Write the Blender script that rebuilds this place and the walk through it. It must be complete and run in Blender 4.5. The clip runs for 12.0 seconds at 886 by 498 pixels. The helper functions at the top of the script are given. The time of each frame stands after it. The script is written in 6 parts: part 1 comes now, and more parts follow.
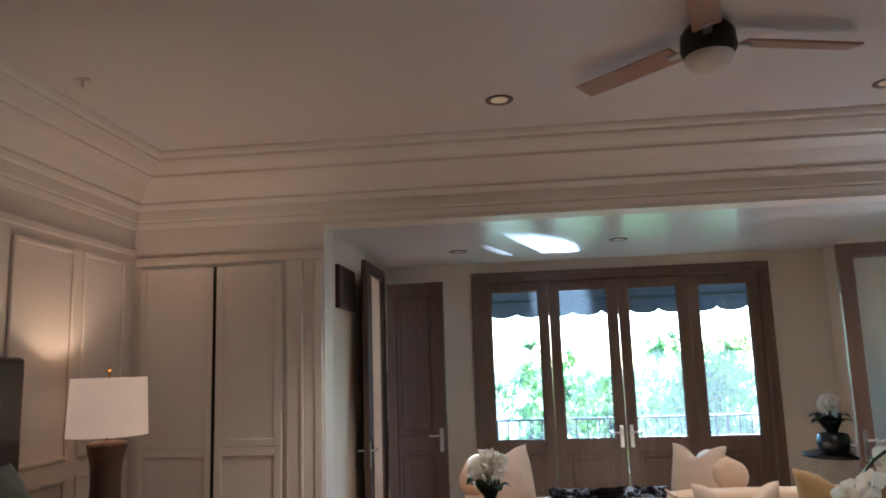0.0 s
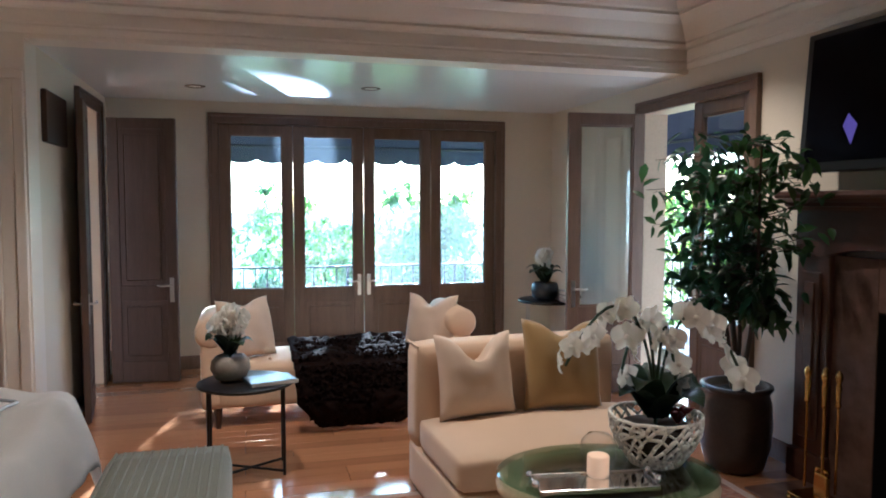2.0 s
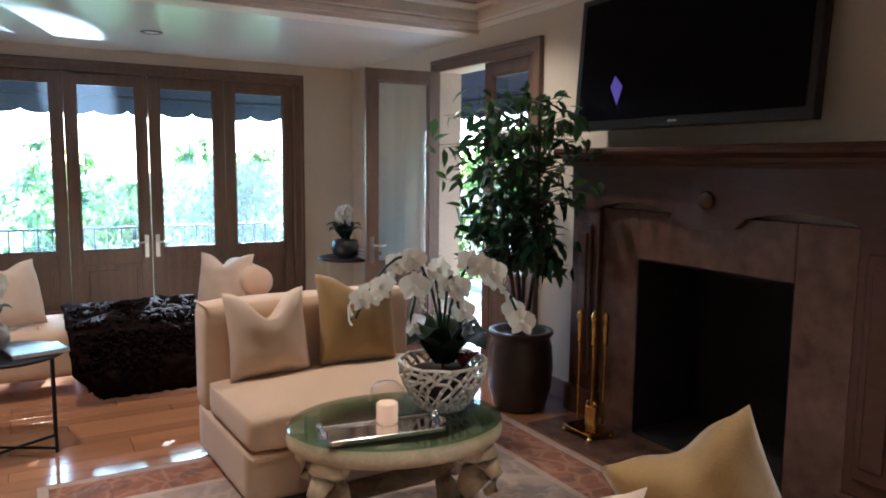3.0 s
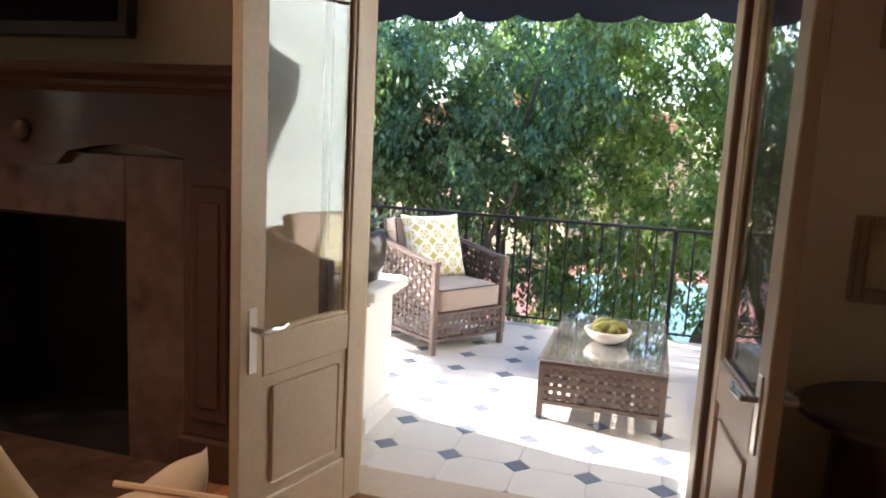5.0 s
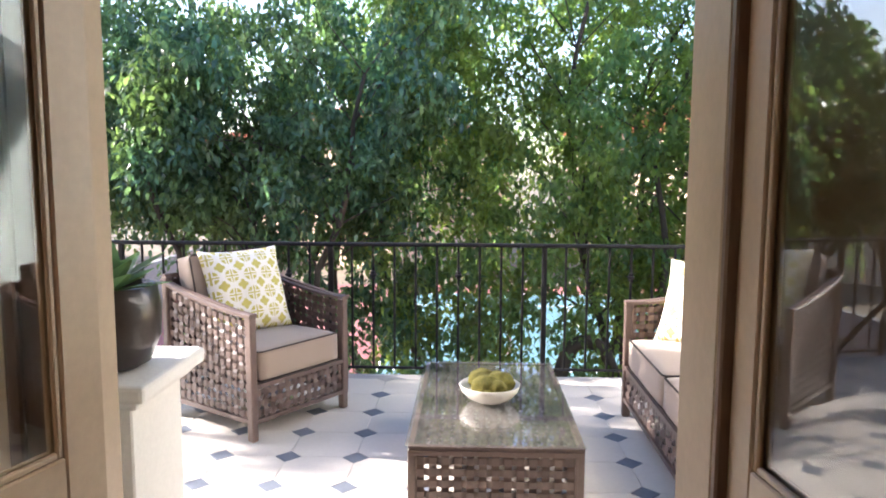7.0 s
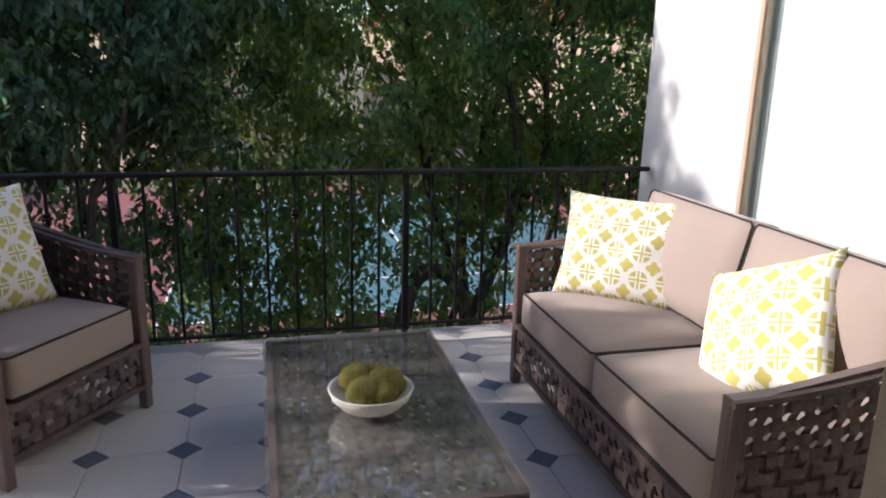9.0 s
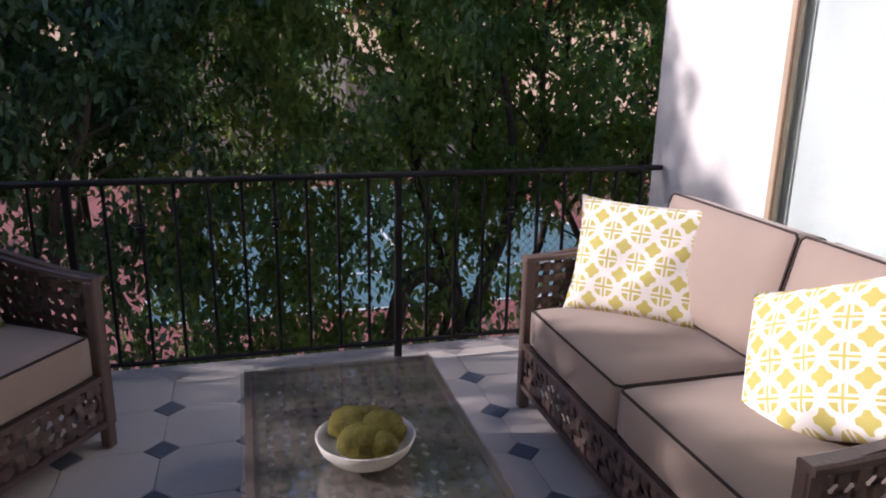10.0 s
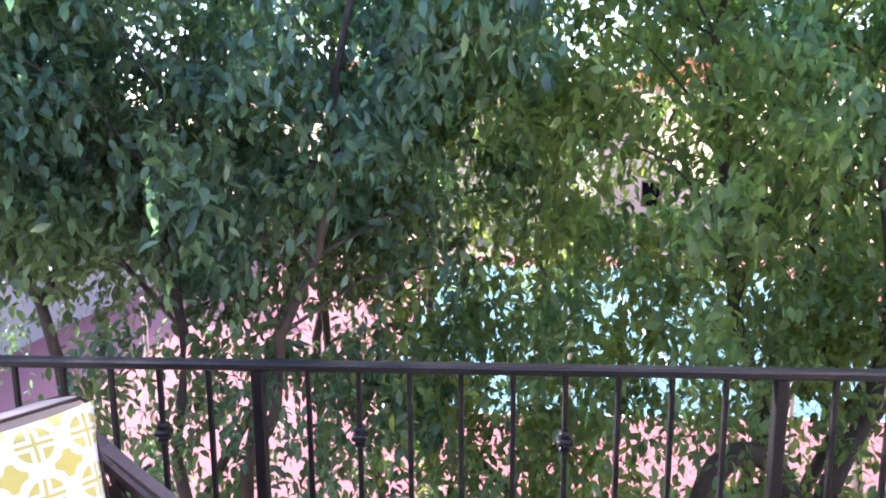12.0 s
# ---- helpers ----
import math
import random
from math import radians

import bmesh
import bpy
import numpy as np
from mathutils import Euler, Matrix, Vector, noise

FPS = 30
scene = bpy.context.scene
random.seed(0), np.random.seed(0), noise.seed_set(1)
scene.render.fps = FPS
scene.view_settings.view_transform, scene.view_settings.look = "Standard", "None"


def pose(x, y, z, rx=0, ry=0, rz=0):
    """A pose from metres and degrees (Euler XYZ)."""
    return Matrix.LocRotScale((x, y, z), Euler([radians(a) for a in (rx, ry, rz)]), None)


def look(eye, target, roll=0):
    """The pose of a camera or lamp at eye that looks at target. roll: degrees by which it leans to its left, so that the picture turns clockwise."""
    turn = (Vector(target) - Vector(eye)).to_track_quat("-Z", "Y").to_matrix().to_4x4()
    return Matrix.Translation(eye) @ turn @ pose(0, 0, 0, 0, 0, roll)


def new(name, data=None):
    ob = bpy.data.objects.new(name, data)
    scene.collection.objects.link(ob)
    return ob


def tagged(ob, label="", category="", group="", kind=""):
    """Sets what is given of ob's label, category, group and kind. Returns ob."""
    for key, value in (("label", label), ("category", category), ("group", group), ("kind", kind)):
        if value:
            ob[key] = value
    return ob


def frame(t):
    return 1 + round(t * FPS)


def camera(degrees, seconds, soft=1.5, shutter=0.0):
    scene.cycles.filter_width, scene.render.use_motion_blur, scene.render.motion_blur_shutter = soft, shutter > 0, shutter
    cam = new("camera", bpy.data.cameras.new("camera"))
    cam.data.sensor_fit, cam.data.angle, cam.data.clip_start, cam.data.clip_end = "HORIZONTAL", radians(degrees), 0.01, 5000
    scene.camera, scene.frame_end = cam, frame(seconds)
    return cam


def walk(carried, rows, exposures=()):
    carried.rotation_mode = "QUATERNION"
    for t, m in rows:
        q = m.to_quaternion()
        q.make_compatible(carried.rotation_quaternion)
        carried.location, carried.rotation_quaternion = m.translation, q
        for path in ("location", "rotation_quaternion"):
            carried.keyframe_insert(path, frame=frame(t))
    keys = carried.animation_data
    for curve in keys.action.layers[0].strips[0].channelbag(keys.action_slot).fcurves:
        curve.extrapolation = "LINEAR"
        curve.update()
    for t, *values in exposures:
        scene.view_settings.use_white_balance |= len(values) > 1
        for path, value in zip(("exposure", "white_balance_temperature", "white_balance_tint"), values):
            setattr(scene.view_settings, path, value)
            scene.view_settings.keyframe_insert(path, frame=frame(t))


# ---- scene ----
cam = camera(63.0, 12.0, soft=1.9)
PATH = [
    (0, (0.095, -0.238, 1.569), (-0.1, 1.728, 1.882), -1.9),
    (0.5, (-0.045, -0.071, 1.637), (-0.009, 1.926, 1.749), -0.7),
    (1, (-0.095, -0.099, 1.677), (0.129, 1.889, 1.654), -0.2),
    (1.5, (-0.07, -0.075, 1.668), (0.308, 1.888, 1.59), -0.0),
    (2, (-0.015, -0.001, 1.629), (0.505, 1.926, 1.502), 0.1),
    (2.5, (0.068, 0.05, 1.589), (0.781, 1.911, 1.414), 0.3),
    (3, (0.087, -0.01, 1.585), (1.083, 1.709, 1.356), 0.6),
    (3.5, (0.147, -0.055, 1.579), (1.443, 1.444, 1.307), 1.2),
    (3.7, (0.174, -0.092, 1.576), (1.587, 1.294, 1.288), 1.8),
    (5.5, (0.896, -0.055, 1.424), (2.852, 0.259, 1.145), 2.5),
    (6, (1.199, 0.047, 1.4), (3.171, 0.252, 1.144), 1.8),
    (6.5, (1.486, 0.137, 1.384), (3.467, 0.275, 1.146), 0.8),
    (6.7, (1.592, 0.159, 1.372), (3.575, 0.278, 1.143), 0.5),
    (8.3, (2.535, 0.358, 1.385), (4.482, 0.075, 1.028), 0.8),
    (8.5, (2.621, 0.374, 1.4), (4.552, 0.037, 1.0), 0.9),
    (9, (2.818, 0.408, 1.418), (4.695, -0.067, 0.917), 1.4),
    (9.5, (2.985, 0.42, 1.425), (4.812, -0.155, 0.851), 1.1),
    (10, (3.165, 0.377, 1.424), (5.025, -0.137, 0.896), 1.0),
    (10.5, (3.418, 0.272, 1.484), (5.357, 0.003, 1.07), 0.7),
    (11, (3.755, 0.295, 1.455), (5.736, 0.267, 1.182), 0.0),
    (11.5, (4.116, 0.351, 1.526), (6.091, 0.475, 1.231), -0.3),
    (12, (4.499, 0.456, 1.521), (6.464, 0.593, 1.177), -0.4),
]
EXPOSURES = [(0, 2.62, 4600, 6), (0.8, 2.74, 4520, 6), (2.5, 2.74, 4540, 7), (3.7, 2.84, 4950, 12), (5.5, 2.32, 6200, 18), (6.7, 2.22, 6100, 19), (8.3, 1.2, 5700, 19), (9.5, 0.06, 5750, 23),
             (10.5, 0.03, 5850, 36), (11, 1.15, 5550, 37), (11.5, 2.25, 5600, 35), (12, 2.55, 5600, 32)]
walk(cam, [(t, look(e, g, r)) for t, e, g, r in PATH], EXPOSURES)

# ---- world, sun and large lights ----
SUN_DIR = Vector((0.24, 1.0, 0.50)).normalized()
world = bpy.data.worlds.new("world")
scene.world = world
world.use_nodes = True
wn = world.node_tree.nodes
sky = wn.new("ShaderNodeTexSky")
sky.sky_type = "NISHITA"
sky.sun_disc = False
sky.sun_elevation = math.asin(SUN_DIR.z)
sky.sun_rotation = math.atan2(SUN_DIR.x, SUN_DIR.y)
world.node_tree.links.new(sky.outputs[0], wn["Background"].inputs[0])
wn["Background"].inputs[1].default_value = 0.15
sun = new("sun", bpy.data.lights.new("sun", "SUN"))
sun.data.energy, sun.data.angle, sun.data.color = 5.0, radians(0.6), (1.0, 0.91, 0.76)
sun.matrix_world = look(SUN_DIR * 60, (0, 0, 0))


def lamp(name, kind, at, energy, color, size=0.1, target=None, spot=60):
    d = bpy.data.lights.new(name, kind)
    d.energy, d.color = energy, color
    ob = new(name, d)
    if kind == "AREA":
        d.shape, d.size = "DISK", size
    else:
        d.shadow_soft_size = size
    if kind == "SPOT":
        d.spot_size, d.spot_blend = radians(spot), 0.6
    ob.matrix_world = look(at, target) if target else Matrix.Translation(at)
    return ob


WARM = (1.0, 0.70, 0.43)
# spot lamp added outside the french window for reflected-sun patches on the alcove ceiling
lamp("ceiling_glint_spot", "SPOT", (1.75, 11.4, 0.1), 1000, (0.95, 0.98, 1.0), 0.03, (0.30, 6.58, 2.61), 8.5)

# ---- materials ----
MATS = {}


def mat(name, color, rough=0.6, metal=0.0, var=0.12, scale=6.0, grain=60.0, bump=0.15, bump_scale=None, stretch=(1, 1, 1),
        coat=0.0, sheen=0.0, trans=0.0, rnd=0.0, emit=None, emit_strength=0.0, spec=0.5, subsurface=0.0):
    """A procedural surface: base colour varied at a large and a fine scale, uneven gloss, fine relief."""
    m = bpy.data.materials.new(name)
    m.use_nodes = True
    nt, n, l = m.node_tree, m.node_tree.nodes, m.node_tree.links
    b = n["Principled BSDF"]
    tc = n.new("ShaderNodeTexCoord")
    mp = n.new("ShaderNodeMapping")
    mp.inputs["Scale"].default_value = stretch
    l.new(tc.outputs["Object"], mp.inputs[0])
    big, fine = n.new("ShaderNodeTexNoise"), n.new("ShaderNodeTexNoise")
    big.inputs["Scale"].default_value, big.inputs["Detail"].default_value = scale, 4
    fine.inputs["Scale"].default_value, fine.inputs["Detail"].default_value = grain, 6
    for t in (big, fine):
        l.new(mp.outputs[0], t.inputs["Vector"])
    add = n.new("ShaderNodeMath")
    add.operation = "ADD"
    l.new(big.outputs[0], add.inputs[0])
    l.new(fine.outputs[0], add.inputs[1])
    src = add.outputs[0]
    if rnd:
        oi, ge, ma = n.new("ShaderNodeObjectInfo"), n.new("ShaderNodeNewGeometry"), n.new("ShaderNodeMath")
        s2 = n.new("ShaderNodeMath")
        l.new(oi.outputs["Random"], s2.inputs[0])
        l.new(ge.outputs["Random Per Island"], s2.inputs[1])
        fr = n.new("ShaderNodeMath")
        fr.operation = "FRACT"
        l.new(s2.outputs[0], fr.inputs[0])
        ma.operation = "MULTIPLY_ADD"
        ma.inputs[1].default_value = rnd
        l.new(fr.outputs[0], ma.inputs[0])
        l.new(src, ma.inputs[2])
        src = ma.outputs[0]
    mr = n.new("ShaderNodeMapRange")
    mr.inputs["From Min"].default_value, mr.inputs["From Max"].default_value = 0.6, 1.4 + rnd
    l.new(src, mr.inputs[0])
    mix = n.new("ShaderNodeMix")
    mix.data_type = "RGBA"
    mix.inputs["A"].default_value = [max(0, c * (1 - var)) for c in color] + [1]
    mix.inputs["B"].default_value = [min(1, c * (1 + var)) for c in color] + [1]
    l.new(mr.outputs[0], mix.inputs["Factor"])
    l.new(mix.outputs["Result"], b.inputs["Base Color"])
    rr = n.new("ShaderNodeMapRange")
    rr.inputs["To Min"].default_value, rr.inputs["To Max"].default_value = max(0.02, rough * 0.8), min(1, rough * 1.2)
    l.new(big.outputs[0], rr.inputs[0])
    l.new(rr.outputs[0], b.inputs["Roughness"])
    b.inputs["Metallic"].default_value = metal
    b.inputs["Specular IOR Level"].default_value = spec
    b.inputs["Coat Weight"].default_value = coat
    b.inputs["Coat Roughness"].default_value = 0.08
    b.inputs["Sheen Weight"].default_value = sheen
    b.inputs["Transmission Weight"].default_value = trans
    b.inputs["Subsurface Weight"].default_value = subsurface
    b.inputs["Subsurface Radius"].default_value = (0.02, 0.02, 0.02)
    if emit:
        b.inputs["Emission Color"].default_value = (*emit, 1)
        b.inputs["Emission Strength"].default_value = emit_strength
    if bump:
        bn = n.new("ShaderNodeBump")
        bn.inputs["Strength"].default_value, bn.inputs["Distance"].default_value = bump, 0.004
        src_b = fine.outputs[0]
        if bump_scale:
            nb = n.new("ShaderNodeTexNoise")
            nb.inputs["Scale"].default_value = bump_scale
            l.new(mp.outputs[0], nb.inputs["Vector"])
            src_b = nb.outputs[0]
        l.new(src_b, bn.inputs["Height"])
        l.new(bn.outputs[0], b.inputs["Normal"])
    MATS[name] = m
    return m


def glass_mat(name, tint=(1, 1, 1), ior=1.5, rough=0.0, pale_film=0.0, haze=0.0):
    """Thin glazing: clear, with a reflection that grows towards grazing angles."""
    m = bpy.data.materials.new(name)
    m.use_nodes = True
    n, l = m.node_tree.nodes, m.node_tree.links
    out = n["Material Output"]
    n.remove(n["Principled BSDF"])
    tr, gl, fr, mx = n.new("ShaderNodeBsdfTransparent"), n.new("ShaderNodeBsdfGlossy"), n.new("ShaderNodeLayerWeight"), n.new("ShaderNodeMixShader")
    pw, sc = n.new("ShaderNodeMath"), n.new("ShaderNodeMath")
    tr.inputs[0].default_value = (*tint, 1)
    gl.inputs["Roughness"].default_value = rough
    r0 = ((ior - 1) / (ior + 1)) ** 2
    fr.inputs[0].default_value = 0.5
    pw.operation, pw.inputs[1].default_value = "POWER", 4.0
    sc.operation, sc.inputs[1].default_value, sc.inputs[2].default_value = "MULTIPLY_ADD", 1 - r0, r0
    l.new(fr.outputs["Facing"], pw.inputs[0])
    l.new(pw.outputs[0], sc.inputs[0])
    l.new(sc.outputs[0], mx.inputs[0])
    clear = tr.outputs[0]
    if pale_film:
        df, dm = n.new("ShaderNodeBsdfDiffuse"), n.new("ShaderNodeMixShader")
        df.inputs[0].default_value = (0.75, 0.72, 0.66, 1)
        tn, tm = n.new("ShaderNodeTexNoise"), n.new("ShaderNodeMath")
        tn.inputs["Scale"].default_value = 14
        tm.operation, tm.inputs[1].default_value = "MULTIPLY", pale_film * 2
        l.new(tn.outputs[0], tm.inputs[0])
        l.new(tm.outputs[0], dm.inputs[0])
        l.new(clear, dm.inputs[1])
        l.new(df.outputs[0], dm.inputs[2])
        clear = dm.outputs[0]
    if haze:
        tz, hz = n.new("ShaderNodeBsdfTranslucent"), n.new("ShaderNodeMixShader")
        tz.inputs[0].default_value = (0.78, 0.84, 0.88, 1)
        hz.inputs[0].default_value = haze
        l.new(clear, hz.inputs[1])
        l.new(tz.outputs[0], hz.inputs[2])
        clear = hz.outputs[0]
    l.new(clear, mx.inputs[1])
    l.new(gl.outputs[0], mx.inputs[2])
    l.new(mx.outputs[0], out.inputs[0])
    return m


M_WALL = mat("wall_plaster_cream", (0.69, 0.62, 0.50), 0.75, var=0.05, scale=1.5, grain=90, bump=0.08)
M_PANEL = mat("panel_paint_cream", (0.75, 0.68, 0.59), 0.45, var=0.04, scale=1.2, grain=70, bump=0.05)
M_CEIL = mat("ceiling_paint", (0.72, 0.68, 0.64), 0.6, var=0.04, scale=0.8, grain=60, bump=0.05)
M_CEIL_A = mat("ceiling_gloss_paint", (0.80, 0.79, 0.77), 0.24, var=0.03, scale=0.7, grain=40, bump=0.03, coat=1.0)
M_CEIL_A.node_tree.nodes["Principled BSDF"].inputs["Coat Roughness"].default_value = 0.34
M_CROWN = mat("crown_paint", (0.80, 0.74, 0.65), 0.42, var=0.04, scale=1.0, grain=60, bump=0.04)
M_OAK = mat("oak_floor", (0.43, 0.205, 0.095), 0.13, var=0.30, scale=3, grain=28, bump=0.04, stretch=(0.25, 5, 5), rnd=0.9, coat=0.5)
M_TAUPE = mat("taupe_stained_wood", (0.155, 0.098, 0.066), 0.42, var=0.25, scale=4, grain=30, bump=0.1, stretch=(6, 6, 0.5))
# darker tone of M_TAUPE for the inner doors and their casing
M_TAUPE_D = mat("darker_taupe_wood", (0.098, 0.062, 0.046), 0.42, var=0.25, scale=4, grain=30, bump=0.1, stretch=(6, 6, 0.5))
M_CREAMWOOD = mat("cream_taupe_paint", (0.47, 0.37, 0.26), 0.4, var=0.10, scale=3, grain=40, bump=0.08)
M_DARKWOOD = mat("dark_walnut", (0.050, 0.024, 0.015), 0.35, var=0.3, scale=4, grain=40, bump=0.1, stretch=(1, 1, 0.3), coat=0.2)
M_MANTEL = mat("mantel_mahogany", (0.088, 0.038, 0.024), 0.42, var=0.3, scale=3, grain=30, bump=0.1, stretch=(1, 0.4, 1), coat=0.12)
M_MARBLE = mat("brown_marble", (0.15, 0.088, 0.066), 0.22, var=0.5, scale=3.5, grain=11, bump=0.03)
M_MATTEBLACK = mat("matte_black", (0.010, 0.009, 0.009), 0.9, var=0.3, scale=6, bump=0.3)
M_CREAM = mat("cream_upholstery", (0.72, 0.53, 0.36), 0.9, var=0.06, scale=4, grain=220, bump=0.35, sheen=0.3)
M_LINEN = mat("linen_pillow", (0.69, 0.54, 0.41), 0.9, var=0.08, scale=5, grain=260, bump=0.4, sheen=0.2)
M_GOLD = mat("ochre_velvet", (0.33, 0.205, 0.060), 0.7, var=0.14, scale=5, grain=200, bump=0.3, sheen=0.5)
M_WHITE = mat("white_bedding", (0.82, 0.79, 0.76), 0.85, var=0.04, scale=5, grain=120, bump=0.25)
M_OLIVE = mat("olive_quilt", (0.135, 0.13, 0.09), 0.8, var=0.12, scale=8, grain=150, bump=0.4, sheen=0.3)
M_FUR = mat("dark_brown_fur", (0.012, 0.007, 0.006), 1.0, var=0.5, scale=20, grain=160, bump=0.6, spec=0.02)
M_BLACKMET = mat("blackened_metal", (0.02, 0.017, 0.015), 0.42, metal=0.6, var=0.3, scale=10, bump=0.1)
M_IRON = mat("wrought_iron", (0.014, 0.013, 0.014), 0.5, metal=0.4, var=0.3, scale=12, grain=90, bump=0.25)
M_BRASS = mat("polished_brass", (0.72, 0.46, 0.13), 0.18, metal=1.0, var=0.12, scale=8, bump=0.05)
M_NICKEL = mat("brushed_nickel", (0.62, 0.60, 0.57), 0.3, metal=1.0, var=0.08, scale=8, bump=0.05)
M_SILVER = mat("polished_silver", (0.78, 0.77, 0.75), 0.12, metal=1.0, var=0.06, scale=8, bump=0.03)
M_POT = mat("dark_glazed_pot", (0.040, 0.030, 0.026), 0.3, var=0.3, scale=6, bump=0.1, coat=0.3)
M_STONEVASE = mat("grey_stone_vase", (0.30, 0.265, 0.225), 0.7, var=0.2, scale=9, bump=0.3)
M_CORAL = mat("white_ceramic", (0.78, 0.74, 0.66), 0.35, var=0.06, scale=12, bump=0.1)
M_PETAL = mat("orchid_petal", (0.92, 0.88, 0.80), 0.6, var=0.05, scale=20, bump=0.1, subsurface=0.2)
M_LEAFD = mat("orchid_leaf", (0.020, 0.045, 0.016), 0.35, var=0.3, scale=10, bump=0.1)
M_LEAF = mat("ficus_leaf", (0.040, 0.085, 0.024), 0.32, var=0.65, scale=1.2, grain=9, bump=0.1, rnd=1.2)
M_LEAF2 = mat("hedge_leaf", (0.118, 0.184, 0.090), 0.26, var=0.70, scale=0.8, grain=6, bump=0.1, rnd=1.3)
# lit copy of the leaf: sunlight is put into its brighter, yellower colour
M_LEAF3 = mat("painted_sunlit_leaf", (0.172, 0.232, 0.078), 0.4, var=0.5, scale=0.8, grain=6, bump=0.1, rnd=1.2)
for _m in (M_LEAF, M_LEAF2, M_LEAF3):
    _n, _l = _m.node_tree.nodes, _m.node_tree.links
    _b = _n["Principled BSDF"]
    _tl, _mx = _n.new("ShaderNodeBsdfTranslucent"), _n.new("ShaderNodeMixShader")
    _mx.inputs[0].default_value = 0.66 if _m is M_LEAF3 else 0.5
    _col = _b.inputs["Base Color"].links[0].from_socket
    # sky's bluish sheen is put into whole sprays' colour; light through a leaf comes out yellower
    _tc, _hn, _hr, _hm = _n.new("ShaderNodeTexCoord"), _n.new("ShaderNodeTexNoise"), _n.new("ShaderNodeValToRGB"), _n.new("ShaderNodeMix")
    _hn.inputs["Scale"].default_value, _hn.inputs["Detail"].default_value = 1.7, 3
    _hr.color_ramp.elements[0].position, _hr.color_ramp.elements[1].position = 0.42, 0.62
    _hm.data_type, _hm.blend_type = "RGBA", "MULTIPLY"
    _hm.inputs[7].default_value = (0.62, 0.85, 1.5, 1)
    _l.new(_tc.outputs["Object"], _hn.inputs["Vector"])
    _l.new(_hn.outputs[0], _hr.inputs[0])
    _l.new(_hr.outputs[0], _hm.inputs[0])
    _l.new(_col, _hm.inputs[6])
    _l.new(_hm.outputs[2], _b.inputs["Base Color"])
    _ym = _n.new("ShaderNodeMix")
    _ym.data_type, _ym.blend_type = "RGBA", "MULTIPLY"
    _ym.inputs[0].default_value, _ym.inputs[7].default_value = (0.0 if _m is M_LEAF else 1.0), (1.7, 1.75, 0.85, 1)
    _l.new(_hm.outputs[2], _ym.inputs[6])
    _l.new(_ym.outputs[2], _tl.inputs[0])
    _l.new(_b.outputs[0], _mx.inputs[1])
    _l.new(_tl.outputs[0], _mx.inputs[2])
    _l.new(_mx.outputs[0], _n["Material Output"].inputs[0])
_n, _l = M_PETAL.node_tree.nodes, M_PETAL.node_tree.links
_tl, _mx = _n.new("ShaderNodeBsdfTranslucent"), _n.new("ShaderNodeMixShader")
_tl.inputs[0].default_value, _mx.inputs[0].default_value = (0.9, 0.86, 0.78, 1), 0.4
_l.new(_n["Principled BSDF"].outputs[0], _mx.inputs[1])
_l.new(_tl.outputs[0], _mx.inputs[2])
_l.new(_mx.outputs[0], _n["Material Output"].inputs[0])
M_BARK = mat("ficus_bark", (0.066, 0.052, 0.042), 0.85, var=0.4, scale=9, grain=40, bump=0.6, stretch=(1, 1, 0.4))
M_REDFLOWER = mat("dark_red_bromeliad", (0.20, 0.018, 0.016), 0.5, var=0.3, scale=12, bump=0.1)
M_MOSS = mat("yellow_green_moss", (0.135, 0.118, 0.014), 0.95, var=0.45, scale=14, grain=120, bump=1.0)
M_SOIL = mat("soil", (0.03, 0.022, 0.016), 0.95, var=0.4, scale=20, bump=0.6)
M_STUCCO = mat("white_stucco", (0.78, 0.76, 0.72), 0.85, var=0.06, scale=2, grain=60, bump=0.35)
# grey of the balcony edge includes the shade along the railing
M_EDGE = mat("stone_edge_shade_grey", (0.40, 0.375, 0.35), 0.8, var=0.2, scale=3, grain=40, bump=0.3)
M_TILE = mat("cream_cement_tile", (0.66, 0.61, 0.55), 0.55, var=0.10, scale=5, grain=45, bump=0.1, rnd=0.5)
M_DOT = mat("blue_grey_tile", (0.155, 0.175, 0.215), 0.5, var=0.2, scale=6, grain=50, bump=0.1, rnd=0.5)
M_GROUT = mat("grout", (0.55, 0.51, 0.46), 0.9, var=0.15, scale=9, bump=0.3)
M_WICKER = mat("taupe_wicker", (0.128, 0.088, 0.074), 0.40, var=0.35, scale=14, grain=90, bump=0.3, rnd=0.6)
M_CUSH = mat("taupe_cushion", (0.345, 0.27, 0.22), 0.9, var=0.07, scale=5, grain=240, bump=0.35, sheen=0.2)
M_PIPING = mat("dark_piping", (0.035, 0.024, 0.020), 0.8, var=0.2, scale=20, bump=0.2)
M_NAVY = mat("navy_canvas", (0.030, 0.034, 0.058), 0.85, var=0.15, scale=4, grain=160, bump=0.3)
M_SCREEN = mat("tv_screen", (0.003, 0.003, 0.005), 0.16, var=0.1, scale=2, bump=0.0, spec=0.05)
M_VIOLET = mat("violet_reflection_glow", (0.05, 0.03, 0.09), 0.3, var=0.3, scale=25, bump=0.0, emit=(0.34, 0.20, 0.80), emit_strength=0.035)
M_PLASTIC = mat("black_plastic", (0.010, 0.010, 0.011), 0.35, var=0.2, scale=6, bump=0.05)
M_SHADE = mat("white_lampshade", (0.66, 0.52, 0.36), 0.8, var=0.04, scale=6, grain=160, bump=0.2, emit=(1.0, 0.58, 0.31), emit_strength=0.065)
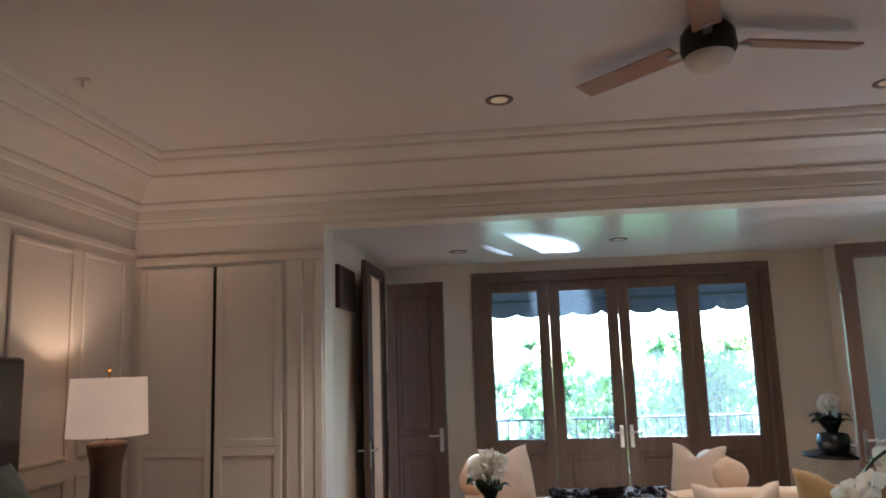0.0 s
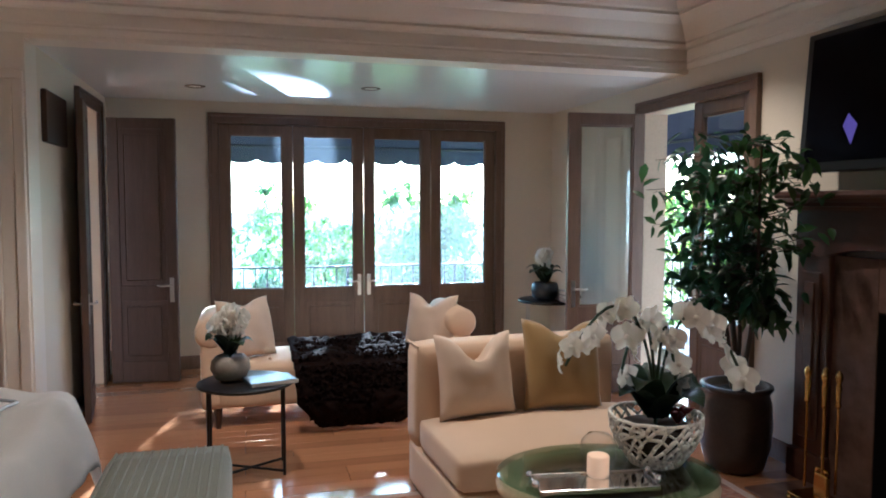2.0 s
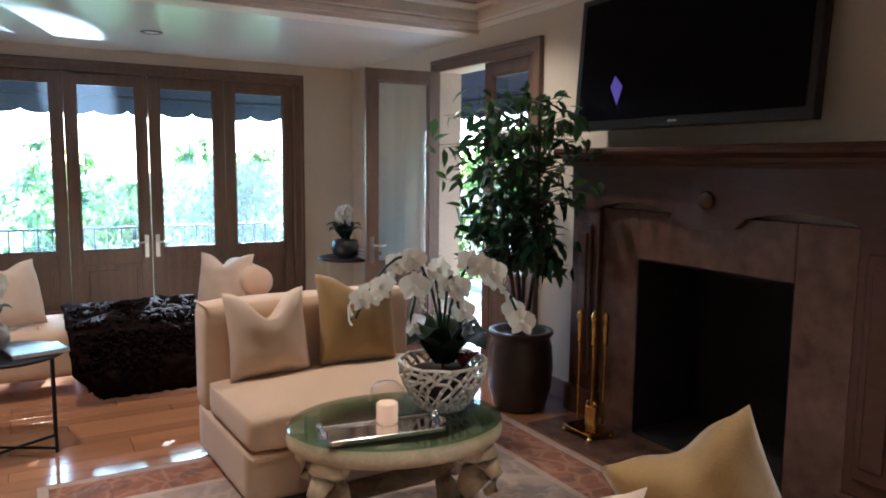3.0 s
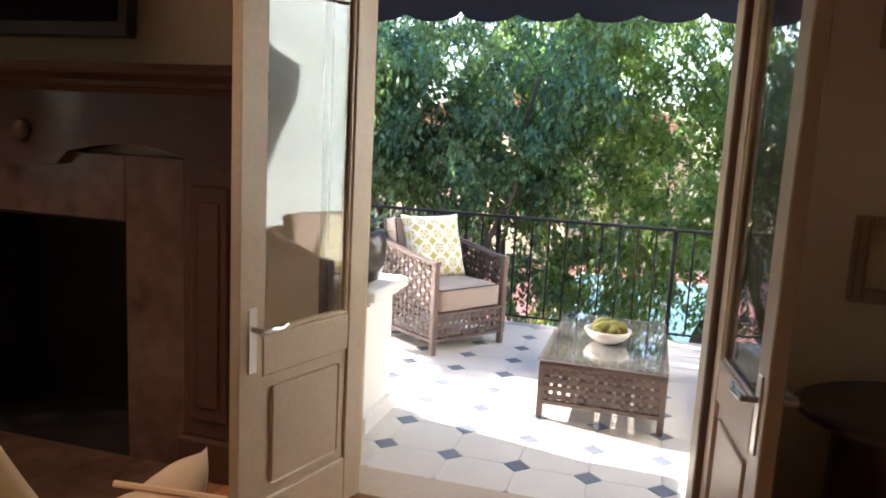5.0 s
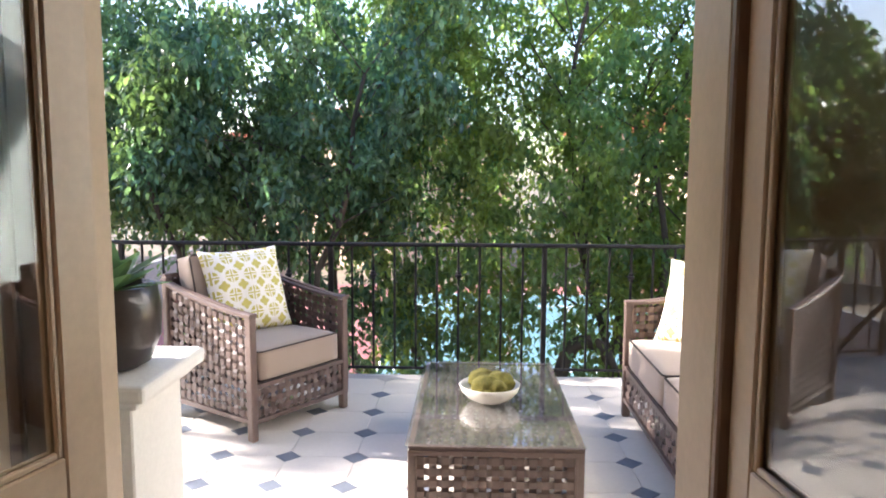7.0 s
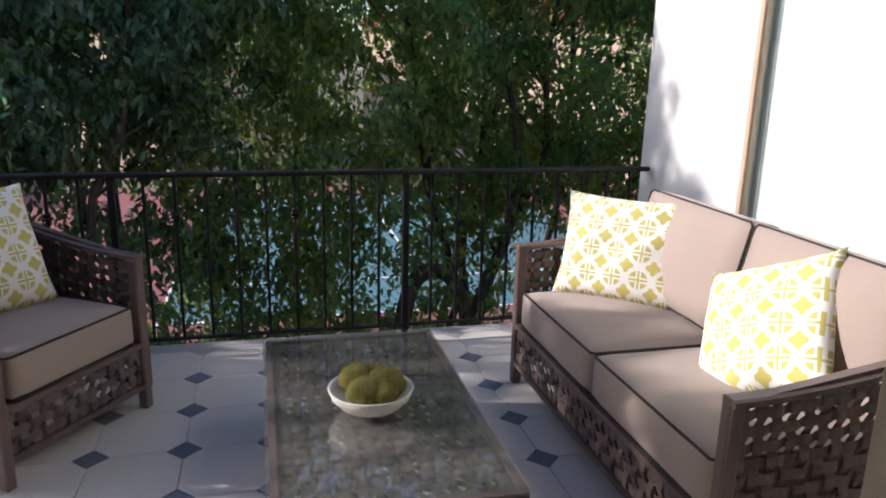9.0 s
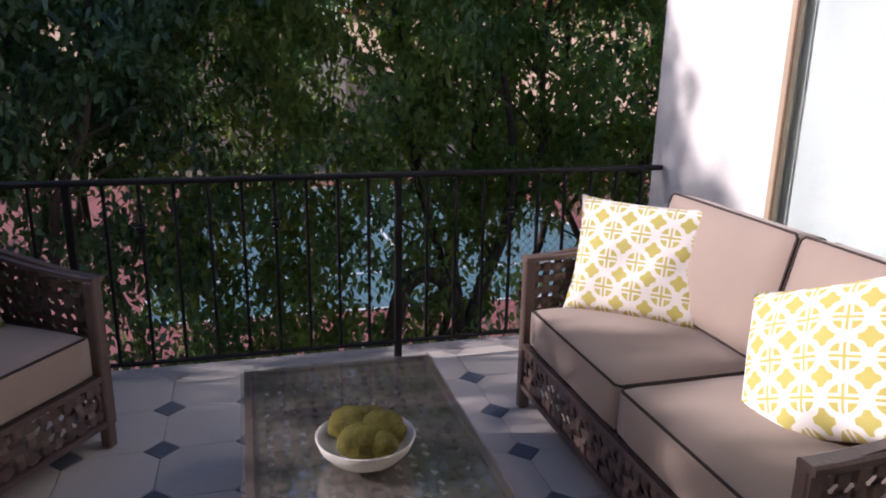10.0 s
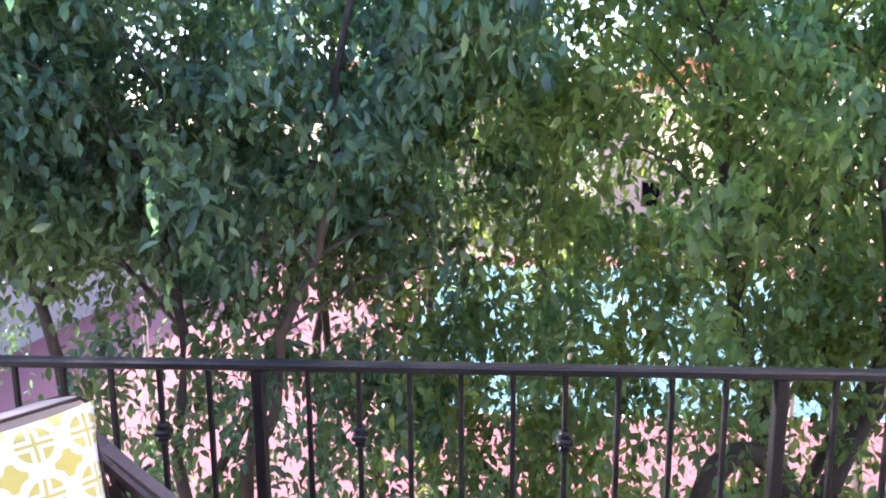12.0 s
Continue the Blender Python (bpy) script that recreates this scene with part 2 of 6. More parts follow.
M_BULB = mat("lamp_glow", (0.55, 0.42, 0.25), 0.5, var=0.02, emit=(1.0, 0.66, 0.30), emit_strength=0.03)
M_CANDLE = mat("peach_wax", (0.85, 0.60, 0.40), 0.5, var=0.04, scale=10, bump=0.05, subsurface=0.4, emit=(1.0, 0.55, 0.28), emit_strength=0.05)
M_FROST = mat("opal_glass", (0.80, 0.76, 0.68), 0.35, var=0.03, bump=0.0)
M_BLADE = mat("reddish_fan_blade", (0.40, 0.24, 0.16), 0.3, var=0.2, scale=4, grain=30, stretch=(0.4, 4, 4), bump=0.05)
M_BOOK = mat("blue_grey_book", (0.09, 0.11, 0.14), 0.35, var=0.2, scale=5, bump=0.05, coat=0.12)
M_BOOKW = mat("pale_book", (0.62, 0.60, 0.57), 0.5, var=0.15, scale=6, bump=0.05)
M_CARVED = mat("carved_cream_wood", (0.56, 0.45, 0.29), 0.55, var=0.2, scale=9, grain=50, bump=0.35)
M_RUGL = mat("rug_pale_stripe", (0.56, 0.42, 0.33), 0.95, var=0.2, scale=9, grain=150, bump=0.7)
M_COURT_R = mat("court_pink", (0.29, 0.10, 0.088), 0.85, var=0.12, scale=0.5, grain=30, bump=0.1)
M_COURT_B = mat("court_teal", (0.095, 0.205, 0.225), 0.85, var=0.10, scale=0.5, grain=30, bump=0.1)
M_LINE = mat("court_line", (0.8, 0.78, 0.75), 0.8, var=0.05, bump=0.05)
M_GROUND = mat("garden_earth", (0.17, 0.135, 0.085), 0.95, var=0.4, scale=0.6, grain=12, bump=0.4)
M_ROOF = mat("terracotta_roof", (0.46, 0.17, 0.075), 0.8, var=0.35, scale=2, grain=20, bump=0.3, rnd=0.5)
M_HOUSE = mat("peach_stucco", (0.62, 0.44, 0.31), 0.85, var=0.1, scale=1, grain=20, bump=0.2)
M_GREYWALL = mat("grey_block_wall", (0.30, 0.28, 0.25), 0.9, var=0.2, scale=1.5, grain=20, bump=0.3)
# cool tint and broad mottling carry the window's reflections in the cloth colour
M_CURTAIN = mat("sheer_reflection_tint", (0.74, 0.79, 0.78), 0.85, var=0.25, scale=1.6, grain=200, bump=0.2)
M_BRONZE = mat("antique_lamp_base", (0.10, 0.055, 0.028), 0.35, var=0.3, scale=8, bump=0.2)
M_FRAME = mat("mirror_frame_wood", (0.185, 0.115, 0.072), 0.4, var=0.25, scale=8, bump=0.1)
M_FRET = mat("aged_cream_fretwork", (0.33, 0.235, 0.165), 0.45, var=0.2, scale=8, bump=0.1)
M_MIRROR = mat("mirror_silvering", (0.85, 0.86, 0.86), 0.03, metal=1.0, var=0.02, bump=0.0)
M_BLUEBACK = mat("throw_blue_band", (0.45, 0.46, 0.49), 0.85, var=0.15, scale=8, grain=200, bump=0.3)
# cyan tint and translucent haze put the outdoor glare into these panes
G_PANE = glass_mat("window_glass", (0.86, 0.98, 1.0), haze=0.035)
G_TINT = glass_mat("door_glass", (0.94, 0.97, 0.96), 1.75)
G_TABLE = glass_mat("table_glass", (0.68, 0.78, 0.72), 1.6)
# its pale diffuse film stands in for sky reflected in the tabletop
G_PATIO = glass_mat("patio_glass", (0.95, 0.97, 0.96), 1.85, 0.02, 0.05)
G_CLEAR = glass_mat("clear_glass", (0.97, 0.97, 0.97), 1.45)


def pattern_mat(name, base, motif, cell):
    """Woven cloth with a printed trellis: linked rings, a four-petal motif in each."""
    m = mat(name, base, 0.9, var=0.05, scale=5, grain=240, bump=0.35)
    n, l = m.node_tree.nodes, m.node_tree.links
    b = n["Principled BSDF"]
    tc, sep = n.new("ShaderNodeTexCoord"), n.new("ShaderNodeSeparateXYZ")
    l.new(tc.outputs["Object"], sep.inputs[0])

    def op(kind, a, c=None):
        o = n.new("ShaderNodeMath")
        o.operation = kind
        for i, v in enumerate((a, c)):
            if v is None:
                continue
            if not isinstance(v, (int, float)):
                l.new(v, o.inputs[i])
            else:
                o.inputs[i].default_value = v
        return o.outputs[0]

    def tri(v, shift):
        return op("ABSOLUTE", op("SUBTRACT", op("FRACT", op("ADD", op("DIVIDE", v, cell), shift)), 0.5))

    u, v = tri(sep.outputs[0], 0.5), tri(sep.outputs[2], 0.5)
    u2, v2 = tri(sep.outputs[0], 0.0), tri(sep.outputs[2], 0.0)
    r = op("SQRT", op("ADD", op("MULTIPLY", u, u), op("MULTIPLY", v, v)))
    r2 = op("SQRT", op("ADD", op("MULTIPLY", u2, u2), op("MULTIPLY", v2, v2)))
    ring = op("LESS_THAN", op("ABSOLUTE", op("SUBTRACT", r, 0.40)), 0.055)
    star = op("LESS_THAN", op("MULTIPLY", u2, v2), 0.018)
    star = op("MULTIPLY", star, op("LESS_THAN", r2, 0.27))
    cross = op("MULTIPLY", op("LESS_THAN", op("ABSOLUTE", op("SUBTRACT", op("MINIMUM", u, v), 0.07)), 0.035), op("LESS_THAN", r, 0.36))
    field = op("MAXIMUM", star, op("MULTIPLY", op("SUBTRACT", 1.0, op("MAXIMUM", ring, cross)), op("LESS_THAN", r, 0.40)))
    mx = n.new("ShaderNodeMix")
    mx.data_type = "RGBA"
    l.new(field, mx.inputs["Factor"])
    l.new(b.inputs["Base Color"].links[0].from_socket, mx.inputs["A"])
    mx.inputs["B"].default_value = (*motif, 1)
    l.new(mx.outputs["Result"], b.inputs["Base Color"])
    return m


M_PATTERN = pattern_mat("yellow_trellis_cloth", (0.83, 0.80, 0.74), (0.55, 0.48, 0.13), 0.108)


def rug_mat(name, ground, pale, dark, cell):
    """A worn hand-knotted rug: faded vines and medallions broken up by wear."""
    m = mat(name, ground, 0.95, var=0.22, scale=5, grain=150, bump=0.8)
    n, l = m.node_tree.nodes, m.node_tree.links
    b = n["Principled BSDF"]
    tc, wp, ad = n.new("ShaderNodeTexCoord"), n.new("ShaderNodeTexNoise"), n.new("ShaderNodeMix")
    wp.inputs["Scale"].default_value, wp.inputs["Detail"].default_value = 3.2, 3
    l.new(tc.outputs["Object"], wp.inputs["Vector"])
    ad.data_type = "RGBA"
    ad.inputs["Factor"].default_value = 0.16
    l.new(tc.outputs["Object"], ad.inputs["A"])
    l.new(wp.outputs["Color"], ad.inputs["B"])
    col = b.inputs["Base Color"].links[0].from_socket
    for kind, tone, lo, hi, scale in (("edge", pale, 0.03, 0.09, cell), ("noise", dark, 0.54, 0.60, cell * 0.8), ("noise", pale, 0.56, 0.66, cell * 2.1)):
        rp, mx = n.new("ShaderNodeMapRange"), n.new("ShaderNodeMix")
        if kind == "edge":
            t = n.new("ShaderNodeTexVoronoi")
            t.feature = "DISTANCE_TO_EDGE"
            rp.inputs["From Min"].default_value, rp.inputs["From Max"].default_value = hi, lo
        else:
            t = n.new("ShaderNodeTexNoise")
            t.inputs["Detail"].default_value = 5
            rp.inputs["From Min"].default_value, rp.inputs["From Max"].default_value = lo, hi
        t.inputs["Scale"].default_value = scale
        l.new(ad.outputs["Result"], t.inputs["Vector"])
        l.new(t.outputs[0], rp.inputs[0])
        rp.inputs["To Max"].default_value = 0.62
        mx.data_type = "RGBA"
        l.new(rp.outputs[0], mx.inputs["Factor"])
        l.new(col, mx.inputs["A"])
        mx.inputs["B"].default_value = (*tone, 1)
        col = mx.outputs["Result"]
    l.new(col, b.inputs["Base Color"])
    return m


M_RUG = rug_mat("rug_field", (0.40, 0.31, 0.25), (0.54, 0.43, 0.35), (0.18, 0.16, 0.165), 6.5)
M_RUGB = rug_mat("rug_border", (0.36, 0.15, 0.085), (0.50, 0.30, 0.20), (0.16, 0.10, 0.085), 8.0)


# ---- building helpers ----
def part(name, bm, material, parent=None, label="", smooth=False):
    """Links a bmesh as one mesh object, under a thing or a part if given."""
    me = bpy.data.meshes.new(name)
    bm.normal_update()
    bm.to_mesh(me)
    bm.free()
    me.materials.append(material)
    if smooth:
        for p in me.polygons:
            p.use_smooth = True
    ob = new(name, me)
    if parent is not None:
        ob.parent = parent
    if label:
        ob["label"] = label
    return ob


def thing(name, at=(0, 0, 0), turn=0, label="", category="", group="", kind=""):
    ob = new(name)
    ob.matrix_basis = pose(*at, 0, 0, turn)
    return tagged(ob, label, category, group, kind)


def B():
    return bmesh.new()


def box(bm, x0, x1, y0, y1, z0, z1, bev=0.0, seg=2, m=None):
    r = bmesh.ops.create_cube(bm, size=1)
    vs = r["verts"]
    bmesh.ops.scale(bm, vec=(x1 - x0, y1 - y0, z1 - z0), verts=vs)
    bmesh.ops.translate(bm, vec=((x0 + x1) / 2, (y0 + y1) / 2, (z0 + z1) / 2), verts=vs)
    if bev:
        es = list({e for v in vs for e in v.link_edges})
        r = bmesh.ops.bevel(bm, geom=es, offset=bev, segments=seg, profile=0.5, affect="EDGES")
        vs = list({v for f in r["faces"] for v in f.verts} | {v for v in vs if v.is_valid})
    if m is not None:
        bmesh.ops.transform(bm, matrix=m, verts=vs)
    return bm


def rod(bm, a, b, r0, r1=None, n=8, caps=True):
    a, b = Vector(a), Vector(b)
    d = b - a
    m = Matrix.Translation((a + b) / 2) @ d.to_track_quat("Z", "Y").to_matrix().to_4x4()
    bmesh.ops.create_cone(bm, cap_ends=caps, segments=n, radius1=r0, radius2=r0 if r1 is None else r1, depth=d.length, matrix=m)
    return bm


def tube(bm, pts, radii, n=8):
    """A tube along points; radii: one value or one for each point."""
    pts = [Vector(p) for p in pts]
    if not isinstance(radii, (list, tuple)):
        radii = [radii] * len(pts)
    rings = []
    for i, p in enumerate(pts):
        d = (pts[min(i + 1, len(pts) - 1)] - pts[max(i - 1, 0)]).normalized()
        q = d.to_track_quat("Z", "Y").to_matrix()
        rings.append([bm.verts.new(p + q @ Vector((math.cos(k * math.tau / n) * radii[i], math.sin(k * math.tau / n) * radii[i], 0))) for k in range(n)])
    for a, b in zip(rings, rings[1:]):
        for k in range(n):
            bm.faces.new((a[k], a[(k + 1) % n], b[(k + 1) % n], b[k]))
    bm.faces.new(rings[0][::-1])
    bm.faces.new(rings[-1])
    return bm


def smooth_path(pts, n=5):
    """Points of a smooth curve through the given ones."""
    P = [Vector(p) for p in pts]
    out = []
    for i in range(len(P) - 1):
        a, b, c, d = P[max(i - 1, 0)], P[i], P[i + 1], P[min(i + 2, len(P) - 1)]
        for k in range(n):
            t = k / n
            out.append(0.5 * (2 * b + (c - a) * t + (2 * a - 5 * b + 4 * c - d) * t * t + (3 * b - a - 3 * c + d) * t ** 3))
    return out + [P[-1]]


def lathe(bm, profile, n=24, at=(0, 0, 0), sx=1.0, sy=1.0):
    """Turns a profile of (radius, height) about the vertical through at."""
    rings = []
    for r, z in profile:
        rings.append([bm.verts.new((at[0] + sx * r * math.cos(k * math.tau / n), at[1] + sy * r * math.sin(k * math.tau / n), at[2] + z)) for k in range(n)])
    for a, b in zip(rings, rings[1:]):
        for k in range(n):
            bm.faces.new((a[k], a[(k + 1) % n], b[(k + 1) % n], b[k]))
    if profile[0][0] > 1e-4:
        bm.faces.new(rings[0][::-1])
    if profile[-1][0] > 1e-4:
        bm.faces.new(rings[-1])
    return bm


def extrude_profile(bm, prof, axis, a, b, flip=False):
    """A moulding: a closed outline of (u, v) drawn along axis 'x' or 'y' from a to b. u lies across, v is up."""
    def at(w, u, v):
        return (w, u, v) if axis == "x" else (u, w, v)
    r0 = [bm.verts.new(at(a, u, v)) for u, v in prof]
    r1 = [bm.verts.new(at(b, u, v)) for u, v in prof]
    n = len(prof)
    for k in range(n):
        f = (r0[k], r0[(k + 1) % n], r1[(k + 1) % n], r1[k])
        bm.faces.new(f[::-1] if flip else f)
    bm.faces.new(r0 if flip else r0[::-1])
    bm.faces.new(r1[::-1] if flip else r1)
    bmesh.ops.recalc_face_normals(bm, faces=bm.faces[:])
    return bm


def pillow_mesh(w, h, d, seed=0, karate=0.0):
    """A stuffed cushion standing in the xz plane, base at z=0, with pulled corners; karate: depth of a chop in the top edge."""
    bm = B()
    rnd = random.Random(seed)
    n = 18
    ph = rnd.random() * 9
    grid = {}
    for s in (0, 1):
        for i in range(n + 1):
            for j in range(n + 1):
                u, v = 2 * i / n - 1, 2 * j / n - 1
                edge = i in (0, n) or j in (0, n)
                if s and edge:
                    grid[s, i, j] = grid[0, i, j]
                    continue
                pinch = 1 - 0.075 * (1 - abs(v) ** 2.2) * abs(u) ** 3
                pinchv = 1 - 0.075 * (1 - abs(u) ** 2.2) * abs(v) ** 3
                thick = ((1 - u * u) * (1 - v * v)) ** 0.42
                wr = noise.noise(Vector((u * 2.3 + ph, v * 2.3, s * 5 + ph))) * 0.10 * thick
                x, z = u * pinch * w / 2, (v * pinchv + 1) * h / 2
                z -= karate * h * math.exp(-(u / 0.38) ** 2) * max(0, v) ** 2
                y = (1 if s else -1) * (thick * d / 2 + wr * d) * (1 - 0.5 * karate * math.exp(-(u / 0.3) ** 2) * max(0, v))
                grid[s, i, j] = bm.verts.new((x, y, z))
    for s in (0, 1):
        for i in range(n):
            for j in range(n):
                f = (grid[s, i, j], grid[s, i + 1, j], grid[s, i + 1, j + 1], grid[s, i, j + 1])
                bm.faces.new(f if s == 0 else f[::-1])
    return bm


def pillow(at, w, h, d, turn, lean, material, label, seed=0, karate=0.0, group="", roll=0):
    ob = part("throw_pillow", pillow_mesh(w, h, d, seed, karate), material, None, smooth=True)
    ob.matrix_basis = pose(*at, 0, 0, turn) @ pose(0, 0, 0, lean, roll, 0)
    return tagged(ob, label, "pillow", group)


def cushion(bm, x0, x1, y0, y1, z0, z1, r=0.045, crown=0.015, seed=0):
    """A box cushion with soft edges and a slightly domed, uneven top."""
    rnd = random.Random(seed).random() * 7
    box(bm, x0, x1, y0, y1, z0, z1)
    geom = bm.verts[:]
    bmesh.ops.subdivide_edges(bm, edges=list({e for v in geom for e in v.link_edges}), cuts=8, use_grid_fill=True)
    cx, cy, cz = (x0 + x1) / 2, (y0 + y1) / 2, (z0 + z1) / 2
    for v in bm.verts:
        lx, ly, lz = (v.co.x - cx) / (x1 - x0) * 2, (v.co.y - cy) / (y1 - y0) * 2, (v.co.z - cz) / (z1 - z0) * 2
        q = Vector((max(abs(v.co.x - cx) - (x1 - x0) / 2 + r, 0), max(abs(v.co.y - cy) - (y1 - y0) / 2 + r, 0), max(abs(v.co.z - cz) - (z1 - z0) / 2 + r, 0)))
        if q.length > r:
            k = r / q.length
            for a, c in ((0, cx), (1, cy), (2, cz)):
                if q[a] > 0:
                    sgn = 1 if v.co[a] > c else -1
                    v.co[a] -= sgn * q[a] * (1 - k)
        if lz > 0:
            v.co.z += crown * (1 - lx * lx) * (1 - ly * ly) * 1.5 + 0.004 * noise.noise(v.co * 6 + Vector((rnd, 0, 0)))
    return bm


def quads(name, verts, faces, material, parent=None, label="", smooth=False):
    me = bpy.data.meshes.new(name)
    me.from_pydata(verts, [], faces)
    me.materials.append(material)
    if smooth:
        me.polygons.foreach_set("use_smooth", [True] * len(me.polygons))
    ob = new(name, me)
    if parent is not None:
        ob.parent = parent
    if label:
        ob["label"] = label
    return ob


def leaf_cloud(points, size, rng, droop=0.5, width=0.42, face=None):
    """Many folded leaves: vertices and faces for the given points (n x 3)."""
    n = len(points)
    s = size * rng.uniform(0.65, 1.25, n)
    ang = rng.uniform(0, 2 * np.pi, n)
    pitch = rng.normal(-droop, 0.55, n)
    roll = rng.normal(0, 0.7, n)
    d = np.stack([np.cos(ang) * np.cos(pitch), np.sin(ang) * np.cos(pitch), np.sin(pitch)], 1)
    up = np.array([0, 0, 1.0])
    side = np.cross(d, up)
    side /= np.linalg.norm(side, axis=1)[:, None] + 1e-9
    nor = np.cross(side, d)
    side2 = side * np.cos(roll)[:, None] + nor * np.sin(roll)[:, None]
    nor2 = np.cross(side2, d)
    L, W = s[:, None], s[:, None] * width
    base, tip = points, points + d * L - nor2 * L * 0.14
    m1, m2 = points + d * L * 0.28, points + d * L * 0.62 - nor2 * L * 0.03
    l1, r1 = m1 + side2 * W * 0.46 + nor2 * L * 0.06, m1 - side2 * W * 0.46 + nor2 * L * 0.06
    l2, r2 = m2 + side2 * W * 0.44 + nor2 * L * 0.05, m2 - side2 * W * 0.44 + nor2 * L * 0.05
    v = np.stack([base, l1, l2, tip, r2, r1, m2], 1).reshape(-1, 3)
    k = np.arange(n)[:, None] * 7
    f = np.concatenate([k + np.array([t]) for t in ([0, 6, 1], [1, 6, 2], [2, 6, 3], [0, 5, 6], [5, 4, 6], [4, 3, 6])])
    return v, f


def fast_mesh(name, v, f, material, parent=None, label=""):
    me = bpy.data.meshes.new(name)
    me.vertices.add(len(v))
    me.vertices.foreach_set("co", np.ascontiguousarray(v, dtype=np.float32).ravel())
    me.loops.add(f.size)
    me.loops.foreach_set("vertex_index", np.ascontiguousarray(f, dtype=np.int32).ravel())
    me.polygons.add(len(f))
    me.polygons.foreach_set("loop_start", np.arange(len(f), dtype=np.int32) * 3)
    me.update(calc_edges=True)
    me.validate()
    me.materials.append(material)
    ob = new(name, me)
    if parent is not None:
        ob.parent = parent
    if label:
        ob["label"] = label
    return ob

# ---- the large structure ----
XE, XEO = 3.23, 3.48          # east wall, room face and outer face
YF, YFO = 7.42, 7.67          # far wall
XW, YS = -2.75, -2.60         # west and south walls of the bedroom
XA = -1.29                    # west wall of the seating alcove
YB = 4.885                    # beam between bedroom and alcove
ZC, ZA = 3.13, 2.61           # ceilings
D2 = (-0.31, 1.06, 2.40)      # balcony door by the fireplace: south, north, head
D1 = (4.15, 5.50, 2.38)       # balcony door of the alcove
W1 = (-0.28, 2.57, 2.40)      # four-leaf french window in the far wall


def structure(name, bm, material, label="", smooth=False):
    return tagged(part(name, bm, material, None, smooth=smooth), label or name.replace("_", " "), name.split("_")[0], kind="structure")


bm = B()
f = 0.055
box(bm, XE, XEO, YS - 0.25, D2[0] - f, -0.3, 3.4)
box(bm, XE, XEO, D2[0] - f, D2[1] + f, D2[2] + f, 3.4)
box(bm, XE, XEO, D2[0] - f, D2[1] + f, -0.3, -0.02)
box(bm, XE, XEO, D2[1] + f, 2.04, -0.3, 3.4)
box(bm, XE, XEO, 2.04, 3.03, 1.06, 3.4)
box(bm, XE, XEO, 2.04, 3.03, -0.3, 0.0)
box(bm, XE, XEO, 3.03, D1[0] - f, -0.3, 3.4)
box(bm, XE, XEO, D1[0] - f, D1[1] + f, D1[2] + f, 3.4)
box(bm, XE, XEO, D1[0] - f, D1[1] + f, -0.3, -0.02)
box(bm, XE, XEO, D1[1] + f, YFO, -0.3, 3.4)
structure("wall_east", bm, M_WALL, "cream plaster wall with two balcony doors and the fireplace")
bm = B()
box(bm, XA - 0.25, W1[0] - f, YF, YFO, -0.3, 3.4)
box(bm, W1[1] + f, XE, YF, YFO, -0.3, 3.4)
box(bm, W1[0] - f, W1[1] + f, YF, YFO, W1[2] + f, 3.4)
box(bm, W1[0] - f, W1[1] + f, YF, YFO, -0.3, -0.02)
structure("wall_north", bm, M_WALL, "cream plaster wall around the four-leaf french window")
DC = (6.25, 7.0, 2.42)        # doorway in the alcove's west wall
bm = B()
box(bm, XA - 0.25, XA, YB + 0.25, DC[0], -0.3, 3.4)
box(bm, XA - 0.25, XA, DC[1], YF, -0.3, 3.4)
box(bm, XA - 0.25, XA, DC[0], DC[1], DC[2], 3.4)
structure("wall_alcove_west", bm, M_WALL, "cream plaster wall with an open wooden double door")
# closet walls get a dark colour in place of the shade inside
bm = B()
box(bm, XA - 1.6, XA - 1.5, YB + 0.25, YF, -0.3, 3.4)
box(bm, XA - 1.5, XA - 0.25, YB + 0.25, YB + 0.3, -0.3, 3.4)
structure("wall_closet_inside", bm, M_DARKWOOD, "closet walls coloured dark for the unlit inside")
bm = B()
box(bm, XW - 0.25, XW, YS - 0.25, YB + 0.6, -0.3, 3.4)
structure("wall_west", bm, M_PANEL, "cream panelled wall behind the bed")
bm = B()
box(bm, XW, XE, YS - 0.25, YS, -0.3, 3.4)
structure("wall_south", bm, M_WALL, "plain cream plaster wall")
bm = B()
box(bm, XW, XA - 0.0, YB, YB + 0.25, -0.3, 3.4)
structure("wall_closet", bm, M_PANEL, "cream painted wall that holds the closet doors")
bm = B()
box(bm, XA, XE, YB, YB + 0.22, ZA, 3.4)
structure("beam", bm, M_CROWN, "cream plaster beam between bedroom and alcove")
bm = B()
box(bm, XW, XE, YS, YB, ZC, ZC + 0.1)
structure("ceiling", bm, M_CEIL, "off-white painted bedroom ceiling")
bm = B()
box(bm, XA - 1.5, XE, YB + 0.22, YF, ZA, ZA + 0.1)
structure("ceiling_alcove", bm, M_CEIL_A, "low glossy white ceiling over the seating alcove")
bm = B()
box(bm, XW - 0.3, XEO + 0.05, YS - 0.3, YFO + 0.05, 3.4, 3.6)
structure("roof_slab", bm, M_STUCCO, "flat roof slab")
bm = B()
box(bm, XW - 0.25, XE, YS - 0.25, YF, -0.3, -0.02)
structure("subfloor", bm, M_DARKWOOD, "dark subfloor under the oak boards")

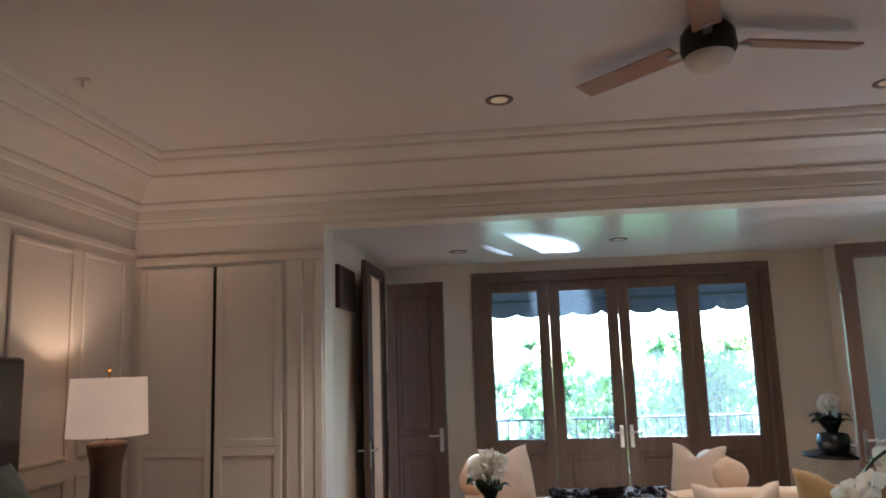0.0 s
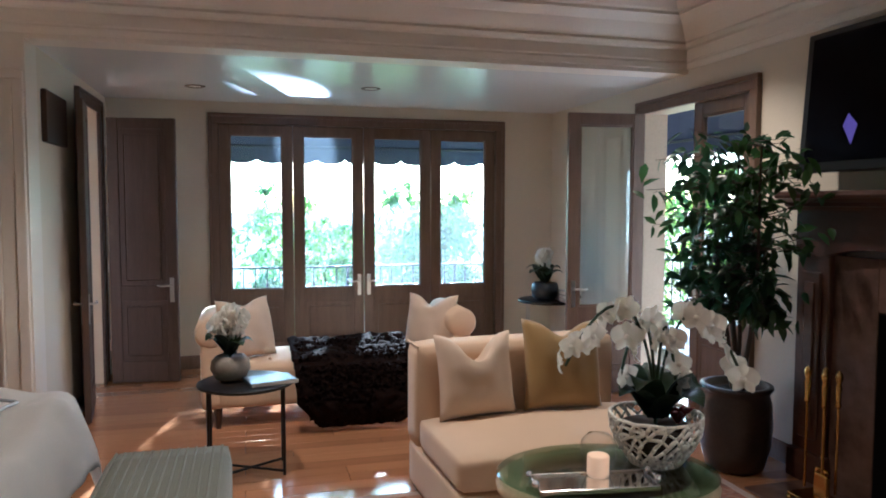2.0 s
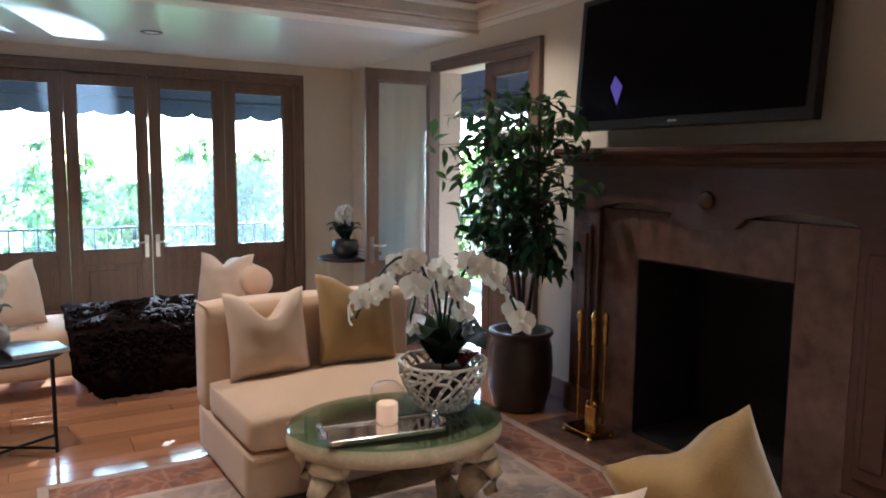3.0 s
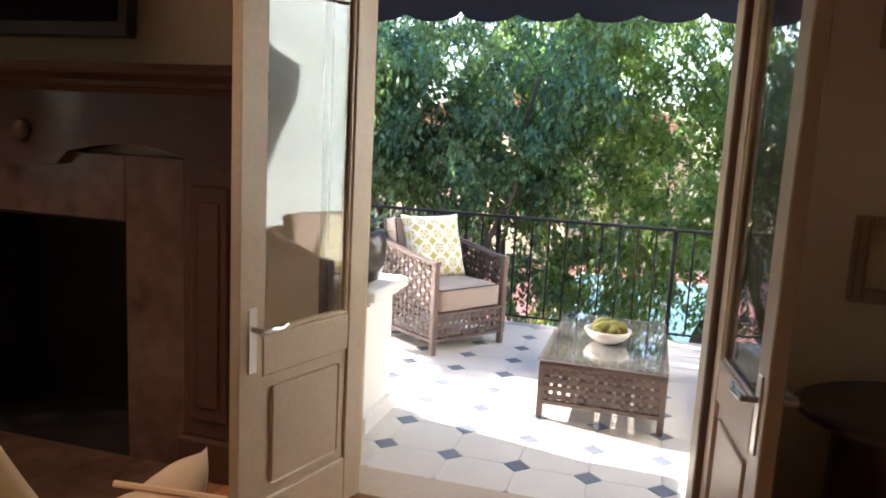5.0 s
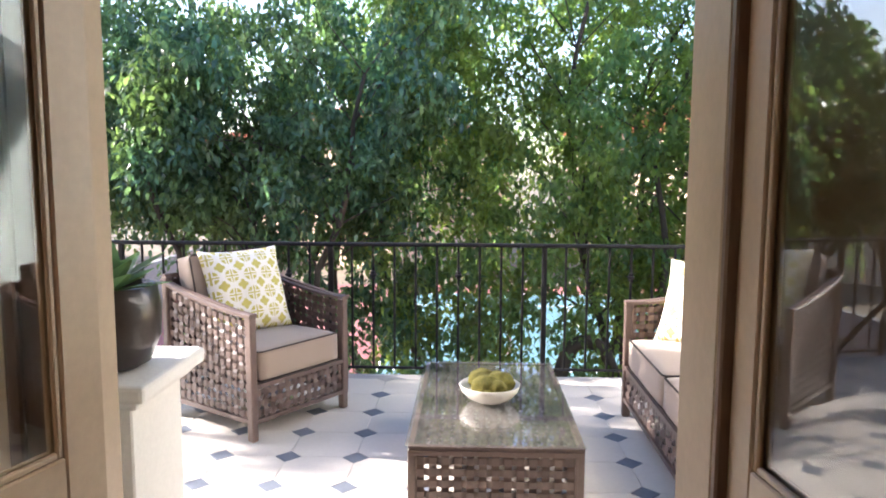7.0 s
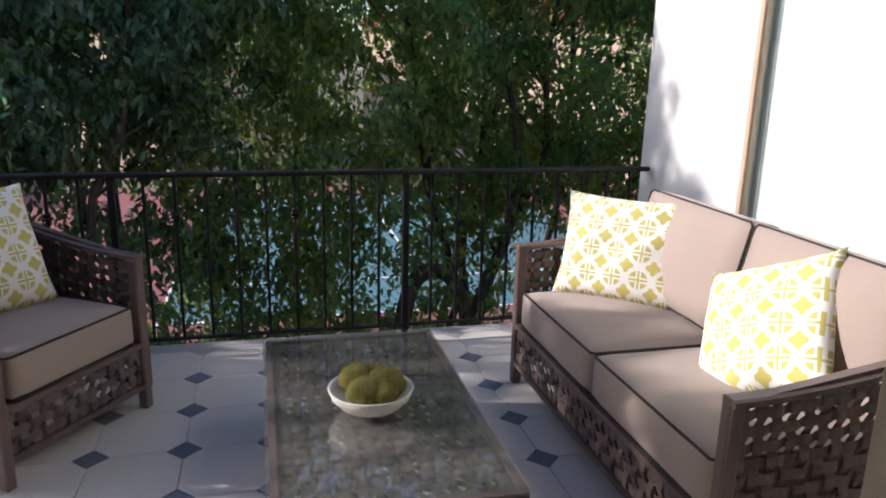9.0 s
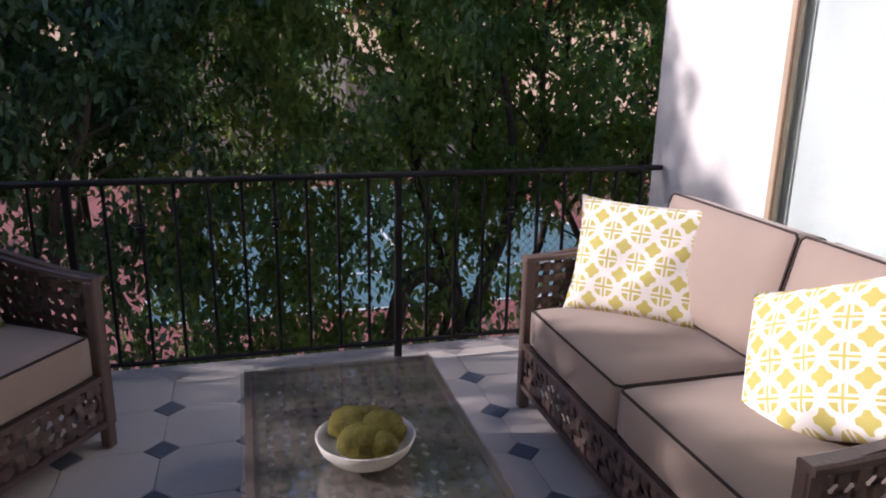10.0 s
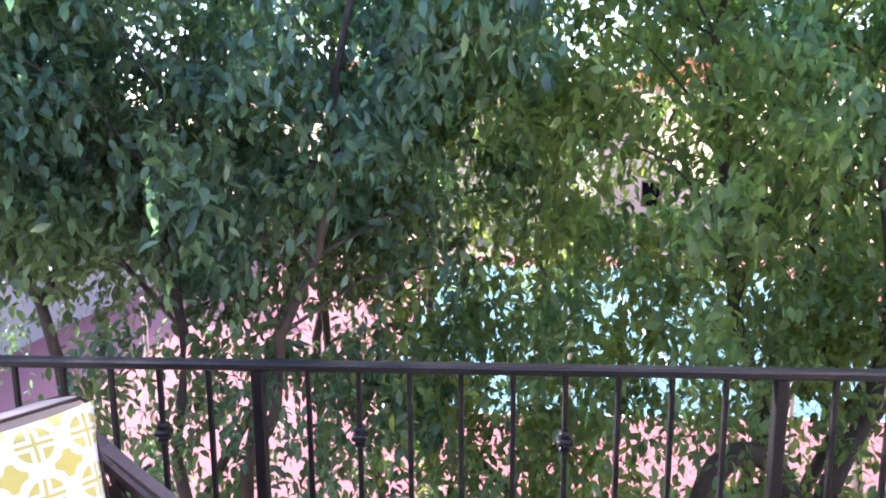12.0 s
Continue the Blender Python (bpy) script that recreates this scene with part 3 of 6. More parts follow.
# crown moulding of several steps round the bedroom ceiling
crown = [(0, 2.64), (0.025, 2.64), (0.035, 2.675), (0.03, 2.69), (0.04, 2.70), (0.04, 2.775), (0.07, 2.785), (0.085, 2.81), (0.075, 2.83),
         (0.10, 2.845), (0.13, 2.875), (0.175, 2.925), (0.235, 2.965), (0.255, 2.97), (0.255, 2.99), (0.285, 3.0), (0.31, 3.03), (0.33, 3.06),
         (0.345, 3.063), (0.345, 3.085), (0.375, 3.092), (0.385, 3.115), (0.385, ZC), (0, ZC)]
for nm, ax, base, sg, a, b in (("crown_north", "x", YB, -1, XW, XE), ("crown_south", "x", YS, 1, XW, XE), ("crown_east", "y", XE, -1, YS, YB), ("crown_west", "y", XW, 1, YS, YB)):
    bm = extrude_profile(B(), [(base + sg * u, v) for u, v in crown], ax, a, b)
    structure(nm, bm, M_CROWN, "stepped cream crown moulding")
# baseboards
bm = B()
for x0, x1, y0, y1 in ((XA, -0.42, YF - 0.018, YF), (2.7, XE, YF - 0.018, YF), (XE - 0.018, XE, 5.62, YF - 0.02), (XE - 0.018, XE, 3.62, 4.04), (XE - 0.018, XE, 1.06, 1.42),
                       (XE - 0.018, XE, YS, -0.42), (XA, XA + 0.018, YB + 0.25, 6.13), (XW, XW + 0.018, YS, YB)):
    box(bm, x0, x1, y0, y1, 0, 0.13, 0.004, 1)
structure("baseboard", bm, M_TAUPE, "taupe wooden baseboard")


def door_leaf(name, w, h, t, material, glass_from, parent, thick_rail=0.115, two_panels=False, glass=None, hw_side=1):
    """A leaf in its own axes: hinge at x=0, free edge at x=w, thickness along y. Lower panel, glazed above."""
    st = thick_rail
    bm = B()
    g0 = glass_from
    box(bm, 0, st, -t / 2, t / 2, 0.01, h, 0.004, 1)
    box(bm, w - st, w, -t / 2, t / 2, 0.01, h, 0.004, 1)
    box(bm, st, w - st, -t / 2, t / 2, 0.01, 0.2, 0.004, 1)
    box(bm, st, w - st, -t / 2, t / 2, h - st, h, 0.004, 1)
    box(bm, st, w - st, -t / 2, t / 2, g0 - 0.14, g0, 0.004, 1)
    part("leaf_frame", bm, material, parent)
    bm = B()
    box(bm, st, w - st, -t * 0.25, t * 0.25, 0.2, g0 - 0.14)
    for s in (-1, 1):
        y0, y1 = sorted((s * t * 0.25, s * t * 0.44))
        box(bm, st + 0.045, w - st - 0.045, y0, y1, 0.245, g0 - 0.185, 0.010, 1)
    part("lower_panel", bm, material, parent)
    if glass is not None:
        bm = B()
        box(bm, st - 0.004, w - st + 0.004, -0.003, 0.003, g0 - 0.004, h - st + 0.004)
        p = part("pane", bm, glass, parent)
        p.visible_shadow = False
        bm = B()
        for s in (-1, 1):
            y0, y1 = sorted((s * 0.004, s * 0.016))
            for a in ((st, st + 0.014, g0, h - st), (w - st - 0.014, w - st, g0, h - st), (st + 0.014, w - st - 0.014, g0, g0 + 0.014), (st + 0.014, w - st - 0.014, h - st - 0.014, h - st)):
                box(bm, a[0], a[1], y0, y1, a[2], a[3], 0.003, 1)
        part("glazing_bead", bm, material, parent)
    else:
        bm = B()
        box(bm, st, w - st, -t * 0.25, t * 0.25, g0, h - st)
        for s in (-1, 1):
            y0, y1 = sorted((s * t * 0.25, s * t * 0.44))
            box(bm, st + 0.045, w - st - 0.045, y0, y1, g0 + 0.045, h - st - 0.045, 0.010, 1)
        part("upper_panel", bm, material, parent)


def lever(parent, x, z, t, towards, metal):
    """Lever handles with long plates, one on each face."""
    for s in (-1, 1):
        bm = B()
        y0, y1 = sorted((s * t / 2, s * (t / 2 + 0.006)))
        box(bm, x - 0.019, x + 0.019, y0, y1, z - 0.15, z + 0.07, 0.003, 1)
        plate = part("handle_plate", bm, metal, parent, "nickel back plate")
        bm = B()
        rod(bm, (x, s * t / 2, z), (x, s * (t / 2 + 0.05), z), 0.009, n=10)
        tube(bm, [(x, s * (t / 2 + 0.045), z), (x + towards * 0.035, s * (t / 2 + 0.052), z + 0.002), (x + towards * 0.08, s * (t / 2 + 0.052), z - 0.004), (x + towards * 0.115, s * (t / 2 + 0.046), z + 0.006)],
             [0.010, 0.009, 0.008, 0.006], 8)
        part("handle", bm, metal, plate, "nickel lever")


def hinges(parent, t, zs, metal):
    for z in zs:
        part("hinge", rod(B(), (-0.004, -t / 2 - 0.004, z - 0.05), (-0.004, -t / 2 - 0.004, z + 0.05), 0.008, n=8), metal, parent)


def casing(name, axis, wall, out, a, b, head, material, width=0.10, depth=0.028, label=""):
    """A moulded casing round an opening, on the wall face; out: the way it stands proud."""
    bm = B()
    d0, d1 = sorted((wall, wall + out * depth))
    e0, e1 = sorted((wall, wall + out * (depth + 0.014)))

    def bx(u0, u1, z0, z1, p, q):
        if axis == "y":
            box(bm, p, q, u0, u1, z0, z1, 0.005, 1)
        else:
            box(bm, u0, u1, p, q, z0, z1, 0.005, 1)
    bx(a - width, a, 0, head, d0, d1)
    bx(b, b + width, 0, head, d0, d1)
    bx(a - width, b + width, head, head + width, d0, d1)
    bx(a - width - 0.012, a - width + 0.022, 0, head + width - 0.02, e0, e1)
    bx(b + width - 0.022, b + width + 0.012, 0, head + width - 0.02, e0, e1)
    bx(a - width - 0.012, b + width + 0.012, head + width - 0.02, head + width + 0.014, e0, e1)
    return structure(name, bm, material, label)


def jambs(name, axis, p, q, a, b, head, material, label):
    bm = B()
    ff = 0.05

    def bx(u0, u1, z0, z1):
        if axis == "y":
            box(bm, p, q, u0, u1, z0, z1, 0.004, 1)
        else:
            box(bm, u0, u1, p, q, z0, z1, 0.004, 1)
    bx(a - ff, a, 0, head + ff)
    bx(b, b + ff, 0, head + ff)
    bx(a, b, head, head + ff)
    bx(a, b, -0.018, 0.012)
    return structure(name, bm, material, label)


# french window of four leaves in the far wall
casing("trim_window", "x", YF, -1, W1[0], W1[1], W1[2], M_TAUPE, 0.085, label="taupe wooden casing of the french window")
jambs("trim_window_jamb", "x", YF + 0.004, YFO - 0.03, W1[0], W1[1], W1[2], M_TAUPE, "taupe wooden lining of the french window")
lw = (W1[1] - W1[0]) / 4
win = tagged(new("window_1"), "closed four-leaf french window in taupe wood", "window", kind="structure")
for i in range(4):
    leaf = new("casement")
    leaf.parent = win
    flip = 1 if i >= 2 else 0
    leaf.matrix_basis = pose(W1[0] + (i + flip) * lw, YF + 0.055, 0.012, 0, 0, 180 if flip else 0)
    door_leaf("casement", lw - 0.004, W1[2] - 0.014, 0.05, M_TAUPE, 0.745, leaf, 0.1, glass=G_PANE)
    if i in (1, 2):
        lever(leaf, lw - 0.05, 0.81, 0.05, -1, M_NICKEL)

# alcove balcony door: one leaf open into the room, one closed
casing("trim_door_1", "y", XE, -1, D1[0], D1[1], D1[2], M_TAUPE, 0.085, label="taupe wooden casing of the alcove balcony door")
jambs("trim_door_1_jamb", "y", XE + 0.004, XEO - 0.03, D1[0], D1[1], D1[2], M_CREAMWOOD, "painted lining of the alcove balcony door")
hw = (D1[1] - D1[0]) / 2
d = tagged(new("door_1"), "glazed taupe balcony door leaf standing open into the alcove", "door", kind="structure")
d.matrix_basis = pose(XE - 0.01, D1[1] - 0.01, 0.012, 0, 0, 174)
door_leaf("door", hw - 0.01, D1[2] - 0.014, 0.045, M_TAUPE, 0.75, d, 0.1, glass=G_TINT)
lever(d, hw - 0.06, 0.90, 0.045, -1, M_NICKEL)
d = tagged(new("door_1_closed"), "glazed taupe balcony door leaf, closed behind the potted ficus", "door", kind="structure")
d.matrix_basis = pose(XE + 0.04, D1[0], 0.012, 0, 0, 90)
door_leaf("door", hw - 0.004, D1[2] - 0.014, 0.045, M_TAUPE, 0.75, d, 0.1, glass=G_TINT)
lever(d, hw - 0.06, 0.90, 0.045, -1, M_NICKEL)

# balcony door beside the fireplace: both leaves open into the room
casing("trim_door_2", "y", XE, -1, D2[0], D2[1], D2[2], M_TAUPE, 0.085, label="taupe wooden casing of the balcony door by the fireplace")
jambs("trim_door_2_jamb", "y", XE + 0.004, XEO - 0.004, D2[0], D2[1], D2[2], M_CREAMWOOD, "cream painted lining of the balcony door")
hw = 0.655
for nm, y, rz, tw in (("door_2", 0.985, 180 - 15.5, 1), ("door_3", -0.355, 180 + 6.5, -1)):
    d = tagged(new(nm), "open balcony door leaf with a tall pane and cream taupe paint", "door", kind="structure")
    d.matrix_basis = pose(XE - 0.005, y, 0.012, 0, 0, rz)
    door_leaf("door", hw, D2[2] - 0.02, 0.045, M_CREAMWOOD, 0.785, d, 0.105, glass=G_TINT)
    lever(d, hw - 0.055, 0.82, 0.045, -1, M_NICKEL)
    hinges(d, 0.045, (0.25, 1.2, 2.1), M_NICKEL)

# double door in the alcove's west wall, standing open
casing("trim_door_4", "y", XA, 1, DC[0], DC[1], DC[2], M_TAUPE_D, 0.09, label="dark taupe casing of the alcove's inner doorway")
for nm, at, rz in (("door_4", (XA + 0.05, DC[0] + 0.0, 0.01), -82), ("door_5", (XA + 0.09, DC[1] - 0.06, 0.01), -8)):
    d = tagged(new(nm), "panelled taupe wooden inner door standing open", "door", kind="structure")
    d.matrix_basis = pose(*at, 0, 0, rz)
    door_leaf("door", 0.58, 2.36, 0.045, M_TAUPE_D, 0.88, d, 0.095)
    lever(d, 0.53, 0.88, 0.045, -1, M_NICKEL)
    hinges(d, 0.045, (0.35, 1.05, 1.55, 2.15), M_NICKEL)
bm = box(B(), XA, XA + 0.035, 5.2, 5.75, 2.02, 2.36, 0.006, 1)
vent = tagged(part("wall_speaker", bm, M_DARKWOOD), "dark wooden box mounted high on the cream wall", "speaker")

# closet doors and panelling in the bedroom
bm = B()
for x0, x1 in ((-2.68, -2.112), (-2.092, -1.60)):
    box(bm, x0, x1, YB - 0.022, YB, 0.1, 2.33, 0.003, 1)
closet = tagged(part("closet_doors_back", bm, M_PANEL), "cream closet doors set flush in the wall", "closet", kind="structure")
closet.name = "trim_closet"
for x0, x1 in ((-2.68, -2.112), (-2.092, -1.60)):
    for z0, z1 in ((0.1, 1.03), (1.03, 2.33)):
        bm = B()
        for a in ((x0, x0 + 0.055, z0, z1), (x1 - 0.055, x1, z0, z1), (x0 + 0.055, x1 - 0.055, z0, z0 + 0.06), (x0 + 0.055, x1 - 0.055, z1 - 0.06, z1)):
            box(bm, a[0], a[1], YB - 0.036, YB - 0.022, a[2], a[3], 0.005, 1)
        part("door_panel_frame", bm, M_PANEL, closet)
# solid black strip put in for the shade of the slit between doors
bm = box(B(), -2.115, -2.089, YB - 0.034, YB - 0.001, 0.1, 2.33)
part("shadow_gap", bm, M_MATTEBLACK, closet)
bm = B()
for x0, x1, dd in ((-1.565, -1.46, 0.03), (-1.46, -1.44, 0.045), (-1.44, -1.36, 0.022), (-1.36, -1.30, 0.034)):
    box(bm, x0, x1, YB - dd, YB, 0, 2.36, 0.005, 1)
box(bm, XW + 0.03, -1.30, YB - 0.03, YB, 2.36, 2.42, 0.006, 1)
structure("trim_closet_casing", bm, M_PANEL, "cream casing beside the closet")
bm = B()
for y0, y1 in ((4.25, 4.75), (3.55, 4.15), (1.4, 3.45), (0.2, 1.3)):
    for z0, z1 in ((0.2, 0.95), (1.05, 2.38)):
        for a in ((y0, y0 + 0.03, z0, z1), (y1 - 0.03, y1, z0, z1), (y0 + 0.03, y1 - 0.03, z0, z0 + 0.03), (y0 + 0.03, y1 - 0.03, z1 - 0.03, z1)):
            box(bm, XW, XW + 0.018, a[0], a[1], a[2], a[3], 0.006, 1)
box(bm, XW, XW + 0.022, YS, YB, 2.44, 2.49, 0.006, 1)
structure("trim_panel", bm, M_PANEL, "cream panel moulding on the bedroom wall")

# ceiling fittings
def downlight(at, on, label):
    th = thing("downlight", at, 0, label, "ceiling light", "recessed ceiling lights")
    part("ring", lathe(B(), [(0.045, 0.012), (0.05, -0.002), (0.075, -0.008), (0.085, -0.004), (0.085, 0.0)], 24), M_BRONZE, th, smooth=True)
    part("lens", lathe(B(), [(0.0001, -0.0035), (0.052, -0.0025)], 20), M_BULB if on else M_FROST, th)


downlight((0.05, 3.95, ZC - 0.001), True, "lit bronze-rimmed downlight in the bedroom ceiling")
downlight((2.35, 4.1, ZC - 0.001), True, "lit bronze-rimmed downlight in the bedroom ceiling")
downlight((1.02, 6.23, ZA - 0.001), False, "dark-rimmed downlight in the alcove ceiling")
downlight((-0.43, 6.5, ZA - 0.001), False, "dark-rimmed downlight in the alcove ceiling")
lamp("downlight_1", "SPOT", (0.05, 3.95, ZC - 0.03), 25, WARM, 0.05, (0.05, 3.95, 0), 110)
lamp("downlight_2", "SPOT", (2.35, 4.1, ZC - 0.03), 17, WARM, 0.05, (2.35, 4.1, 0), 110)
# this unseen pair is added to brighten the bed and the near loveseat
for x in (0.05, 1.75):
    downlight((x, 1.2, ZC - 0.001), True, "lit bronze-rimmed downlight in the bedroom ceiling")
    lamp("added_downlight_south", "SPOT", (x, 1.2, ZC - 0.03), 16, WARM, 0.05, (x, 1.2, 0), 84)
# spot without a fixture, added to warm the wall by the table lamp
lamp("added_wall_spot", "SPOT", (-2.42, 4.35, ZC - 0.05), 7, (1.0, 0.66, 0.38), 0.03, (-2.62, 4.35, 0), 62)
th = thing("smoke_detector", (-2.15, 3.22, ZC), 0, "small white sprinkler head on the ceiling", "sprinkler")
part("cup", lathe(B(), [(0.0001, -0.012), (0.03, -0.01), (0.04, 0)], 16), M_CORAL, th, smooth=True)
part("nozzle", lathe(B(), [(0.0001, -0.05), (0.018, -0.045), (0.008, -0.035), (0.008, -0.01)], 12), M_NICKEL, th)
fan = thing("ceiling_fan", (1.06, 3.12, 0.135), 0, "bronze three-blade ceiling fan with a white light bowl", "fan")
part("rod", lathe(B(), [(0.06, ZC - 0.10), (0.055, ZC - 0.115), (0.016, ZC - 0.125), (0.016, 2.96)], 20), M_BRONZE, fan, smooth=True)
part("motor", lathe(B(), [(0.03, 2.985), (0.10, 2.975), (0.125, 2.94), (0.13, 2.86), (0.115, 2.835), (0.11, 2.83)], 32), M_BLACKMET, fan, "dark bronze motor housing", True)
part("bowl", lathe(B(), [(0.112, 2.84), (0.108, 2.80), (0.085, 2.765), (0.045, 2.747), (0.0001, 2.742)], 32), M_FROST, fan, "opal glass light bowl", True)
for a in (14, 134, 254):
    m = pose(0, 0, 2.905, 0, 0, a)
    bl = part("blade", box(B(), 0.17, 0.77, -0.066, 0.066, -0.006, 0.006, 0.003, 1, m=m @ pose(0, 0, 0, 12, 0, 0)), M_BLADE, fan)
    part("blade_arm", box(B(), 0.10, 0.22, -0.02, 0.02, -0.018, -0.008, 0.003, 1, m=m @ pose(0, 0, 0, 12, 0, 0)), M_NICKEL, bl)

# ---- bedroom things ----
bed = thing("bed", (0, 0, 0), 0, "wide bed with white duvet and dark headboard", "bed")
bm = B()
cushion(bm, -2.62, -0.86, 1.62, 3.42, 0.30, 0.74, 0.09, 0.02)
part("mattress", bm, M_WHITE, bed, smooth=True)
part("bed_base", box(B(), -2.62, -0.90, 1.66, 3.38, 0.06, 0.30, 0.02), M_CREAM, bed)
part("headboard", box(B(), -2.72, -2.62, 1.45, 3.56, 0.1, 1.68, 0.03, 3), M_DARKWOOD, bed, "dark wooden headboard")


def duvet_z(x, y):
    return 0.82 - 0.02 * noise.noise(Vector((x * 2.5, y * 2.5, 0))) + 0.018 * math.sin(7 * y + 2 * x) + 0.03 * noise.noise(Vector((x * 6, y * 6, 3))) + 0.006


def duvet_mesh():
    bm = B()
    nx, ny = 60, 60
    g = {}
    for i in range(nx + 1):
        for j in range(ny + 1):
            u, v = i / nx, j / ny
            x, y = -2.1 + u * 1.68, 1.38 + v * 2.36
            over = max(0, x - (-0.80)) + max(0, y - 3.42) + max(0, 1.62 - y)
            z = 0.82 - 0.02 * noise.noise(Vector((x * 2.5, y * 2.5, 0))) + 0.018 * math.sin(7 * y + 2 * x)
            xx = min(x, -0.76 + 0.14 * (1 - math.exp(-max(0, x + 0.76) * 3)))
            yy = max(1.58, min(y, 3.46 + 0.16 * (1 - math.exp(-max(0, y - 3.46) * 3))))
            z -= 1.1 * over ** 1.25 * (1 if over > 0 else 0)
            z += 0.03 * noise.noise(Vector((x * 6, y * 6, 3)))
            g[i, j] = bm.verts.new((xx + 0.012 * noise.noise(Vector((y * 5, z * 4, 1))), yy + 0.012 * noise.noise(Vector((x * 5, z * 4, 2))), max(0.3, z)))
    for i in range(nx):
        for j in range(ny):
            bm.faces.new((g[i, j], g[i + 1, j], g[i + 1, j + 1], g[i, j + 1]))
    bmesh.ops.solidify(bm, geom=bm.faces[:], thickness=0.03)
    return bm


duv = part("duvet", duvet_mesh(), M_WHITE, bed, "white puffed duvet with a grey piped border", True)
pts = [(-2.0 + 0.05 * i, 3.26, duvet_z(-2.0 + 0.05 * i, 3.26)) for i in range(22)] + [(-0.93, 3.24 - 0.06 * i, duvet_z(-0.93, 3.24 - 0.06 * i)) for i in range(24)]
part("piping", tube(B(), pts, 0.007, 6), M_BLUEBACK, duv, "grey corded border line")
pillow((-2.45, 2.95, 0.78), 0.72, 0.48, 0.2, 90, -28, M_WHITE, "white bed pillow against the dark headboard", 3)
pillow((-2.28, 3.05, 0.78), 0.5, 0.42, 0.16, 90, -30, M_OLIVE, "grey-olive accent pillow on the bed", 4)
bench = thing("bed_bench", (0, 0, 0), 0, "bench at the bed's foot under an olive quilted cover", "bench")
bm = B()
cushion(bm, -0.64, -0.10, 1.9, 3.52, 0.08, 0.50, 0.05, 0.006)
part("cover", bm, M_OLIVE, bench, smooth=True)
for i in range(13):
    x = -0.60 + i * 0.038
    part("quilt_ridge", tube(B(), [(x, 2.0, 0.507), (x, 2.6, 0.511), (x, 3.3, 0.508), (x, 3.45, 0.503)], 0.006, 5), M_OLIVE, bench)
for x in (-0.58, -0.16):
    for y in (1.98, 3.44):
        part("leg", rod(B(), (x, y, 0), (x, y, 0.09), 0.022, 0.03, 10), M_DARKWOOD, bench)
ns = thing("nightstand", (0, 0, 0), 0, "dark wooden nightstand beside the bed", "nightstand")
part("body", box(B(), -2.70, -2.05, 3.66, 4.3, 0.1, 0.66, 0.008), M_DARKWOOD, ns)
part("top", box(B(), -2.72, -2.0, 3.63, 4.33, 0.66, 0.70, 0.012), M_DARKWOOD, ns)
for x in (-2.65, -2.1):
    for y in (3.71, 4.25):
        part("foot", rod(B(), (x, y, 0), (x, y, 0.1), 0.02, 0.028, 10), M_DARKWOOD, ns)
dr = part("drawer", box(B(), -2.05, -2.03, 3.70, 4.26, 0.42, 0.63, 0.005), M_DARKWOOD, ns)
part("knob", lathe(B(), [(0.0001, 0.0), (0.014, 0.005), (0.008, 0.02)], 12, (-2.02, 3.98, 0.52)), M_BRASS, dr)
tl = thing("table_lamp", (-2.38, 3.98, 0.70), 0, "lit table lamp, white drum shade on a brown tapered base", "lamp")
part("base", lathe(B(), [(0.10, 0), (0.105, 0.02), (0.10, 0.06), (0.085, 0.2), (0.09, 0.34), (0.115, 0.45), (0.118, 0.47), (0.02, 0.48)], 28), M_BRONZE, tl, "brown glazed tapered base", True)
part("stem", rod(B(), (0, 0, 0.47), (0, 0, 0.90), 0.008), M_BRASS, tl)
sh = part("shade", lathe(B(), [(0.222, 0.51), (0.228, 0.51), (0.214, 0.85), (0.208, 0.85), (0.222, 0.51)], 40), M_SHADE, tl, "white fabric drum shade, lit from inside", True)
part("finial", lathe(B(), [(0.004, 0.88), (0.012, 0.90), (0.008, 0.915), (0.0001, 0.925)], 12), M_BRASS, sh)
lamp("table_lamp_bulb", "POINT", (-2.38, 3.98, 1.36), 2.6, (1.0, 0.60, 0.32), 0.05)

# ---- seating area ----
def armless_sofa(at, turn, w, label):
    th = thing("armless_sofa", at, turn, label, "sofa", "facing cream sofas")
    bm = B()
    cushion(bm, 0, w, -0.90, -0.02, 0.03, 0.27, 0.02, 0.0)
    part("base", bm, M_CREAM, th, smooth=True)
    bm = B()
    cushion(bm, 0.0, w, -0.93, -0.20, 0.272, 0.455, 0.05, 0.015, 3)
    part("seat_cushion", bm, M_CREAM, th, smooth=True)
    bm = B()
    cushion(bm, 0, w, -0.19, 0.03, 0.25, 0.845, 0.05, 0.0, 4)
    part("backrest", bm, M_CREAM, th, smooth=True)
    part("piping", tube(B(), [(0.012, -0.925, 0.262), (w / 2, -0.932, 0.262), (w - 0.012, -0.925, 0.262)], 0.006, 6), M_CREAM, th)
    part("piping", tube(B(), [(0.012, -0.195, 0.835), (0.012, 0.02, 0.835)], 0.006, 6), M_CREAM, th)
    return th


armless_sofa((0.86, 4.03, 0), 3, 1.25, "cream armless loveseat with two loose pillows")
pillow((1.19, 3.70, 0.455), 0.46, 0.47, 0.19, 5, -14, M_LINEN, "blush linen pillow with a chopped top edge", 11, 0.40)
pillow((1.70, 3.72, 0.455), 0.49, 0.52, 0.19, 1, -13, M_GOLD, "ochre velvet pillow with a chopped top edge", 12, 0.16, roll=3)
armless_sofa((1.66, 0.60, 0), 186, 0.86, "cream loveseat seen from behind, with ochre pillow")
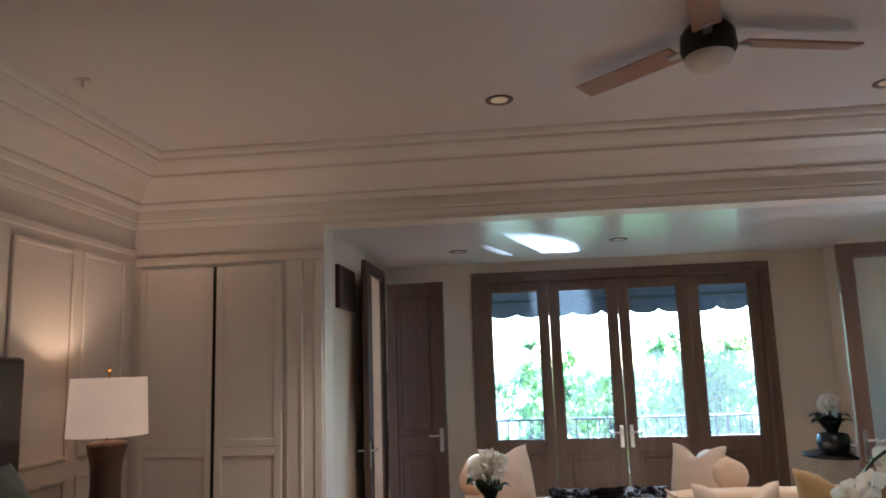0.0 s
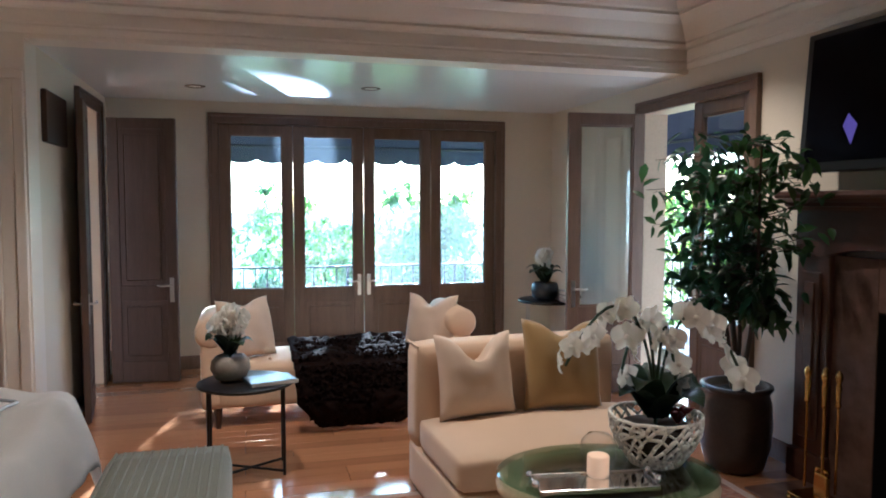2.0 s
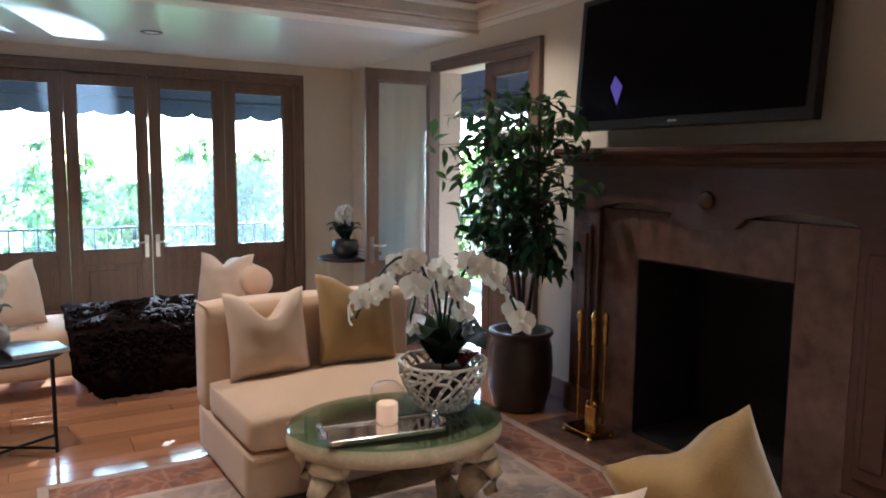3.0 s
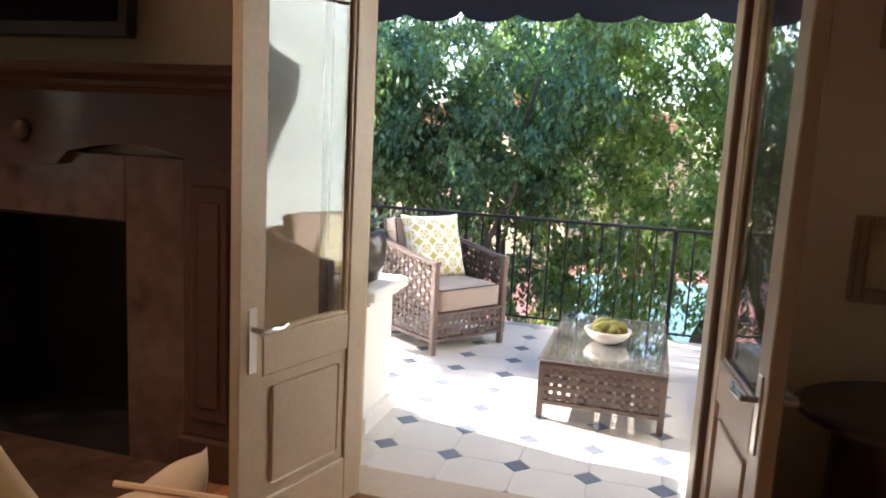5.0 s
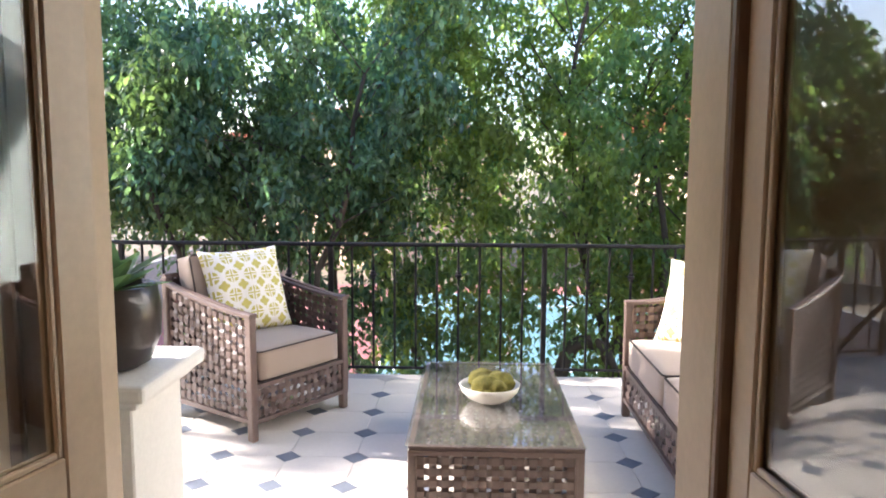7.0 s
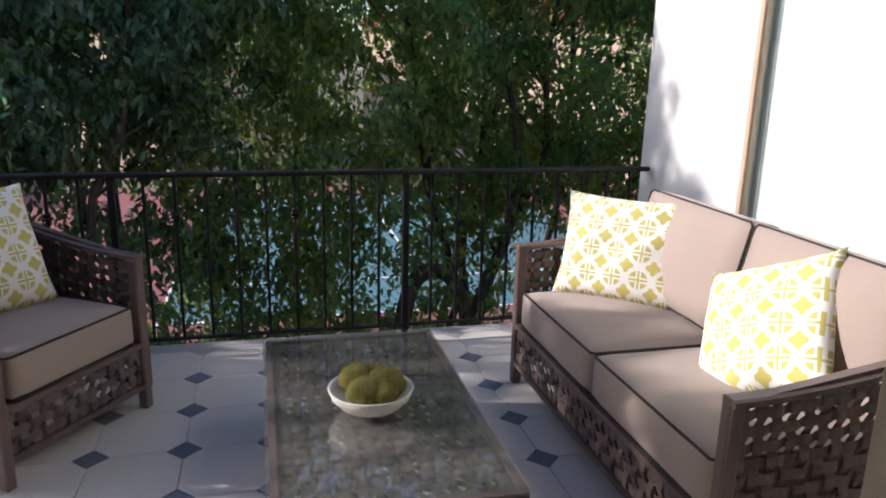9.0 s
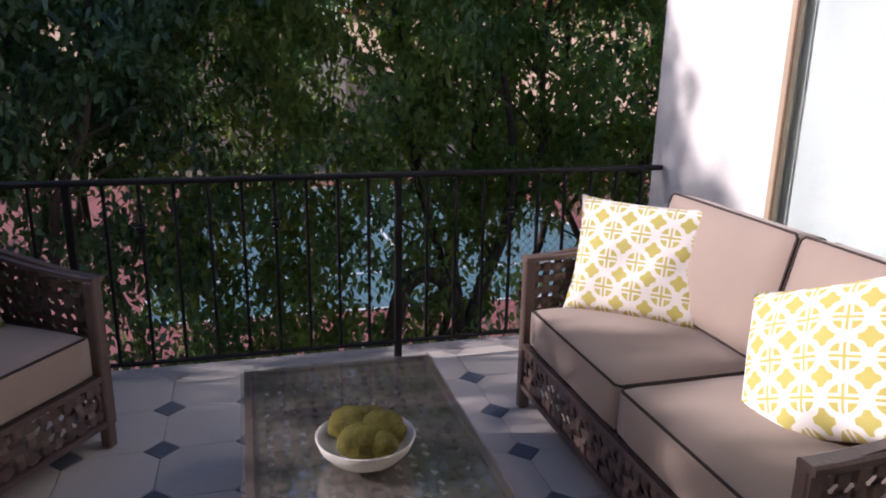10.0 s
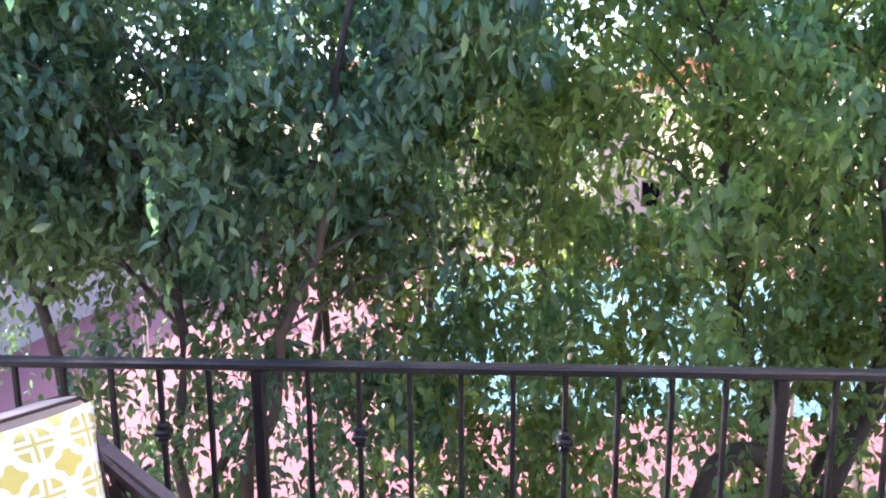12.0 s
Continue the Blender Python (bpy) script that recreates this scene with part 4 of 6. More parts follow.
pillow((1.65, 1.10, 0.47), 0.39, 0.53, 0.22, 146, -8, M_GOLD, "ochre velvet pillow propped on the loveseat", 13, 0.10, roll=26)
pillow((0.90, 1.10, 0.455), 0.46, 0.53, 0.2, 168, -12, M_LINEN, "cream linen pillow on the loveseat", 14, 0.3)
pillow((1.60, 0.84, 0.455), 0.36, 0.42, 0.18, 186, -20, M_LINEN, "cream linen pillow on the loveseat", 15, 0.2)

ct = thing("coffee_table", (1.46, 2.75, 0), -12, "oval coffee table, green-edged glass top on carved cream legs", "table")
part("apron", lathe(B(), [(0.40, 0.395), (0.455, 0.39), (0.475, 0.405), (0.48, 0.43), (0.468, 0.455), (0.45, 0.468), (0.36, 0.468), (0.36, 0.40), (0.40, 0.395)], 48, (0, 0, 0), 1.0, 0.74), M_CARVED, ct, "carved cream wooden rim", True)
part("glass_top", lathe(B(), [(0.0001, 0.470), (0.47, 0.470), (0.478, 0.476), (0.47, 0.483), (0.0001, 0.483)], 48, (0, 0, 0), 1.0, 0.74), G_TABLE, ct, "clear glass top with a green edge")
for a in (35, 145, 215, 325):
    bm = B()
    c, s = math.cos(radians(a)), math.sin(radians(a)) * 0.74
    pr = [(0.36, 0.40, 0.075), (0.40, 0.34, 0.085), (0.385, 0.26, 0.07), (0.34, 0.18, 0.05), (0.33, 0.10, 0.045), (0.36, 0.04, 0.06), (0.37, 0.0, 0.062)]
    tube(bm, [(r * c, r * s, z) for r, z, _ in pr], [q for _, _, q in pr], 12)
    tube(bm, [(0.43 * c, 0.43 * s, 0.32), (0.475 * c, 0.475 * s, 0.26), (0.465 * c, 0.465 * s, 0.19), (0.43 * c, 0.43 * s, 0.17)], [0.05, 0.036, 0.026, 0.018], 8)
    part("leg", bm, M_CARVED, ct, "scroll-carved leg", True)
tray = thing("serving_tray", (1.33, 2.62, 0.483), -8, "polished silver tray with ball handles on the glass top", "tray")
bm = B()
box(bm, -0.24, 0.24, -0.085, 0.085, 0.004, 0.012, 0.003, 1)
for a in ((-0.24, 0.24, -0.093, -0.085), (-0.24, 0.24, 0.085, 0.093), (-0.248, -0.24, -0.093, 0.093), (0.24, 0.248, -0.093, 0.093)):
    box(bm, a[0], a[1], a[2], a[3], 0.0, 0.022, 0.003, 1)
part("plate", bm, M_SILVER, tray)
for s in (-1, 1):
    bm = B()
    for y in (-0.05, 0.05):
        bmesh.ops.create_uvsphere(bm, u_segments=14, v_segments=8, radius=0.017, matrix=Matrix.Translation((s * 0.255, y, 0.034)))
    rod(bm, (s * 0.255, -0.05, 0.034), (s * 0.255, 0.05, 0.034), 0.006, n=8)
    part("tray_handle", bm, M_SILVER, tray, smooth=True)
cd = thing("candle_cloche", (1.38, 2.68, 0.495), 0, "peach candle under a clear glass globe", "candle")
part("candle", lathe(B(), [(0.044, 0), (0.046, 0.01), (0.046, 0.085), (0.04, 0.09), (0.0001, 0.086)], 24), M_CANDLE, cd, smooth=True)
gl = part("globe", lathe(B(), [(0.05, 0.0), (0.065, 0.04), (0.078, 0.10), (0.07, 0.15), (0.045, 0.175), (0.02, 0.182), (0.0001, 0.183)], 32), G_CLEAR, cd, "clear glass globe", True)
gl.visible_shadow = False


def openwork_bowl(at, label):
    """A white bowl of branching lattice: struts between neighbouring points on the bowl's wall."""
    th = thing("openwork_bowl", at, 0, label, "bowl")
    rnd = random.Random(5)
    bm = B()
    rows, cols = 8, 24

    def wall(u, v):
        r = 0.105 + 0.095 * math.sin(min(1, v * 1.08) * math.pi / 2)
        return Vector((r * math.cos(u), r * math.sin(u), v * 0.215))
    P = [[wall(math.tau * (c + 0.5 * (rr % 2) + rnd.uniform(-0.27, 0.27)) / cols, min(1, max(0, (rr + rnd.uniform(-0.2, 0.2)) / (rows - 1)))) for c in range(cols)] for rr in range(rows)]
    for rr in range(rows):
        for c in range(cols):
            if rr < rows - 1:
                k = c if rr % 2 == 0 else (c + 1) % cols
                rod(bm, P[rr][c], P[rr + 1][k], rnd.uniform(0.006, 0.010), n=6)
                if rnd.random() < 0.55:
                    rod(bm, P[rr][c], P[rr + 1][(k - 1) % cols], rnd.uniform(0.004, 0.007), n=6)
            if rr in (0, rows - 1) or rnd.random() < 0.2:
                rod(bm, P[rr][c], P[rr][(c + 1) % cols], 0.008, n=6)
    lathe(bm, [(0.0001, 0.0), (0.105, 0.0), (0.11, 0.008), (0.0001, 0.012)], 24)
    part("lattice", bm, M_CORAL, th, "white coral-like lattice", True)
    part("liner", lathe(B(), [(0.08, 0.013), (0.12, 0.06), (0.155, 0.15), (0.155, 0.165), (0.0001, 0.168)], 24), M_SOIL, th, "dark planting liner", True)
    return th


def orchid(at, scale, stems, seed, label, leaves=6, red=False, flower=0.052, peak=None):
    """Phalaenopsis: strap leaves, arching stems and five-petalled white flowers."""
    th = thing("orchid", at, 0, label, "orchid")
    rnd = random.Random(seed)
    for k in range(leaves):
        a = k * math.tau / leaves + rnd.uniform(-0.3, 0.3)
        L, wd = scale * rnd.uniform(0.16, 0.25), scale * rnd.uniform(0.055, 0.085)
        bm = B()
        prev = None
        for i in range(9):
            t = i / 8
            r = L * t * 0.9
            z = scale * (0.02 + 0.16 * math.sin(t * 2.2) * (0.7 + 0.3 * (k % 2)))
            ww = wd * math.sin(math.pi * min(1, 0.12 + 0.9 * t)) ** 0.6
            c, s = math.cos(a), math.sin(a)
            row = [bm.verts.new((r * c - q * ww * s, r * s + q * ww * c, z + abs(q) * 0.25 * ww)) for q in (-1, 0, 1)]
            if prev:
                for q in (0, 1):
                    bm.faces.new((prev[q], prev[q + 1], row[q + 1], row[q]))
            prev = row
        bmesh.ops.solidify(bm, geom=bm.faces[:], thickness=0.003)
        part("leaf", bm, M_LEAFD, th, smooth=True)
    for ax, ay, h, reach, nf in stems:
        pts = [Vector((0, 0, 0))]
        for i in range(1, 13):
            t = i / 12
            if peak:
                pts.append(Vector((ax * reach * t ** 1.5, ay * reach * t ** 1.5, h * (1 - ((t - peak) / peak) ** 2))))
            else:
                pts.append(Vector((ax * reach * t ** 2.0, ay * reach * t ** 2.0, h * (1.75 * t - 0.95 * t ** 2.4))))
        st = part("stem", tube(B(), pts, [0.0045 * scale + 0.0015] * 13, 6), M_LEAFD, th)
        for k in range(nf):
            t = 0.52 + 0.46 * k / max(1, nf - 1)
            p = pts[int(t * 12)].lerp(pts[min(12, int(t * 12) + 1)], t * 12 % 1)
            p = p + Vector((rnd.uniform(-0.03, 0.03), rnd.uniform(-0.03, 0.03), rnd.uniform(-0.045, 0.0))) * scale
            f = flower * scale * rnd.uniform(0.85, 1.15)
            m = Matrix.Translation(p) @ pose(0, 0, 0, rnd.uniform(60, 100), rnd.uniform(-25, 25), rnd.uniform(-75, 75) + 10)
            bm = B()
            for q, (wd, ln) in enumerate(((1.0, 1.0), (0.55, 1.0), (0.55, 0.95), (0.55, 0.95), (1.0, 1.0))):
                ang = radians((20, 90, 232, 308, 160)[q])
                c, s = math.cos(ang), math.sin(ang)
                prev = None
                for i in range(5):
                    tt = i / 4
                    rr, ww = f * ln * tt, f * 0.62 * wd * math.sin(math.pi * (0.08 + 0.86 * tt)) ** 0.8
                    row = [bm.verts.new(m @ Vector((rr * c - z * ww * s, rr * s + z * ww * c, f * 0.22 * tt * tt - 0.12 * f * abs(z)))) for z in (-1, 0, 1)]
                    if prev:
                        for z in (0, 1):
                            bm.faces.new((prev[z], prev[z + 1], row[z + 1], row[z]))
                    prev = row
            bmesh.ops.create_uvsphere(bm, u_segments=8, v_segments=6, radius=f * 0.2, matrix=m @ Matrix.Translation((0, 0, f * 0.12)))
            part("flower", bm, M_PETAL, st, smooth=True)
    if red:
        for k in range(10):
            a, L = k * math.tau / 10, rnd.uniform(0.05, 0.09)
            o = Vector((0.10, -0.02, 0.01))
            bm = tube(B(), [o, o + Vector((math.cos(a) * L * 0.5, math.sin(a) * L * 0.5, 0.05)), o + Vector((math.cos(a) * L, math.sin(a) * L, 0.055))], [0.012, 0.011, 0.002], 5)
            part("bract", bm, M_REDFLOWER, th, "dark red bract")
    return th


openwork_bowl((1.72, 2.80, 0.483), "white openwork ceramic bowl on the glass table")
orchid((1.72, 2.80, 0.65), 1.25, ((-0.93, 0.36, 0.53, 0.40, 9), (-0.80, 0.15, 0.47, 0.20, 6), (0.45, -0.35, 0.44, 0.14, 8), (0.93, -0.36, 0.50, 0.36, 10)), 21,
       "large white orchid with dark leaves and red bracts", 8, True, 0.050, 0.58)

rug = tagged(new("area_rug"), "faded grey-beige patterned rug with a rust border", "rug")
part("field", box(B(), 0.42, 2.32, 0.55, 3.52, 0.003, 0.012, 0.003, 1), M_RUG, rug)
bm = B()
for a in ((0.12, 0.38, 0.25, 3.82), (2.36, 2.62, 0.25, 3.82), (0.38, 2.36, 3.56, 3.82), (0.38, 2.36, 0.25, 0.51)):
    box(bm, a[0], a[1], a[2], a[3], 0.003, 0.011, 0.003, 1)
part("border", bm, M_RUGB, rug, "rust-orange border band")
bm = B()
for a in ((0.38, 0.42, 0.51, 3.56), (2.32, 2.36, 0.51, 3.56), (0.42, 2.32, 3.52, 3.56), (0.42, 2.32, 0.51, 0.55), (0.07, 0.12, 0.2, 3.87), (2.62, 2.67, 0.2, 3.87), (0.12, 2.62, 3.82, 3.87), (0.12, 2.62, 0.2, 0.25)):
    box(bm, a[0], a[1], a[2], a[3], 0.003, 0.0115, 0.002, 1)
part("stripe", bm, M_RUGL, rug, "pale guard stripe")

# fireplace
fp = tagged(new("fireplace"), "dark mahogany mantelpiece with brown marble slips", "fireplace")
Y0, Y1, FX = 1.44, 3.61, 3.13
for a in ((1.74, 2.04, 0.0, 1.34), (3.03, 3.33, 0.0, 1.34), (2.04, 3.03, 1.06, 1.34)):
    part("marble_slip", box(B(), FX + 0.03, XE, a[0], a[1], a[2], a[3], 0.004, 1), M_MARBLE, fp, "brown veined marble facing")
for a, b in ((1.47, 1.74), (3.33, 3.58)):
    bm = B()
    box(bm, FX, XE, a, b, 0.18, 1.34, 0.006, 1)
    pil = part("pilaster", bm, M_MANTEL, fp)
    part("plinth_block", box(B(), FX - 0.03, XE, a - 0.015, b + 0.015, 0.0, 0.18, 0.012), M_MANTEL, pil)
    part("raised_panel", box(B(), FX - 0.018, FX, a + 0.05, b - 0.05, 0.26, 1.24, 0.008, 1), M_MANTEL, pil)
    part("raised_panel", box(B(), FX - 0.026, FX - 0.018, a + 0.085, b - 0.085, 0.32, 1.18, 0.006, 1), M_MANTEL, pil)
n = 36
bm = B()
top, low = [], []
for i in range(n + 1):
    t = i / n
    y = 1.47 + t * 2.11
    dip = 0.035 * math.cos(t * math.tau * 2) + (0.045 if abs(t - 0.5) < 0.1 else 0) - 0.02
    top.append((y, 1.60))
    low.append((y, 1.33 - dip * (1 if 0.13 < t < 0.87 else 0)))
outline = low + top[::-1]
r0 = [bm.verts.new((FX - 0.012, y, z)) for y, z in outline]
r1 = [bm.verts.new((XE - 0.002, y, z)) for y, z in outline]
k = len(outline)
for i in range(n):
    bm.faces.new((r0[i], r0[i + 1], r0[k - 2 - i], r0[k - 1 - i]))
    bm.faces.new((r1[i + 1], r1[i], r1[k - 1 - i], r1[k - 2 - i]))
for i in range(k):
    bm.faces.new((r0[(i + 1) % k], r0[i], r1[i], r1[(i + 1) % k]))
bmesh.ops.recalc_face_normals(bm, faces=bm.faces[:])
fr = part("frieze", bm, M_MANTEL, fp, "frieze with a shaped lower edge")
bm = B()
lathe(bm, [(0.0001, 0.0), (0.05, 0.0), (0.045, 0.015), (0.02, 0.025), (0.0001, 0.028)], 20)
bmesh.ops.rotate(bm, matrix=Matrix.Rotation(radians(-90), 3, "Y"), verts=bm.verts[:])
bmesh.ops.translate(bm, vec=(FX - 0.012, 2.525, 1.42), verts=bm.verts[:])
part("rosette", bm, M_MANTEL, fr, smooth=True)
prof = [(XE, 1.59), (FX - 0.02, 1.59), (FX - 0.035, 1.61), (FX - 0.05, 1.615), (FX - 0.055, 1.635), (FX - 0.10, 1.655), (FX - 0.125, 1.66), (FX - 0.13, 1.675), (FX - 0.125, 1.695), (FX - 0.11, 1.70), (XE, 1.70)]
part("mantel_shelf", extrude_profile(B(), prof, "y", Y0 - 0.03, Y1 + 0.03), M_MANTEL, fp)
# thin black panels also cover the reveals of the opening
for nm, a in (("firebox_back", (0.45, 0.5, 2.0, 3.07, 0.0, 1.2)), ("firebox_side", (0.26, 0.45, 1.98, 2.039, 0.0, 1.2)), ("firebox_side", (0.26, 0.45, 3.031, 3.09, 0.0, 1.2)),
              ("firebox_top", (0.26, 0.45, 2.039, 3.031, 1.07, 1.2)), ("firebox_floor", (-0.07, 0.45, 2.046, 3.024, 0.001, 0.02)), ("firebox_lining", (-0.065, 0.26, 2.041, 2.046, 0.021, 1.055)),
              ("firebox_lining", (-0.065, 0.26, 3.024, 3.029, 0.021, 1.055)), ("firebox_lining", (-0.065, 0.26, 2.046, 3.024, 1.05, 1.058))):
    part(nm, box(B(), XE + a[0], XE + a[1], *a[2:]), M_MATTEBLACK, fp, "matte black lining")
bm = box(B(), 2.70, FX + 0.03, 1.60, 3.45, 0.001, 0.016, 0.004, 1)
tagged(part("hearth", bm, M_MARBLE), "polished brown marble hearth slab in the floor", "hearth", kind="structure")
ft = thing("fireplace_tools", (2.90, 3.12, 0.016), 0, "polished brass fireplace tool set on a footed stand", "fireplace tools")
bm = B()
box(bm, -0.09, 0.09, -0.12, 0.12, 0.03, 0.048, 0.005)
for a in (-0.08, 0.08):
    for b in (-0.11, 0.11):
        bmesh.ops.create_uvsphere(bm, u_segments=12, v_segments=8, radius=0.017, matrix=Matrix.Translation((a, b, 0.017)))
part("stand", bm, M_BRASS, ft, smooth=False)
for a, b, hd in ((-0.03, -0.06, "shovel"), (0.03, 0.0, "brush"), (-0.03, 0.06, "poker"), (0.035, -0.085, "tongs")):
    tl2 = part(hd, rod(B(), (a, b, 0.09), (a, b, 0.70), 0.007, n=8), M_BRASS, ft)
    part("tool_handle", lathe(B(), [(0.008, 0.55), (0.016, 0.56), (0.012, 0.58), (0.016, 0.66), (0.010, 0.68), (0.018, 0.70), (0.020, 0.72), (0.012, 0.74), (0.0001, 0.75)], 14, (a, b, 0)), M_BRASS, tl2, smooth=True)
    if hd in ("shovel", "brush"):
        part("head", box(B(), a - 0.015, a + 0.015, b - 0.045, b + 0.045, 0.06, 0.20, 0.01), M_BRASS, tl2)
tv = tagged(new("television"), "large black flat television hung above the mantel", "television")
tv.matrix_basis = pose(3.09, 2.71, 2.19, 0, 4, 0)
part("case", box(B(), -0.025, 0.035, -0.79, 0.79, -0.39, 0.39, 0.008), M_PLASTIC, tv)
part("screen", box(B(), -0.030, -0.0255, -0.745, 0.745, -0.335, 0.355, 0.002, 1), M_SCREEN, tv, "dark glossy screen")
part("badge", box(B(), -0.031, -0.0255, -0.03, 0.03, -0.365, -0.355, 0.001, 1), M_NICKEL, tv, "small pale maker's mark")
# violet reflection in the screen, drawn as a small glowing diamond
bm = B()
dv = [bm.verts.new((-0.0312, 0.43 + u, -0.17 + w)) for u, w in ((0.052, 0.02), (0.02, 0.085), (-0.045, 0.02), (-0.012, -0.085))]
bm.faces.new(dv)
part("screen_graphic", bm, M_VIOLET, tv, "violet reflection drawn as a glowing diamond on the dark screen")
part("wall_bracket", box(B(), 0.035, 0.12, -0.2, 0.2, -0.2, 0.2, 0.005), M_BLACKMET, tv)

# potted ficus by the fireplace
pf = thing("potted_ficus", (2.87, 3.76, 0), 0, "tall leafy ficus in a dark glazed pot", "plant")
part("pot", lathe(B(), [(0.14, 0), (0.17, 0.02), (0.205, 0.15), (0.215, 0.28), (0.205, 0.42), (0.19, 0.47), (0.20, 0.49), (0.215, 0.51), (0.21, 0.525), (0.175, 0.525), (0.17, 0.48)], 36), M_POT, pf, "dark glazed barrel pot", True)
part("soil", lathe(B(), [(0.172, 0.48), (0.10, 0.492), (0.0001, 0.495)], 24), M_SOIL, pf)
rng = np.random.default_rng(3)
tips = []
for k in range(5):
    a = k * 1.3
    base = Vector((0.05 * math.cos(a), 0.05 * math.sin(a), 0.48))
    endp = Vector((rng.uniform(-0.42, 0.0), (-0.66, -0.46, -0.28, -0.12, 0.04)[k], rng.uniform(1.80, 2.28)))
    pts = [base.lerp(endp, t) + Vector((0.03 * math.sin(5 * t + k), 0.03 * math.cos(4 * t + k), 0)) for t in np.linspace(0, 1, 9)]
    part("stem", tube(B(), pts, [0.016 - 0.0013 * i for i in range(9)], 7), M_BARK, pf)
    for t in np.linspace(0.42, 1, 16):
        p = pts[int(t * 8)]
        for q in range(3):
            an = rng.uniform(0, math.tau)
            e = p + Vector((math.cos(an), math.sin(an), rng.uniform(-0.25, 0.35))) * float(rng.uniform(0.14, 0.38))
            e.x = min(e.x, 0.26 if e.y > -0.1 else 0.04)
            tips.append((p, e))
bm = B()
lv = []
for p, e in tips:
    rod(bm, p, e, 0.004, 0.0015, 5, False)
    for t in np.linspace(0.35, 1.1, 6):
        lv.append(np.array(p.lerp(e, float(t))) + rng.normal(0, 0.02, 3))
part("twig", bm, M_BARK, pf, "thin twigs")["kind"] = "stuff"
v, fcs = leaf_cloud(np.array(lv), 0.105, rng, 0.45, 0.40)
fast_mesh("foliage", v, fcs, M_LEAF, pf, "glossy pointed leaves")

# daybed with throw and pillows
db = thing("daybed", (0, 0, 0), 0, "cream tufted daybed with rolled ends before the window", "daybed")
bm = B()
cushion(bm, -0.28, 1.68, 5.32, 6.02, 0.14, 0.46, 0.05, 0.015, 5)
part("seat", bm, M_CREAM, db, smooth=True)
for x, nm in ((-0.30, 0), (1.56, 1)):
    bm = B()
    cushion(bm, x - 0.06, x + 0.10, 5.33, 6.01, 0.14, 0.68, 0.04, 0.0)
    part("end_panel", bm, M_CREAM, db, smooth=True)
    bm = B()
    tube(bm, [(x + 0.02, 5.32, 0.70), (x + 0.02, 5.34, 0.70), (x + 0.02, 5.99, 0.70), (x + 0.02, 6.01, 0.70)], [0.09, 0.115, 0.115, 0.09], 20)
    part("bolster", bm, M_CREAM, db, smooth=True)
bm = B()
for i in range(8):
    for j in range(3):
        bmesh.ops.create_uvsphere(bm, u_segments=8, v_segments=5, radius=0.014, matrix=Matrix.Translation((-0.1 + i * 0.23, 5.45 + j * 0.22, 0.478)))
part("tuft_button", bm, M_CREAM, db)
for x in (-0.24, 1.62):
    for y in (5.38, 5.96):
        part("leg", rod(B(), (x, y, 0), (x, y, 0.15), 0.018, 0.03, 10), M_DARKWOOD, db)
pillow((0.0, 5.52, 0.47), 0.46, 0.46, 0.2, 35, -16, M_LINEN, "cream linen pillow leaning on the daybed's rolled end", 31, 0.1)
pillow((1.36, 5.55, 0.47), 0.44, 0.44, 0.18, -40, -14, M_LINEN, "pale striped pillow leaning on the daybed's rolled end", 32, 0.22)


def fur_throw():
    bm = B()
    nx, ny = 70, 80
    g = {}
    for i in range(nx + 1):
        for j in range(ny + 1):
            u, v = i / nx, j / ny
            x = 0.34 + u * 0.86
            s = v * 1.35
            y, z = (5.25 - 0.19 * math.sin(math.pi * min(1, (0.05 + s) / 0.5)) ** 0.8, 0.02 + s) if s < 0.45 else (5.27 + (s - 0.45), 0.475)
            if 0.38 < s < 0.55:
                t = (s - 0.38) / 0.17
                y, z = 5.15 + 0.22 * t, 0.39 + 0.085 * math.sin(t * math.pi / 2)
            z = min(z, 0.475)
            p = Vector((x, min(y, 6.06), z))
            k = noise.noise(p * 14) * 0.035 + noise.noise(p * 5) * 0.03
            flare = 0.06 * max(0, 0.4 - z)
            out = Vector((0, -1, 0)) if z < 0.42 else Vector((0, 0, 1))
            q = p + out * (0.03 + k) + Vector(((u - 0.5) * (0.10 - 1.7 * max(0, 0.24 - z)) + 0.012 * noise.noise(p * 9), -flare * 0.6, 0))
            q.z = max(0.012, q.z)
            g[i, j] = bm.verts.new(q)
    for i in range(nx):
        for j in range(ny):
            bm.faces.new((g[i, j], g[i, j + 1], g[i + 1, j + 1], g[i + 1, j]))
    bmesh.ops.recalc_face_normals(bm, faces=bm.faces[:])
    bmesh.ops.solidify(bm, geom=bm.faces[:], thickness=0.02)
    return bm


throw = thing("fur_throw", (0, 0, 0), 0, "dark brown ruffled fur throw over the daybed", "throw")
part("cloth", fur_throw(), M_FUR, throw, smooth=True)
rng = np.random.default_rng(8)
npts = 4200
px, ps = rng.uniform(0.33, 1.21, npts), rng.uniform(0.45, 1.15, npts)
pp = np.stack([px, 5.26 + (ps - 0.45), 0.492 + rng.normal(0, 0.01, npts)], 1)
zf = rng.uniform(0.05, 0.47, 3600)
xf = 0.77 + (rng.uniform(-0.45, 0.45, 3600)) * (1 - 1.7 * np.clip(0.24 - zf, 0, 1))
yf = 5.23 - 0.19 * np.sin(np.pi * np.clip((zf + 0.03) / 0.55, 0, 1)) ** 0.8
pp = np.concatenate([pp, np.stack([xf, yf, zf], 1)])
v, fcs = leaf_cloud(pp, 0.04, rng, 0.3, 0.6)
fast_mesh("ruffle", v, fcs, M_FUR, throw, "curled tufts")

